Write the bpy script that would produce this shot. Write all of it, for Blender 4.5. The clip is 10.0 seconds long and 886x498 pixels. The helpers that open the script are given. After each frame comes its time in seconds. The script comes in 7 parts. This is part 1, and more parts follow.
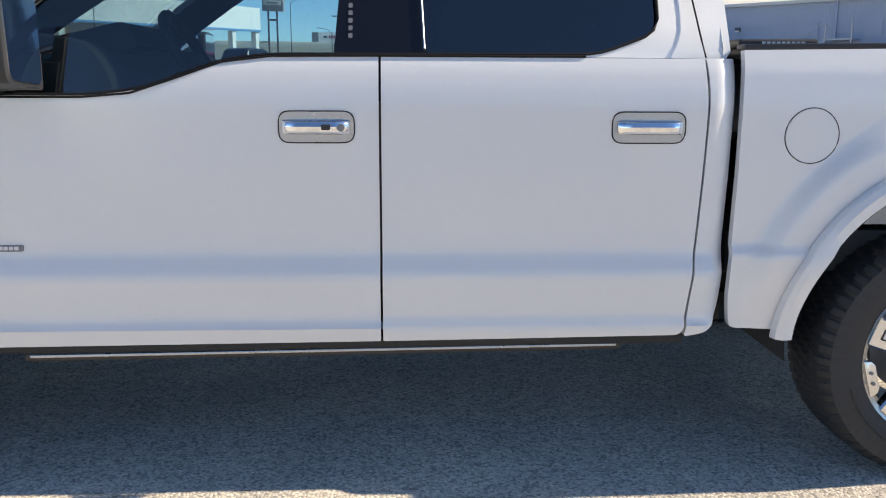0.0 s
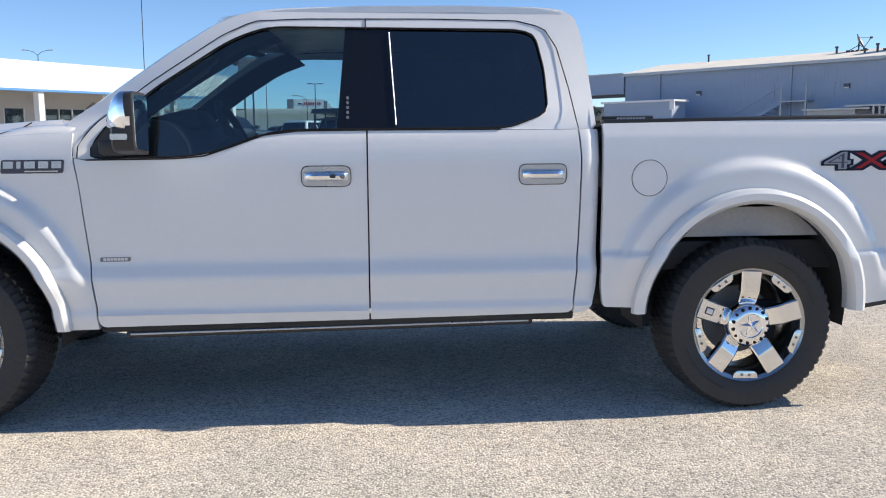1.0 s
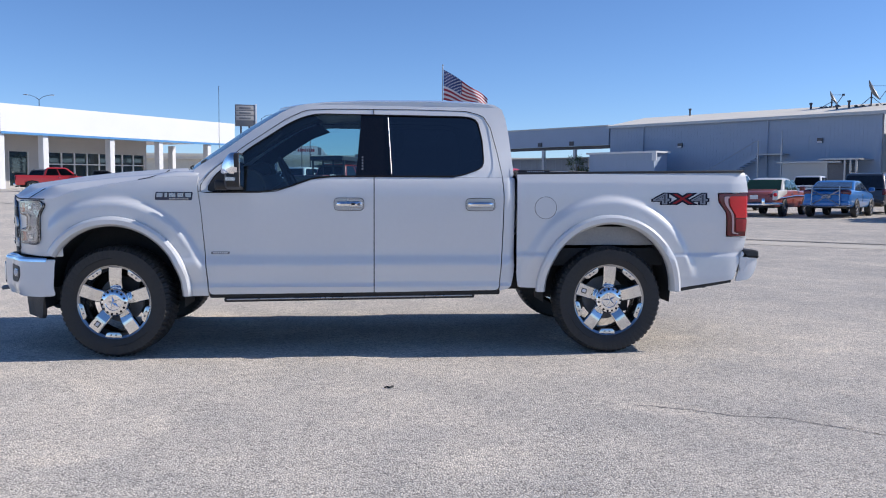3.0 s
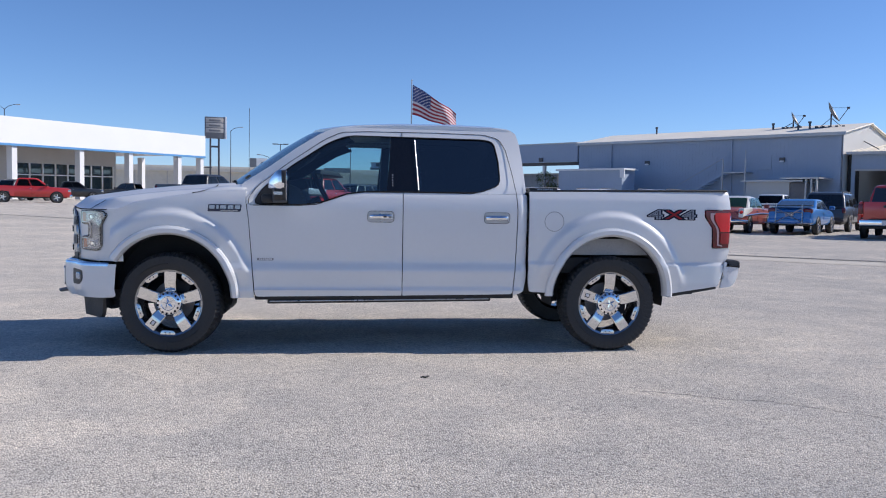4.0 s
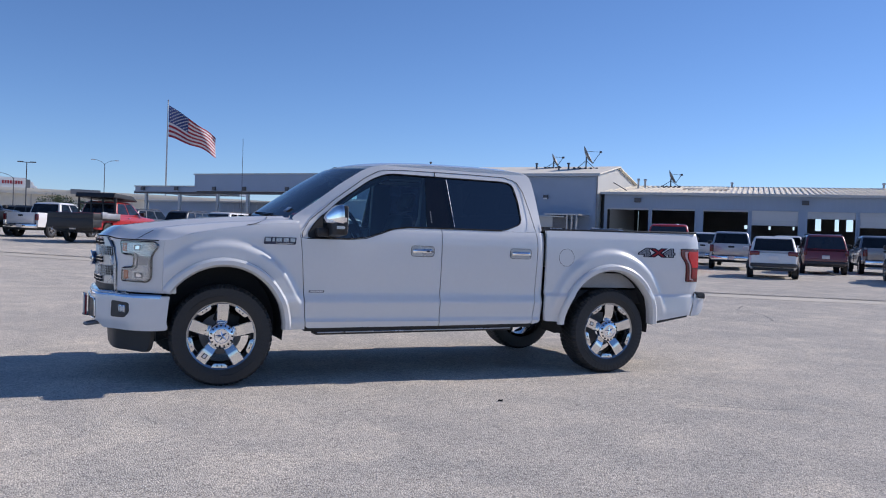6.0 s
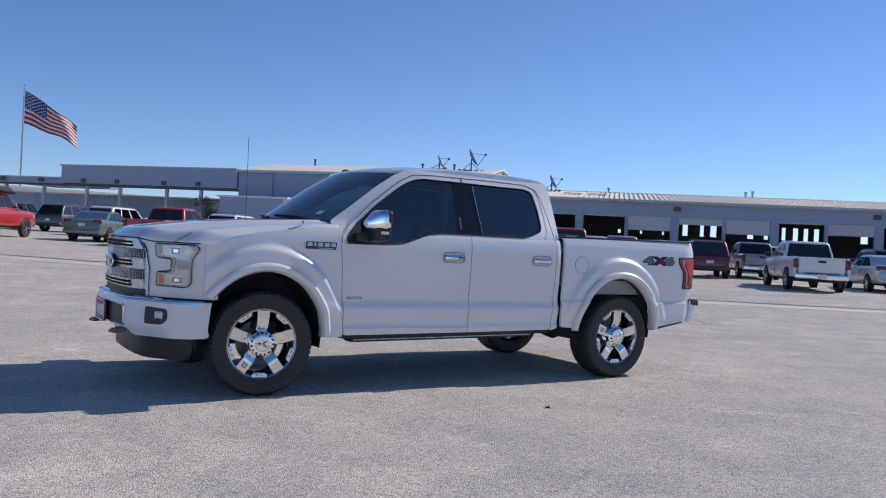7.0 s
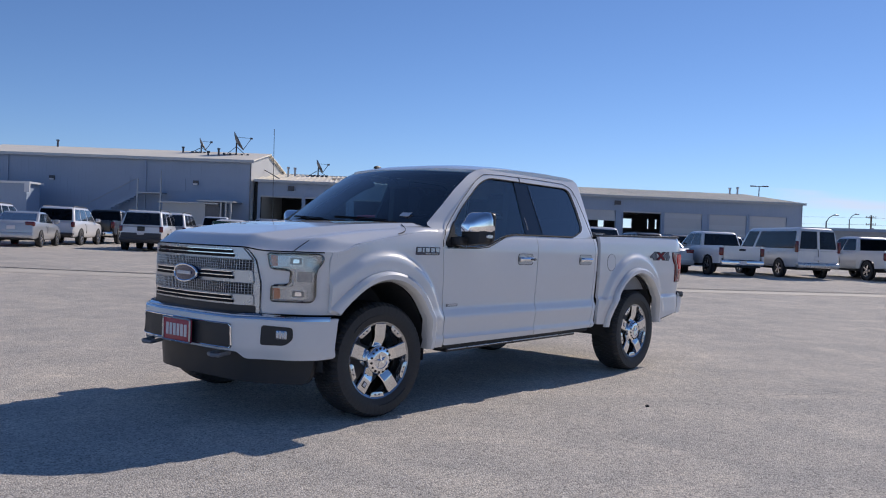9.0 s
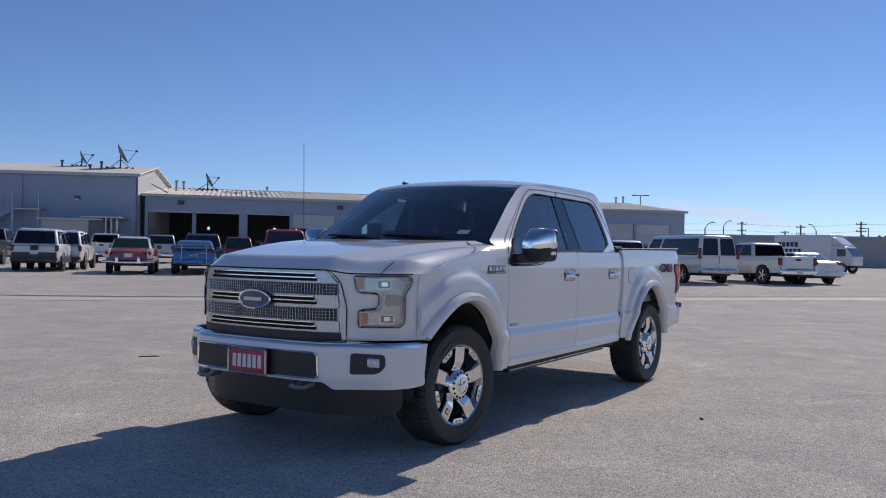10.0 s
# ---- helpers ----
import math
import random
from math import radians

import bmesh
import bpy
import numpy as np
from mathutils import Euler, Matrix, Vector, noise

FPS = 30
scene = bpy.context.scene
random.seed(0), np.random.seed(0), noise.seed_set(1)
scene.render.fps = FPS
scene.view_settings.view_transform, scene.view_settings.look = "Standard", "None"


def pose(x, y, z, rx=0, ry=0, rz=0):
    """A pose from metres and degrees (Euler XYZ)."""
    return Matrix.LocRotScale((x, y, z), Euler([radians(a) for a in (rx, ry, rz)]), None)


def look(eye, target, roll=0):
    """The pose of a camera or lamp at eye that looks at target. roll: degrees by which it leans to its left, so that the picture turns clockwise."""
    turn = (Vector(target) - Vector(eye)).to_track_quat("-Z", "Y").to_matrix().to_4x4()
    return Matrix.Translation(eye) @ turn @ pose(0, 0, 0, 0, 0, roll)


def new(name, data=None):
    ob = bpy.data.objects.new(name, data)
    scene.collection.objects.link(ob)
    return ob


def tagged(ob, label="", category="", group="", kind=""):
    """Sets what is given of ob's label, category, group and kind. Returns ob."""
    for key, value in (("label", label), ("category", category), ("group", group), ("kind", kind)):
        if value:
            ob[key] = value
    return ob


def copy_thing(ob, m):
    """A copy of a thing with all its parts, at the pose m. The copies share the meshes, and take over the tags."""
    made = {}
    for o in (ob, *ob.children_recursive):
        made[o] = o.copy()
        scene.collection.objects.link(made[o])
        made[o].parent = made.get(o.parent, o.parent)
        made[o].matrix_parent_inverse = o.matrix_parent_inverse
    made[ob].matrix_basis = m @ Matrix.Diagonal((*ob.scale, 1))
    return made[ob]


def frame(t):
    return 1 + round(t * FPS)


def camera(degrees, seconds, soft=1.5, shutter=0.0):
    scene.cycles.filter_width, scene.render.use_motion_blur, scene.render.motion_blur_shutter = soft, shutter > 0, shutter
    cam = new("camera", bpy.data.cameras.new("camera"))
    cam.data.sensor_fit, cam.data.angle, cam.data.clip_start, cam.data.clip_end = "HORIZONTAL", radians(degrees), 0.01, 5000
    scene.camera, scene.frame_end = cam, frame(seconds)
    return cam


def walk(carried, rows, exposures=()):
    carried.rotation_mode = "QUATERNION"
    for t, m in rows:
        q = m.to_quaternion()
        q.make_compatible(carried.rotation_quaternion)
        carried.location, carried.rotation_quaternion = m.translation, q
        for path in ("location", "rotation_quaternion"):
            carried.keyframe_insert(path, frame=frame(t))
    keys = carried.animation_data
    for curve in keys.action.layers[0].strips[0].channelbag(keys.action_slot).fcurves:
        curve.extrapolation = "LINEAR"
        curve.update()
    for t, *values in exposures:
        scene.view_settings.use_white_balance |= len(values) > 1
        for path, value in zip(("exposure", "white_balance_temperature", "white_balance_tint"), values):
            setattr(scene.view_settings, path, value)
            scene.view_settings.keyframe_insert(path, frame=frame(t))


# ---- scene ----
cam = camera(55.2, 10.0, 1.05)
PATH = [
    (0, (0.163, -3.505, 1.281), (0.255, -1.548, 0.882), 0.3),
    (0.5, (0.141, -4.197, 1.295), (0.287, -2.222, 1.011), 0.0),
    (1, (0.141, -4.828, 1.29), (0.291, -2.85, 1.036), -0.4),
    (1.5, (0.136, -5.485, 1.284), (0.273, -3.501, 1.078), -0.1),
    (2, (0.153, -6.112, 1.267), (0.287, -4.127, 1.064), -0.0),
    (2.5, (0.128, -6.745, 1.266), (0.266, -4.759, 1.082), 0.2),
    (3, (0.063, -7.318, 1.259), (0.235, -5.33, 1.115), 0.3),
    (4.5, (-0.955, -8.209, 1.259), (-0.61, -6.241, 1.157), 1.4),
    (5, (-1.593, -8.254, 1.259), (-1.086, -6.322, 1.169), 1.8),
    (5.5, (-2.231, -8.115, 1.274), (-1.556, -6.233, 1.23), 1.6),
    (6, (-2.901, -7.912, 1.262), (-2.104, -6.078, 1.235), 2.0),
    (7.5, (-4.691, -6.799, 1.275), (-3.511, -5.184, 1.271), 3.0),
    (8, (-5.227, -6.317, 1.283), (-3.946, -4.781, 1.29), 2.7),
    (8.5, (-5.66, -5.759, 1.283), (-4.248, -4.343, 1.264), 2.4),
    (9, (-6.065, -5.191, 1.291), (-4.548, -3.889, 1.265), 2.2),
    (9.5, (-6.385, -4.594, 1.304), (-4.774, -3.409, 1.295), 1.4),
    (10, (-6.695, -3.985, 1.303), (-5.015, -2.90, 1.312), 1.1),
]
walk(cam, [(t, look(eye, target, roll)) for t, eye, target, roll in PATH],
     [(0, 0.80, 6150, 10), (1, 0.64, 5800, 10), (2, 0.38, 5450, 12), (3, 0.24, 5300, 14), (4.5, 0.15, 5300, 15), (6, 0.05, 5310, 16), (8.5, -0.10, 5430, 16), (10, -0.27, 5480, 17)])

# ---- light ----
SUN = Vector((1.45, 0.02, 1.0)).normalized()
elev = math.asin(SUN.z)
world = bpy.data.worlds.new("sky_world")
world.use_nodes = True
scene.world = world
wn = world.node_tree
sky = wn.nodes.new("ShaderNodeTexSky")
sky.sky_type, sky.sun_disc = "NISHITA", False
sky.sun_elevation, sky.sun_rotation = elev, math.atan2(SUN.x, SUN.y)
sky.altitude = 900
sky.air_density, sky.dust_density, sky.ozone_density = 0.85, 0.06, 3.2


def wisp():
    """One thin streak of cirrus low over the far buildings; the rest of the sky is clear."""
    def node(kind, op=None, **values):
        n = wn.nodes.new("ShaderNode" + kind)
        if op:
            n.operation = op
        for k, v in values.items():
            n.inputs[int(k[1:])].default_value = v
        return n

    def chain(a, n, slot=0):
        wn.links.new(a, n.inputs[slot])
        return n.outputs["Value"] if "Value" in n.outputs else n.outputs[0]

    way = wn.nodes.new("ShaderNodeTexCoord").outputs["Generated"]
    ahead = Vector((math.sin(radians(75.5)), math.cos(radians(75.5)), 0.052)).normalized()
    aside = Vector((ahead.y, -ahead.x, 0)).normalized()
    parts = []
    for axis, centre, size in ((aside, 0.0, 0.095), (Vector((0.16 * aside.x, 0.16 * aside.y, 1.0)), 0.050, 0.0105)):
        dot = node("VectorMath", "DOT_PRODUCT", i1=tuple(axis))
        wn.links.new(way, dot.inputs[0])
        off = chain(dot.outputs["Value"], node("Math", "SUBTRACT", i1=centre))
        parts.append(chain(chain(off, node("Math", "DIVIDE", i1=size)), node("Math", "POWER", i1=2.0)))
    total = node("Math", "ADD")
    wn.links.new(parts[0], total.inputs[0])
    wn.links.new(parts[1], total.inputs[1])
    fleck = wn.nodes.new("ShaderNodeTexNoise")
    fleck.inputs["Scale"].default_value, fleck.inputs["Detail"].default_value = 38.0, 5.0
    squash = node("VectorMath", "MULTIPLY", i1=(0.45, 0.45, 3.0))
    wn.links.new(way, squash.inputs[0])
    wn.links.new(squash.outputs[0], fleck.inputs["Vector"])
    rough = node("Math", "MULTIPLY_ADD", i1=2.2)
    wn.links.new(fleck.outputs[0], rough.inputs[0])
    wn.links.new(total.outputs[0], rough.inputs[2])
    fade = node("MapRange", None, i1=2.2, i2=0.9, i3=0.0, i4=0.55)
    wn.links.new(rough.outputs[0], fade.inputs[0])
    front = node("VectorMath", "DOT_PRODUCT", i1=tuple(ahead))
    wn.links.new(way, front.inputs[0])
    facing = chain(front.outputs["Value"], node("Math", "GREATER_THAN", i1=0.0))
    amount = node("Math", "MULTIPLY")
    wn.links.new(fade.outputs[0], amount.inputs[0])
    wn.links.new(facing, amount.inputs[1])
    mix = wn.nodes.new("ShaderNodeMix")
    mix.data_type = "RGBA"
    wn.links.new(amount.outputs[0], mix.inputs[0])
    wn.links.new(sky.outputs[0], mix.inputs[6])
    mix.inputs[7].default_value = (9.5, 8.6, 8.0, 1.0)
    return mix.outputs[2]


wn.links.new(wisp(), wn.nodes["Background"].inputs[0])
wn.nodes["Background"].inputs[1].default_value = 0.094
sun = bpy.data.lights.new("sun", "SUN")
sun.energy, sun.angle, sun.color = 4.7, radians(0.53), (1.0, 0.83, 0.60)
new("sun", sun).matrix_world = look((30, 0, 20), Vector((30, 0, 20)) - SUN)


# ---- materials ----
def node_mat(name):
    m = bpy.data.materials.new(name)
    m.use_nodes = True
    nt = m.node_tree
    return m, nt, nt.nodes, nt.links, nt.nodes["Principled BSDF"]


def surf(name, col, rough=0.5, metal=0.0, var=0.12, big=0.8, fine=60.0, bump=0.0, coat=0.0, rand=0.0, spec=0.5):
    """A surface with variation at two scales and, if wanted, fine relief."""
    m, nt, N, L, b = node_mat(name)
    tc = N.new("ShaderNodeTexCoord")
    n1, n2 = N.new("ShaderNodeTexNoise"), N.new("ShaderNodeTexNoise")
    n1.inputs["Scale"].default_value, n1.inputs["Detail"].default_value = big, 4
    n2.inputs["Scale"].default_value, n2.inputs["Detail"].default_value = fine, 3
    mix = N.new("ShaderNodeMath")
    mix.operation = "ADD"
    for n in (n1, n2):
        L.new(tc.outputs["Object"], n.inputs["Vector"])
    L.new(n1.outputs[0], mix.inputs[0])
    L.new(n2.outputs[0], mix.inputs[1])
    mr = N.new("ShaderNodeMapRange")
    mr.inputs[1].default_value, mr.inputs[2].default_value = 0.6, 1.4
    mr.inputs[3].default_value, mr.inputs[4].default_value = 1 - var, 1 + var
    L.new(mix.outputs[0], mr.inputs[0])
    out = mr.outputs[0]
    if rand:
        oi = N.new("ShaderNodeObjectInfo")
        r2 = N.new("ShaderNodeMapRange")
        r2.inputs[3].default_value, r2.inputs[4].default_value = 1 - rand, 1 + rand
        L.new(oi.outputs["Random"], r2.inputs[0])
        mu = N.new("ShaderNodeMath")
        mu.operation = "MULTIPLY"
        L.new(out, mu.inputs[0])
        L.new(r2.outputs[0], mu.inputs[1])
        out = mu.outputs[0]
    vm = N.new("ShaderNodeVectorMath")
    vm.operation = "SCALE"
    vm.inputs[0].default_value = col
    L.new(out, vm.inputs["Scale"])
    L.new(vm.outputs[0], b.inputs["Base Color"])
    rr = N.new("ShaderNodeMapRange")
    rr.inputs[1].default_value, rr.inputs[2].default_value = 0.3, 0.7
    rr.inputs[3].default_value, rr.inputs[4].default_value = rough * 0.9, min(1.0, rough * 1.1)
    L.new(n1.outputs[0], rr.inputs[0])
    L.new(rr.outputs[0], b.inputs["Roughness"])
    b.inputs["Metallic"].default_value = metal
    b.inputs["Coat Weight"].default_value, b.inputs["Coat Roughness"].default_value = coat, 0.02
    b.inputs["Specular IOR Level"].default_value = spec
    if bump:
        bp = N.new("ShaderNodeBump")
        bp.inputs["Strength"].default_value, bp.inputs["Distance"].default_value = bump, 0.01
        L.new(n2.outputs[0], bp.inputs["Height"])
        L.new(bp.outputs[0], b.inputs["Normal"])
    return m


def glass(name, tint, ior=1.45, rough=0.0):
    m, nt, N, L, b = node_mat(name)
    N.remove(b)
    tr, gl, lw, mx = (N.new("ShaderNode" + k) for k in ("BsdfTransparent", "BsdfGlossy", "LayerWeight", "MixShader"))
    tr.inputs[0].default_value = (*tint, 1)
    gl.inputs["Roughness"].default_value = rough
    lw.inputs["Blend"].default_value = 0.5
    f0 = ((ior - 1) / (ior + 1)) ** 2 * 4.0
    pw, ma = N.new("ShaderNodeMath"), N.new("ShaderNodeMath")
    pw.operation, ma.operation = "POWER", "MULTIPLY_ADD"
    pw.inputs[1].default_value = 3.4
    ma.inputs[1].default_value, ma.inputs[2].default_value = 1 - f0, f0
    L.new(lw.outputs["Facing"], pw.inputs[0])
    L.new(pw.outputs[0], ma.inputs[0])
    L.new(ma.outputs[0], mx.inputs[0])
    L.new(tr.outputs[0], mx.inputs[1])
    L.new(gl.outputs[0], mx.inputs[2])
    L.new(mx.outputs[0], N["Material Output"].inputs[0])
    return m


def paving():
    """Chip-sealed asphalt: stones of a centimetre in grey binder, with worn pale patches and oil stains."""
    m, nt, N, L, b = node_mat("chip_seal")
    tc = N.new("ShaderNodeTexCoord")

    def noise_at(scale, detail=4, kind="ShaderNodeTexNoise"):
        n = N.new(kind)
        n.inputs["Scale"].default_value = scale
        n.inputs["Detail"].default_value = detail
        L.new(tc.outputs["Object"], n.inputs["Vector"])
        return n

    def ramp(src, stops):
        r = N.new("ShaderNodeValToRGB")
        for k, (p, c) in enumerate(stops):
            e = r.color_ramp.elements[k] if k < 2 else r.color_ramp.elements.new(p)
            e.position, e.color = p, (*c, 1)
        L.new(src, r.inputs[0])
        return r.outputs[0]

    def mul(a, c):
        x = N.new("ShaderNodeMix")
        x.data_type, x.blend_type = "RGBA", "MULTIPLY"
        x.inputs[0].default_value = 1.0
        L.new(a, x.inputs[6])
        L.new(c, x.inputs[7])
        return x.outputs[2]

    v = N.new("ShaderNodeTexVoronoi")
    v.inputs["Scale"].default_value = 98
    L.new(tc.outputs["Object"], v.inputs["Vector"])
    sep = N.new("ShaderNodeSeparateColor")
    L.new(v.outputs["Color"], sep.inputs[0])
    chips = ramp(sep.outputs[0], [(0.0, (0.335, 0.315, 0.282)), (1.0, (0.77, 0.724, 0.647)), (0.26, (0.545, 0.512, 0.458)), (0.7, (0.68, 0.639, 0.571))])
    gaps = ramp(v.outputs["Distance"], [(0.0, (1, 1, 1)), (1.0, (0.50, 0.50, 0.51)), (0.55, (0.98, 0.98, 0.98))])
    col = mul(chips, gaps)
    col = mul(col, ramp(noise_at(0.35, 5).outputs[0], [(0.30, (0.88, 0.88, 0.885)), (0.72, (1.07, 1.05, 1.025))]))
    col = mul(col, ramp(noise_at(1.6, 6).outputs[0], [(0.35, (0.90, 0.90, 0.90)), (0.66, (1.08, 1.06, 1.03))]))
    col = mul(col, ramp(noise_at(14.0, 4).outputs[0], [(0.30, (0.88, 0.88, 0.88)), (0.70, (1.08, 1.08, 1.08))]))
    st = noise_at(0.9, 7)
    st.inputs["Distortion"].default_value = 1.2
    col = mul(col, ramp(st.outputs[0], [(0.55, (1, 1, 1)), (0.68, (1.17, 1.155, 1.125))]))
    L.new(col, b.inputs["Base Color"])
    b.inputs["Roughness"].default_value = 0.9
    b.inputs["Specular IOR Level"].default_value = 0.25
    b.inputs["Diffuse Roughness"].default_value = 0.25
    bp = N.new("ShaderNodeBump")
    bp.inputs["Strength"].default_value, bp.inputs["Distance"].default_value = 0.6, 0.007
    bp.invert = True
    L.new(v.outputs["Distance"], bp.inputs["Height"])
    L.new(bp.outputs[0], b.inputs["Normal"])
    return m


M = dict(
    paving=paving(),
    paint=surf("pearl_white_paint", (0.705, 0.718, 0.735), 0.32, 0, 0.015, 1.5, 30, coat=1.0),
    chrome=surf("chrome", (0.86, 0.87, 0.89), 0.05, 1.0, 0.02, 4, 60),
    alloy=surf("polished_alloy", (0.74, 0.735, 0.725), 0.16, 1.0, 0.04, 6, 90),
    spoke=surf("brushed_chrome_spoke", (0.80, 0.80, 0.79), 0.10, 1.0, 0.04, 6, 90),
    rim_barrel=surf("dark_chrome_rim", (0.36, 0.37, 0.39), 0.22, 1.0, 0.06, 6, 90),
    satin=surf("satin_silver_trim", (0.43, 0.45, 0.49), 0.28, 0.9, 0.05, 4, 60),
    gloss=surf("gloss_black", (0.006, 0.006, 0.008), 0.12, 0, 0.1, 6, 60, coat=0.25),
    black=surf("black_plastic", (0.022, 0.023, 0.026), 0.5, 0, 0.2, 6, 200, bump=0.1),
    rubber=surf("tyre_rubber", (0.024, 0.025, 0.027), 0.60, 0, 0.25, 5, 90, bump=0.2),
    seal=surf("rubber_seal", (0.010, 0.010, 0.012), 0.75, 0, 0.1, spec=0.2),
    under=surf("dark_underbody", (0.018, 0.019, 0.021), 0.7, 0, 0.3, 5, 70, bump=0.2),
    cloth=surf("dark_leather", (0.030, 0.030, 0.033), 0.5, 0, 0.2, 8, 150, bump=0.15),
    dash=surf("dark_dashboard", (0.020, 0.021, 0.024), 0.85, 0, 0.15, 8, 200, spec=0.15),
    trim=surf("grey_trim", (0.20, 0.20, 0.21), 0.4, 0.2, 0.1),
    clear=glass("clear_glass", (0.66, 0.82, 0.86)),
    screen=glass("windscreen_glass", (0.40, 0.52, 0.55)),
    dark=glass("privacy_glass", (0.040, 0.044, 0.055), 1.50),
    lens=glass("lamp_lens", (0.93, 0.94, 0.95)),
    red=surf("red_lens", (0.60, 0.006, 0.008), 0.25, 0, 0.1, 6, 80, coat=0.35),
    deep=surf("deep_red_lens", (0.11, 0.004, 0.008), 0.15, 0, 0.1, 6, 80, coat=0.5),
    midred=surf("mid_red_lens", (0.24, 0.005, 0.010), 0.25, 0, 0.1, 6, 80, coat=0.35),
    decal_grey=surf("decal_grey", (0.27, 0.29, 0.33), 0.6, 0, 0.1, spec=0.2),
    decal_fill=surf("decal_slate", (0.075, 0.085, 0.11), 0.6, 0, 0.1, spec=0.2),
    pink=surf("pale_red_lens", (0.55, 0.36, 0.38), 0.3, 0, 0.1, 6, 80, coat=1.0),
    amber=surf("amber_lens", (0.46, 0.10, 0.02), 0.2, 0, 0.1, 6, 80, coat=0.6),
    lamp_back=surf("lamp_housing_silver", (0.42, 0.44, 0.48), 0.20, 0.85, 0.12, 9, 50),
    smoke=surf("silver_reflector", (0.58, 0.58, 0.58), 0.24, 0.75, 0.15, 9, 50),
    oval=surf("blue_enamel", (0.008, 0.022, 0.085), 0.2, 0.2, 0.1, coat=1.0),
    decal_edge=surf("decal_dark_edge", (0.012, 0.016, 0.034), 0.6, 0, 0.1, spec=0.2),
    navy=surf("dark_blue_badge", (0.016, 0.022, 0.060), 0.25, 0.2, 0.1, coat=0.6),
    plate=surf("dark_red_plate", (0.36, 0.035, 0.065), 0.4, 0, 0.08, 8, 90),
    white=surf("white_print", (0.72, 0.70, 0.70), 0.5, 0, 0.06),
    decal=surf("decal_red", (0.30, 0.022, 0.028), 0.6, 0, 0.1, spec=0.2),
    liner=surf("wheel_well_liner", (0.030, 0.031, 0.034), 0.75, 0, 0.3, 6, 90, bump=0.2),
    inner=surf("inner_arch_paint", (0.36, 0.36, 0.36), 0.5, 0, 0.15, 6, 60),
    concrete=surf("pale_concrete", (0.52, 0.48, 0.41), 0.85, 0, 0.15, 0.7, 40, bump=0.2),
    tar=surf("crack_tar", (0.15, 0.146, 0.14), 0.8, 0, 0.2, 4, 60),
)


# ---- builders ----
def finish(name, bm, mat, parent=None, label="", angle=38):
    me = bpy.data.meshes.new(name)
    bm.to_mesh(me)
    bm.free()
    me.materials.append(mat)
    me.polygons.foreach_set("use_smooth", [True] * len(me.polygons))
    me.set_sharp_from_angle(angle=radians(angle))
    ob = new(name, me)
    if parent is not None:
        ob.parent = parent
    if label:
        ob["label"] = label
    return ob


def part(name, bm, mat, parent, label="", angle=38):
    return finish(name, bm, mat, parent, label, angle)


def thing(name, label, category, group="", kind="", at=None):
    ob = new(name)
    ob.empty_display_size = 0.2
    if at is not None:
        ob.matrix_basis = at
    return tagged(ob, label, category, group, kind)


def rounded(pts, r=0.02, n=4):
    """The polygon pts with its corners rounded; a third number in a point is its own radius."""
    out = []
    k = len(pts)
    for i in range(k):
        p, a, b = (Vector(pts[j % k][:2]) for j in (i, i - 1, i + 1))
        rr = pts[i][2] if len(pts[i]) > 2 else r
        da, db = (a - p), (b - p)
        d = min(rr, da.length * 0.45, db.length * 0.45)
        if d < 1e-4:
            out.append(tuple(p))
            continue
        p0, p1 = p + da.normalized() * d, p + db.normalized() * d
        for s in range(n + 1):
            t = s / n
            q = p0 * (1 - t) ** 2 + p * 2 * t * (1 - t) + p1 * t * t
            out.append((q.x, q.y))
    return out


def panel(outline, fmap, step=0.06, inward=None, vstep=None):
    """A sheet with that outline in (u, v), cut into a grid and laid onto the surface fmap(u, v); its rim is turned inward."""
    bm = bmesh.new()
    f = bm.faces.new([bm.verts.new((u, v, 0)) for u, v in outline])
    us, vs = [p[0] for p in outline], [p[1] for p in outline]
    for lo, hi, ax, st in ((min(us), max(us), 0, step), (min(vs), max(vs), 1, vstep or step)):
        n = max(1, round((hi - lo) / st))
        for i in range(1, n):
            co, no = [0, 0, 0], [0, 0, 0]
            co[ax], no[ax] = lo + (hi - lo) * i / n, 1
            bmesh.ops.bisect_plane(bm, geom=bm.verts[:] + bm.edges[:] + bm.faces[:], dist=1e-5, plane_co=co, plane_no=no)
    for v in bm.verts:
        v.co = fmap(v.co.x, v.co.y)
    if inward is not None:
        rim = [e for e in bm.edges if len(e.link_faces) == 1]
        for v in [g for g in bmesh.ops.extrude_edge_only(bm, edges=rim)["geom"] if isinstance(g, bmesh.types.BMVert)]:
            v.co += Vector(inward)
    bmesh.ops.recalc_face_normals(bm, faces=bm.faces)
    return bm


def loft(loops, closed=True, cap=False):
    """Skin between loops of equal numbers of points."""
    bm = bmesh.new()
    vs = [[bm.verts.new(p) for p in lp] for lp in loops]
    for a, b in zip(vs, vs[1:]):
        n = len(a)
        for i in range(n if closed else n - 1):
            j = (i + 1) % n
            bm.faces.new((a[i], a[j], b[j], b[i]))
    if cap:
        bm.faces.new(vs[0][::-1])
        bm.faces.new(vs[-1])
    bmesh.ops.recalc_face_normals(bm, faces=bm.faces)
    return bm


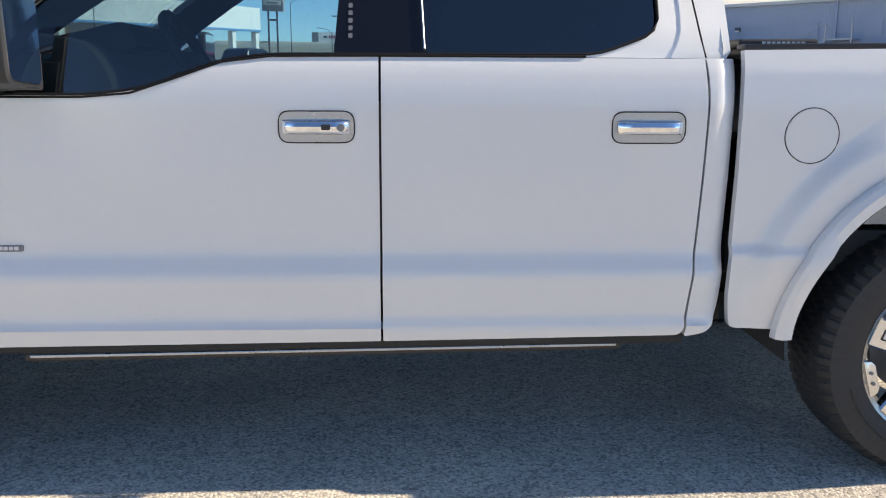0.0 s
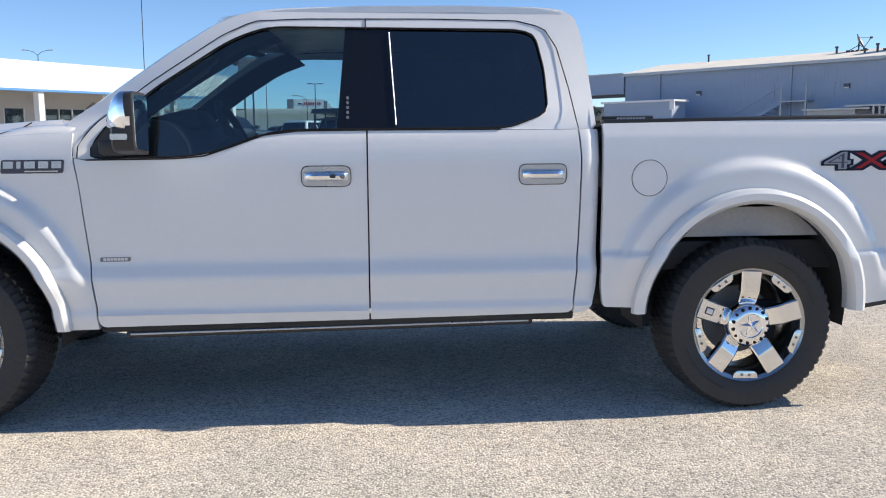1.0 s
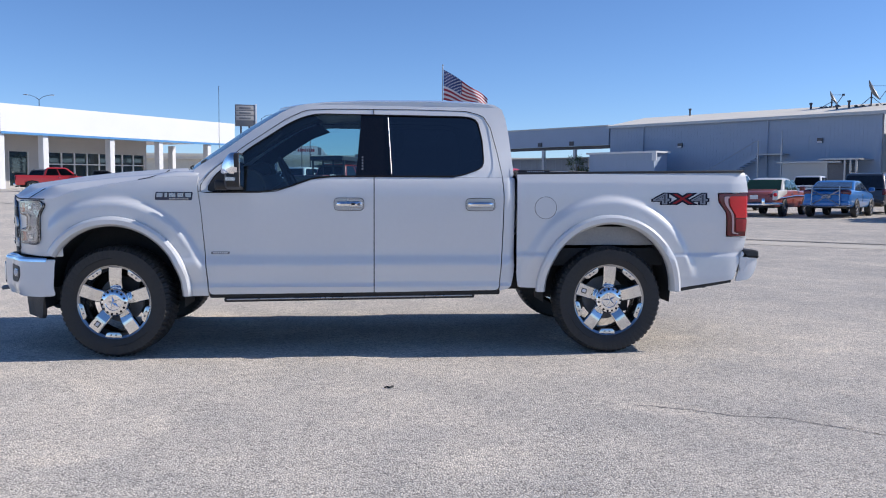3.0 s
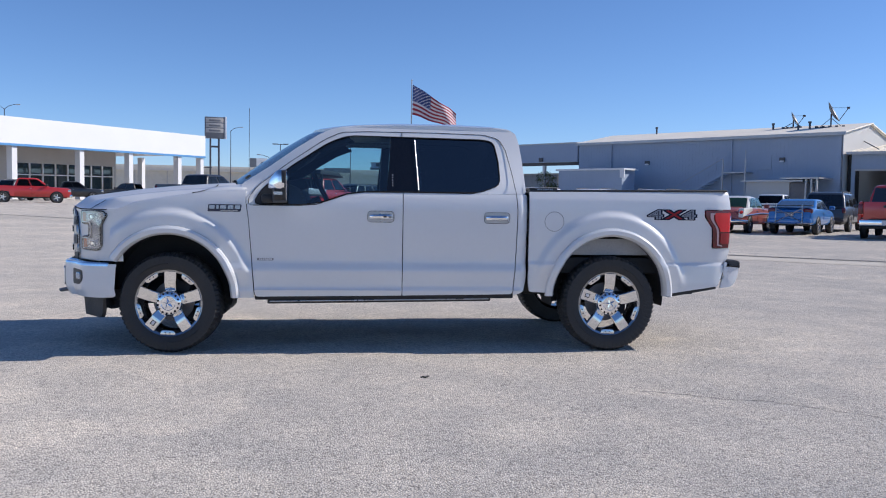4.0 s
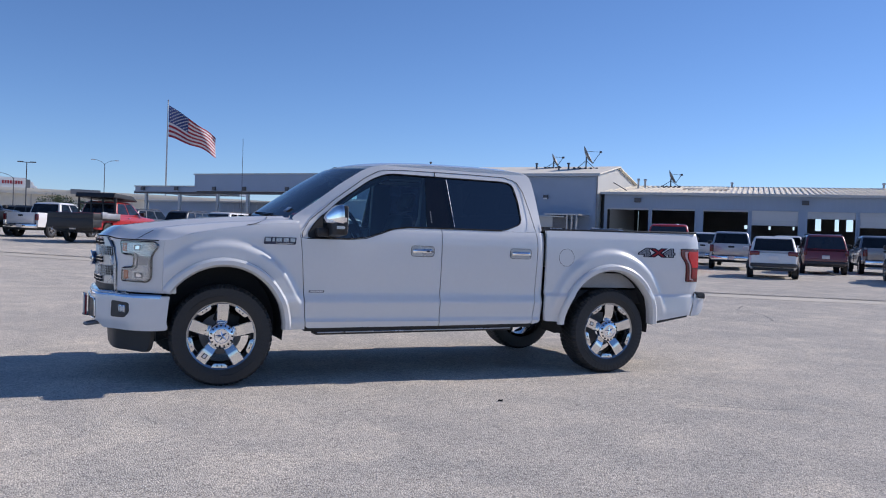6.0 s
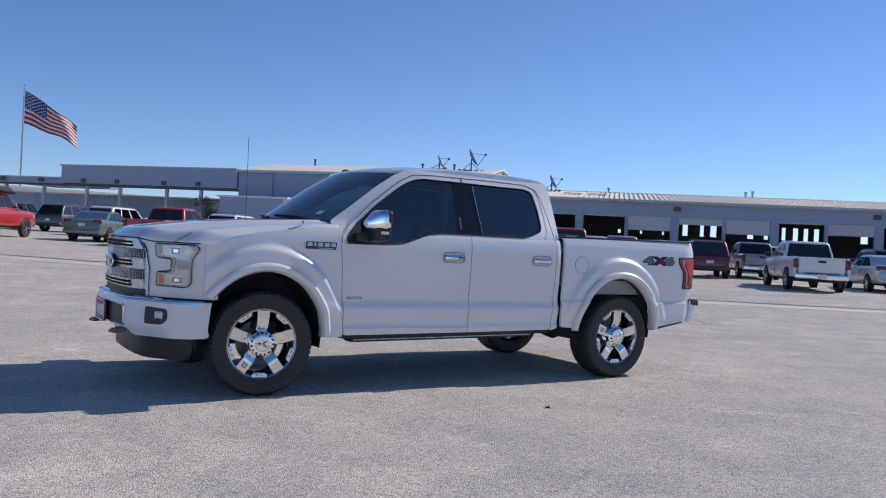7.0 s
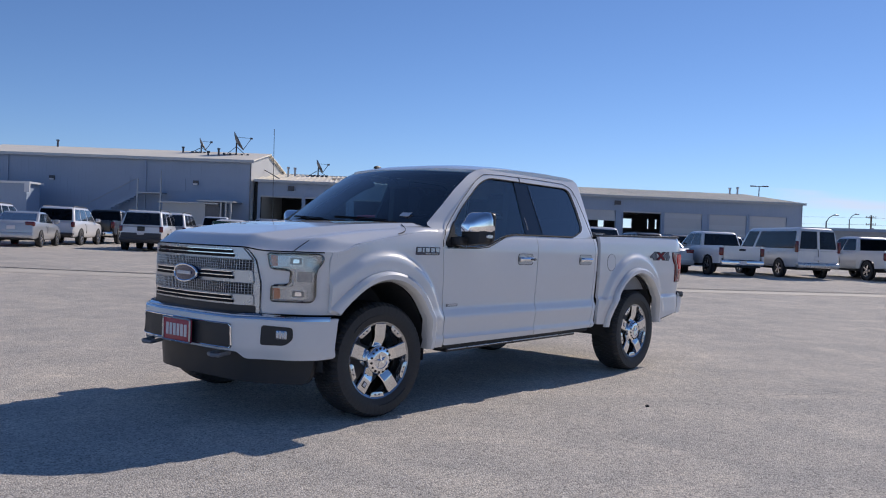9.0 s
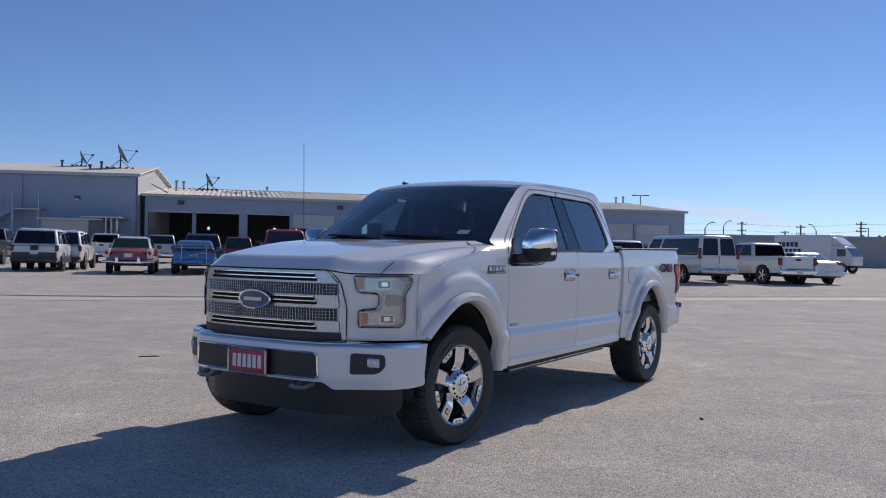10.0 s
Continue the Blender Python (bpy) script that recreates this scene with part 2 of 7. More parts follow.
def lathe(profile, n=48, axis="y", cap=False, centre=(0, 0, 0)):
    """Turned body: profile of (radius, along)."""
    loops = []
    for r, h in profile:
        lp = []
        for k in range(n):
            a = 2 * math.pi * k / n
            c, s = r * math.cos(a), r * math.sin(a)
            p = {"y": (c, h, s), "z": (c, s, h), "x": (h, c, s)}[axis]
            lp.append(Vector(p) + Vector(centre))
        loops.append(lp)
    return loft(loops, True, cap)


def block(x0, x1, y0, y1, z0, z1, bevel=0.01, seg=2):
    bm = bmesh.new()
    bmesh.ops.create_cube(bm, size=1.0)
    for v in bm.verts:
        v.co = (x0 + (x1 - x0) * (v.co.x + 0.5), y0 + (y1 - y0) * (v.co.y + 0.5), z0 + (z1 - z0) * (v.co.z + 0.5))
    if bevel > 0:
        bmesh.ops.bevel(bm, geom=bm.edges[:], offset=bevel, segments=seg, affect="EDGES", profile=0.5)
    return bm


def prism(outline, y0, y1, bevel=0.0, axis="y"):
    """An outline in two axes, pushed along the third."""
    bm = bmesh.new()
    put = {"y": lambda u, v, w: (u, w, v), "x": lambda u, v, w: (w, u, v), "z": lambda u, v, w: (u, v, w)}[axis]
    lo = [bm.verts.new(put(u, v, y0)) for u, v in outline]
    hi = [bm.verts.new(put(u, v, y1)) for u, v in outline]
    n = len(lo)
    for i in range(n):
        bm.faces.new((lo[i], lo[(i + 1) % n], hi[(i + 1) % n], hi[i]))
    bm.faces.new(lo[::-1])
    bm.faces.new(hi)
    bmesh.ops.recalc_face_normals(bm, faces=bm.faces)
    if bevel:
        bmesh.ops.bevel(bm, geom=[e for e in bm.edges], offset=bevel, segments=2, affect="EDGES", profile=0.5)
    return bm


def tube(points, r, n=8, closed=False):
    """A round rod along the points."""
    pts = [Vector(p) for p in points]
    loops = []
    for i, p in enumerate(pts):
        a = pts[max(i - 1, 0)] if not closed else pts[i - 1]
        b = pts[min(i + 1, len(pts) - 1)] if not closed else pts[(i + 1) % len(pts)]
        d = (b - a).normalized()
        u = d.cross(Vector((0, 0, 1)) if abs(d.z) < 0.9 else Vector((1, 0, 0))).normalized()
        w = d.cross(u)
        loops.append([p + (u * math.cos(2 * math.pi * k / n) + w * math.sin(2 * math.pi * k / n)) * r for k in range(n)])
    if closed:
        loops.append(loops[0])
    return loft(loops, True, not closed)


def join(*bms):
    out = bmesh.new()
    for b in bms:
        me = bpy.data.meshes.new("tmp")
        b.to_mesh(me)
        b.free()
        out.from_mesh(me)
        bpy.data.meshes.remove(me)
    return out


def moved(bm, m):
    bm.transform(m)
    return bm


def resample(pts, n, closed=True):
    p = np.array([tuple(q) for q in pts], float)
    if closed:
        p = np.vstack([p, p[:1]])
    s = np.r_[0, np.cumsum(np.linalg.norm(np.diff(p, axis=0), axis=1))]
    t = np.linspace(0, s[-1], n, endpoint=not closed)
    return [tuple(np.interp(u, s, p[:, k]) for k in range(p.shape[1])) for u in t]


def smooth(a, b, x):
    t = min(1.0, max(0.0, (x - a) / (b - a)))
    return t * t * (3 - 2 * t)


# ---- ground ----
def ground_z(x, y):
    """The yard lies flat round the truck and rises gently towards the far side."""
    r = math.hypot(x, y)
    phi = math.degrees(math.atan2(x, y))
    f = 0.42 + 0.58 * (1 - smooth(-2, 32, phi)) if y > -5 else 0.42
    return f * 1.35 * (1 - math.exp(-0.022 * max(0.0, r - 10) / 1.35)) * smooth(4, 22, 0.5 * abs(x) + y)


def ground():
    bm = bmesh.new()
    radii = [0.0] + [1.5 * 1.14 ** k for k in range(54)]
    n = 96
    rings = []
    for r in radii[1:]:
        rings.append([bm.verts.new((r * math.cos(2 * math.pi * k / n), r * math.sin(2 * math.pi * k / n),
                                    ground_z(r * math.cos(2 * math.pi * k / n), r * math.sin(2 * math.pi * k / n)))) for k in range(n)])
    c = bm.verts.new((0, 0, 0))
    for k in range(n):
        bm.faces.new((c, rings[0][k], rings[0][(k + 1) % n]))
    for a, b in zip(rings, rings[1:]):
        for k in range(n):
            bm.faces.new((a[k], b[k], b[(k + 1) % n], a[(k + 1) % n]))
    return tagged(finish("ground", bm, M["paving"]), "sunlit grey chip-sealed asphalt yard with pale worn patches", "ground", kind="structure")


ground()


def strip(name, pts, width, mat, label, lift=0.006, wob=0.0):
    """A ribbon on the ground along the points."""
    pts = resample(pts, 60, closed=False)
    a, b = [], []
    for i, p in enumerate(pts):
        q0, q1 = Vector(pts[max(i - 1, 0)]), Vector(pts[min(i + 1, 59)])
        d = (q1 - q0).normalized()
        nrm = Vector((-d.y, d.x))
        w = width * 0.5 * (1 + wob * noise.noise(Vector((i * 0.9, 3.1, width))))
        off = nrm * (wob * width * 2.2 * noise.noise(Vector((i * 0.6, 8.3, 1.7))))
        for lst, sgn in ((a, 1), (b, -1)):
            x, y = Vector(p) + off + nrm * w * sgn
            lst.append((x, y, ground_z(x, y) + lift))
    return tagged(finish(name, loft([a, b], closed=False), mat), label, "pavement", kind="structure")


strip("pavement_gutter", [(-20.6, 34.2), (1.4, 17.2), (25.8, -1.6), (45.4, -16.8)], 1.05, M["concrete"], "pale worn concrete drain strip across the asphalt yard", 0.006, 0.05)
strip("pavement_joint", [(-20, 35), (2, 18), (26.4, -0.8), (46, -16)], 0.16, M["tar"], "dark joint along the drain strip", 0.010, 0.25)
strip("pavement_crack", [(1.6, -2.56), (1.9, -2.7), (2.1, -2.85), (2.3, -2.88), (2.5, -3.05), (2.9, -3.42), (3.3, -3.5)], 0.009, M["tar"], "thin dark crack in the asphalt", 0.003, 1.0)
strip("pavement_crack", [(8.2, 3.2), (8.7, 3.8), (9.2, 4.5), (9.4, 5.4), (10.4, 6.3)], 0.022, M["tar"], "dark crack in the asphalt", 0.004, 1.0)

# ---- the white pickup ----
FC, RC = (-1.80, 0.455), (1.885, 0.475)  # middles of the wheel arches
ARX, ARZ = 0.49, 0.515
HUBS, HUBZ = (-1.790, 1.886), 0.411
ZW = (0.40, 0.455, 0.50, 0.522, 0.542, 0.60, 0.685, 0.752, 0.80, 1.00, 1.20, 1.25, 1.30, 1.345, 1.42)
YW = (0.950, 0.972, 0.988, 0.994, 0.981, 0.988, 1.003, 0.980, 0.981, 0.997, 1.003, 0.999, 0.988, 0.968, 0.935)


def half_width(x, z):
    y = float(np.interp(z, ZW, YW))
    if x > 1.16:  # the bed's lower step fades, its shoulder is fuller
        y = float(np.interp(z, (0.45, 0.60, 0.75, 0.775, 1.0, 1.2, 1.30, 1.37, 1.40), (0.965, 0.985, 1.0, 0.985, 0.998, 0.998, 0.992, 0.972, 0.95)))
    if x > 2.30:  # behind the wheel a crease, and under it a panel that leans out
        low = float(np.interp(z, (0.45, 0.58, 0.745, 0.766, 0.785, 1.0, 1.2, 1.30, 1.37, 1.40), (0.992, 1.000, 0.992, 0.974, 0.980, 0.998, 0.998, 0.992, 0.972, 0.95)))
        y += (low - y) * smooth(2.30, 2.40, x)
    for cx, cz in (FC, RC):
        r = math.hypot(x - cx, (z - cz) * 0.95)
        y += 0.040 * smooth(0.0, 1.0, (0.700 - r) / 0.060) * smooth(0.50, 0.80, z)
    if x < -2.05:
        t = (-2.05 - x) / 0.35
        y -= 0.150 * t * t
    if x > 2.81:
        y -= 0.035 * ((x - 2.81) / 0.18) ** 2
    return y


def front_x(y):
    a = np.abs(abs(y) + np.linspace(-0.024, 0.024, 7))
    return float(np.interp(a, (0, 0.3, 0.42, 0.52, 0.58, 0.62, 0.656, 0.70, 0.75, 0.83, 0.893, 0.925, 0.97), (-2.718, -2.702, -2.682, -2.654, -2.618, -2.588, -2.560, -2.528, -2.486, -2.418, -2.352, -2.278, -2.19)).mean())


HX = (-2.74, -2.70, -2.66, -2.56, -2.30, -2.10, -1.80, -1.45, -1.28, -1.10)
HZ = (1.254, 1.258, 1.262, 1.273, 1.311, 1.340, 1.372, 1.397, 1.406, 1.409)


def hood_z(x, y):
    z = float(np.interp(x, HX, HZ))
    a = abs(y)
    # a raised middle whose ridge fans out towards the windscreen
    ridge, foot = np.interp(x, (-2.62, -1.35), (0.46, 0.78)), np.interp(x, (-2.55, -1.35), (0.625, 0.86))
    z -= float(np.interp(x, (-2.6, -1.35), (0.050, 0.030))) * min(1.0, max(0.0, (a - ridge) / (foot - ridge)))
    z -= 0.010 * (a / 0.9) ** 2
    z -= float(np.interp(x, (-2.15, -1.50), (0.070, 0.030))) * smooth(0.80, 0.968, a) ** 1.5
    d = max(0.0, x - front_x(min(a, 0.96)))
    lip = 0.125 + 0.040 * smooth(0.55, 0.75, a)
    if d < lip:  # the front slope, folded down to the shut line
        edge = 1.186 - 0.020 * smooth(0.50, 0.66, a)
        z = min(z, edge + (z - edge) * (1 - (1 - d / lip) ** 1.5))
    return z


def yg(z):
    return 0.972 - max(0.0, z - 1.32) * 0.40


truck = thing("pickup_truck", "white four-door pickup truck on polished five-spoke wheels, parked on asphalt", "truck")


def arch_pts(c, a0, a1, n, rx=ARX, rz=ARZ):
    return [(c[0] + rx * math.cos(radians(a0 + (a1 - a0) * i / n)), c[1] + rz * math.sin(radians(a0 + (a1 - a0) * i / n))) for i in range(n + 1)]


def side_map(s, lift=0.0):
    return lambda x, z: Vector((x, s * (half_width(x, z) + lift), z))


for s in (-1, 1):
    inn = (0, -s * 0.03, 0)
    # front fender
    top = [(x, hood_z(x, 0.970) - 0.002) for x in np.linspace(-1.188, -2.25, 15)]
    out = [(-1.123, 0.455), (-1.170, 1.10), (-1.190, 1.235)] + top + [(-2.262, 1.10), (-2.262, 0.765)]
    out += arch_pts(FC, 144, 1, 22)[::1] + [(-1.30, 0.452)]
    fender = part("front_fender", panel(out, side_map(s), 0.020, inn, 0.02), M["paint"], truck)
    # flares over the wheels
    for c, a0, a1 in ((FC, 146, 0), (RC, 180, 0)):
        lo = []
        for ring_r, lift in ((0.0, -0.05), (0.0, 0.012), (0.018, 0.040), (0.050, 0.043), (0.068, 0.030), (0.074, 0.002)):
            pts = arch_pts(c, a0, a1, 40, ARX + ring_r, ARZ + ring_r)
            lo.append([(x, s * (half_width(x, z) + lift), z) for x, z in pts])
        part("fender_flare", loft(lo, closed=False), M["paint"], truck)
    # doors
    front = [(-1.115, 0.464, 0.03), (0.091, 0.475, 0.006), (0.091, 1.336, 0.002), (-0.22, 1.334), (-0.36, 1.318, 0.06), (-0.60, 1.232, 0.10), (-0.75, 1.217), (-1.135, 1.214, 0.004), (-1.182, 1.225, 0.01), (-1.165, 1.10, 0.1)]
    door = part("front_door", panel(rounded(front), side_map(s), 0.08, inn, 0.018), M["paint"], truck)
    rear = [(0.098, 0.475, 0.006), (1.035, 0.488, 0.03), (1.058, 0.80, 0.05), (1.066, 1.20, 0.05), (1.055, 1.336, 0.002), (0.098, 1.336, 0.002)]
    rdoor = part("rear_door", panel(rounded(rear), side_map(s), 0.08, inn, 0.018), M["paint"], truck)
    # cab corner behind the doors
    cornr = [(1.042, 0.482, 0.01), (1.128, 0.50, 0.05), (1.157, 0.60, 0.05), (1.157, 1.337, 0.002), (1.062, 1.337, 0.002), (1.073, 1.20, 0.05), (1.065, 0.80, 0.05)]
    corner_map = lambda x, z, s=s: Vector((x, s * (half_width(min(x, 1.155), z) - 9.0 * max(0.0, x - 1.09) ** 2), z))
    part("cab_corner", panel(rounded(cornr), corner_map, 0.015, inn, 0.018), M["paint"], truck)
    # handles in their pockets
    for d, x0 in ((door, -0.090), (rdoor, 0.890)):
        cx, cz = x0, 1.135
        pocket = part("handle_pocket", panel(rounded([(cx - 0.108, cz - 0.044), (cx + 0.108, cz - 0.044), (cx + 0.108, cz + 0.044), (cx - 0.108, cz + 0.044)], 0.033), side_map(s, 0.003), 0.03), M["satin"], d)
        ringp = rounded([(cx - 0.110, cz - 0.046), (cx + 0.110, cz - 0.046), (cx + 0.110, cz + 0.046), (cx - 0.110, cz + 0.046)], 0.034, 6)
        part("pocket_seal", tube([side_map(s, 0.002)(u, v) for u, v in ringp], 0.0018, 6, True), M["seal"], d)
        prof = [(0.0, -0.022), (0.020, -0.021), (0.036, -0.011), (0.040, 0.003), (0.034, 0.016), (0.018, 0.022), (0.0, 0.022)]
        loops = []
        for k in range(15):
            u = -0.096 + 0.192 * k / 14
            e = 1 - 0.75 * abs(u / 0.096) ** 6
            loops.append([(cx + u, s * (half_width(cx, cz) + 0.008 + dy * e), cz + dz * (0.82 + 0.18 * e)) for dy, dz in prof])
        part("door_handle", loft(loops, True, True), M["chrome"], d, "chrome door handle")
        if d is door:
            part("lock_button", prism(rounded([(cx + 0.018, cz - 0.006), (cx + 0.044, cz - 0.006), (cx + 0.044, cz + 0.010), (cx + 0.018, cz + 0.010)], 0.005), s * 1.046, s * 1.056), M["black"], d)
            part("lock_cylinder", lathe([(0.0, s * 1.057), (0.011, s * 1.056), (0.011, s * 1.04)], 16, "y", False, (cx + 0.074, 0, cz + 0.001)), M["trim"], d)
    # chrome-edged badges: plain plates and bars
    part("fender_badge", panel(rounded([(-1.492, 1.160), (-1.228, 1.160), (-1.220, 1.219), (-1.484, 1.219)], 0.010), side_map(s, 0.005), 0.05, (0, -s * 0.007, 0)), M["navy"], fender, "dark blue badge with silver bars")
    # plain silver bars over a thin lower line
    for u0, u1, v0, v1 in ((-1.478, -1.436, 1.182, 1.212), (-1.422, -1.404, 1.182, 1.212), (-1.390, -1.344, 1.182, 1.212), (-1.330, -1.288, 1.182, 1.212), (-1.274, -1.234, 1.182, 1.212), (-1.390, -1.250, 1.166, 1.172)):
        part("badge_bar", panel([(u0, v0), (u1, v0), (u1 + 0.002, v1), (u0 + 0.002, v1)], side_map(s, 0.008), 0.05, (0, -s * 0.004, 0)), M["satin"], fender)
    part("door_badge", panel(rounded([(-1.100, 0.764), (-0.968, 0.764), (-0.965, 0.783), (-1.097, 0.783)], 0.004), side_map(s, 0.004), 0.05, (0, -s * 0.004, 0)), M["trim"], door)
    for u in np.linspace(-1.085, -0.992, 7):
        part("badge_bar", panel([(u, 0.769), (u + 0.012, 0.769), (u + 0.013, 0.780), (u + 0.001, 0.780)], side_map(s, 0.0065), 0.05, (0, -s * 0.003, 0)), M["white"], door)
    # bed side
    bed = [(1.345, 0.500, 0.01), (1.186, 0.508, 0.02), (1.172, 0.60, 0.03), (1.172, 1.362, 0.005), (2.962, 1.390, 0.014), (2.982, 1.236, 0.004), (2.727, 1.232, 0.012), (2.731, 1.162, 0.02), (2.796, 1.078, 0.02), (2.805, 0.893, 0.012), (2.985, 0.893, 0.004), (2.955, 0.78, 0.01), (2.868, 0.562, 0.01), (2.42, 0.495, 0.0)]
    bed = rounded(bed)
    cutr = arch_pts(RC, 3, 177, 26)
    bedo = bed + cutr
    bside = part("bed_side", panel(bedo, side_map(s), 0.020, inn, 0.014), M["paint"], truck)
    part("bed_rail", prism([(1.175, 1.360), (2.945, 1.388), (2.945, 1.407), (1.175, 1.380)], s * 0.90, s * 0.972, 0.006), M["black"], truck, "black plastic rail cap")
    ringp = [(1.388 + 0.083 * math.cos(a), 1.112 + 0.083 * math.sin(a)) for a in np.linspace(0, 2 * math.pi, 40, endpoint=False)]
    part("fuel_door", panel([(1.388 + 0.080 * math.cos(a), 1.112 + 0.080 * math.sin(a)) for a in np.linspace(0, 2 * math.pi, 40, endpoint=False)], side_map(s, 0.002), 0.06, (0, -s * 0.006, 0)), M["paint"], bside) if s < 0 else None
    part("fuel_door_gap", tube([side_map(s, 0.0005)(u, v) for u, v in ringp], 0.0014, 6, True), M["seal"], bside) if s < 0 else None
    # tail lamp, wrapping round the corner
    tl = rounded([(2.733, 1.226, 0.012), (2.737, 1.165, 0.02), (2.802, 1.081, 0.02), (2.811, 0.899, 0.012), (3.02, 0.899, 0.015), (3.02, 1.226, 0.02)])
    tmap = lambda lift: (lambda x, z, s=s: Vector((x - 0.4 * max(0.0, x - 2.975), s * (half_width(min(x, 2.95), z) + lift - max(0.0, x - 2.965) * 1.6), z)))
    tail = part("tail_lamp", panel(tl, tmap(0.012), 0.03, (0, -s * 0.05, 0)), M["deep"], truck, "dark red tail lamp")
    part("red_lens", panel(rounded([(2.815, 1.206, 0.02), (2.820, 1.135, 0.03), (2.868, 1.065, 0.03), (2.872, 1.04, 0.01), (3.013, 1.04, 0.01), (3.013, 1.206, 0.02)]), tmap(0.020), 0.03, (0, -s * 0.01, 0)), M["red"], tail, "bright red lens")
    part("lower_lens", panel(rounded([(2.873, 1.030, 0.006), (2.878, 0.935, 0.01), (3.010, 0.935, 0.01), (3.010, 1.030, 0.006)]), tmap(0.018), 0.03, (0, -s * 0.01, 0)), M["midred"], tail, "dark red lower lens")
    part("silver_bar", panel(rounded([(2.775, 1.203, 0.01), (2.778, 1.150, 0.02), (2.838, 1.070, 0.03), (2.846, 0.920, 0.01), (2.900, 0.912, 0.004), (2.900, 0.920, 0.004), (2.860, 0.930, 0.01), (2.855, 1.067, 0.03), (2.806, 1.138, 0.03), (2.804, 1.190, 0.008), (2.900, 1.196, 0.003), (2.900, 1.204, 0.003)]), tmap(0.017), 0.03, (0, -s * 0.005, 0)), M["pink"], tail)
    # running board and its dark sill
    part("rocker_panel", prism([(-1.12, 0.47), (1.05, 0.49), (1.05, 0.45), (-1.12, 0.435)], s * 0.86, s * 0.955, 0.01), M["under"], truck)
    board = part("running_board", block(-1.02, 0.86, -0.075, 0.075, -0.018, 0.018, 0.012), M["black"], truck, "slim black running board")
    board.matrix_basis = pose(0, s * 0.858, 0.430, 0, -0.7, 0)
    part("board_edge", block(-1.0, 0.84, s * 0.072 - 0.008, s * 0.072 + 0.008, -0.002, 0.008, 0.003), M["satin"], board)
    # inner arches
    for c, mat in ((FC, M["liner"]), (RC, M["liner"])):
        rows = []
        for y in (0.945, 0.80, 0.58):
            rows.append([(x, s * y, z) for x, z in arch_pts(c, 190, -10, 24, ARX + 0.012, ARZ + 0.012)])
        lin = loft(rows, closed=False)
        back = panel(arch_pts(c, 190, -10, 24, ARX + 0.012, ARZ + 0.012), lambda x, z, s=s: Vector((x, s * 0.58, z)), 0.3)
        part("wheel_well", join(lin, back), mat, truck)
    part("bed_wall", panel(rounded([(1.45, 0.825), (2.32, 0.825), (2.22, 0.965), (1.55, 0.965)], 0.03), lambda x, z, s=s: Vector((x, s * 0.90, z)), 0.2, (0, -s * 0.02, 0)), M["inner"], truck)

# decal on the bed side, as raised film
for s in (-1,):
    for ch, x0, mat in (("4", 2.225, M["decal_grey"]), ("X", 2.370, M["decal"]), ("4", 2.525, M["decal_grey"])):
        for grow, lift, mm in ((0.018, 0.003, M["decal_edge"]), (0.007 if ch == "4" else 0.001, 0.0045, mat), (-0.004, 0.006, M["decal_fill"] if ch == "4" else mat)):
            cu = bpy.data.curves.new("decal", "FONT")
            cu.body, cu.size, cu.extrude, cu.offset = ch, 0.105, 0.0012, grow * 0.6
            tmp = new("decal", cu)
            dep = bpy.context.evaluated_depsgraph_get()
            me = bpy.data.meshes.new_from_object(tmp.evaluated_get(dep))
            bpy.data.objects.remove(tmp)
            bm = bmesh.new()
            bm.from_mesh(me)
            for v in bm.verts:
                x, z = x0 + v.co.x * (2.25 if ch == "4" else 2.1), 1.148 + v.co.y
                v.co = Vector((x, s * (half_width(x, z) + lift + v.co.z), z))
            part("decal_letter", bm, mm, bside)

# hood, cowl, roof
ho = []
for x in np.linspace(-1.24, -2.22, 12):
    ho.append((x, 0.968))
ho += [(front_x(y) - 0.004, y) for y in (0.955, 0.92, 0.89, 0.86, 0.83, 0.79, 0.75, 0.71, 0.68, 0.66, 0.64, 0.62, 0.60, 0.58, 0.56, 0.50, 0.45, 0.38, 0.3, 0.22, 0.15, 0.07, 0.0)]
ho = ho + [(x, -y) for x, y in ho[-2::-1]]
ho = [(-1.24 - 0.16 * (1 - (y / 0.968) ** 2), y) for y in np.linspace(-0.965, 0.965, 17)] + ho
part("hood", panel(ho, lambda x, y: Vector((x, y, hood_z(x, y))), 0.017, (0, 0, -0.03)), M["paint"], truck)
part("hood_gap", tube([(front_x(y) - 0.004, y, (1.186 - 0.020 * smooth(0.50, 0.66, abs(y))) - 0.004) for y in np.linspace(-0.92, 0.92, 60)], 0.0050, 6), M["seal"], truck)
for s in (-1, 1):
    for pts in ([(-2.455, 0.790), (-2.42, 0.790), (-2.38, 0.792), (-2.33, 0.797)], [(-1.62, 0.946), (-1.565, 0.936), (-1.52, 0.916), (-1.48, 0.882), (-1.45, 0.840), (-1.43, 0.790)]):
        part("hood_gap", tube([(x, s * y, hood_z(x, y) + (0.0004 if x < -2 else 0.004)) for x, y in resample(pts, 24, closed=False)], 0.0030, 6), M["seal"], truck)
part("cowl", panel([(-1.30, -0.88), (-1.42, -0.4), (-1.44, 0), (-1.42, 0.4), (-1.30, 0.88), (-1.0, 0.93), (-1.0, -0.93)], lambda x, y: Vector((x, y, 1.37 - 0.05 * (y / 0.9) ** 2)), 0.1), M["black"], truck)


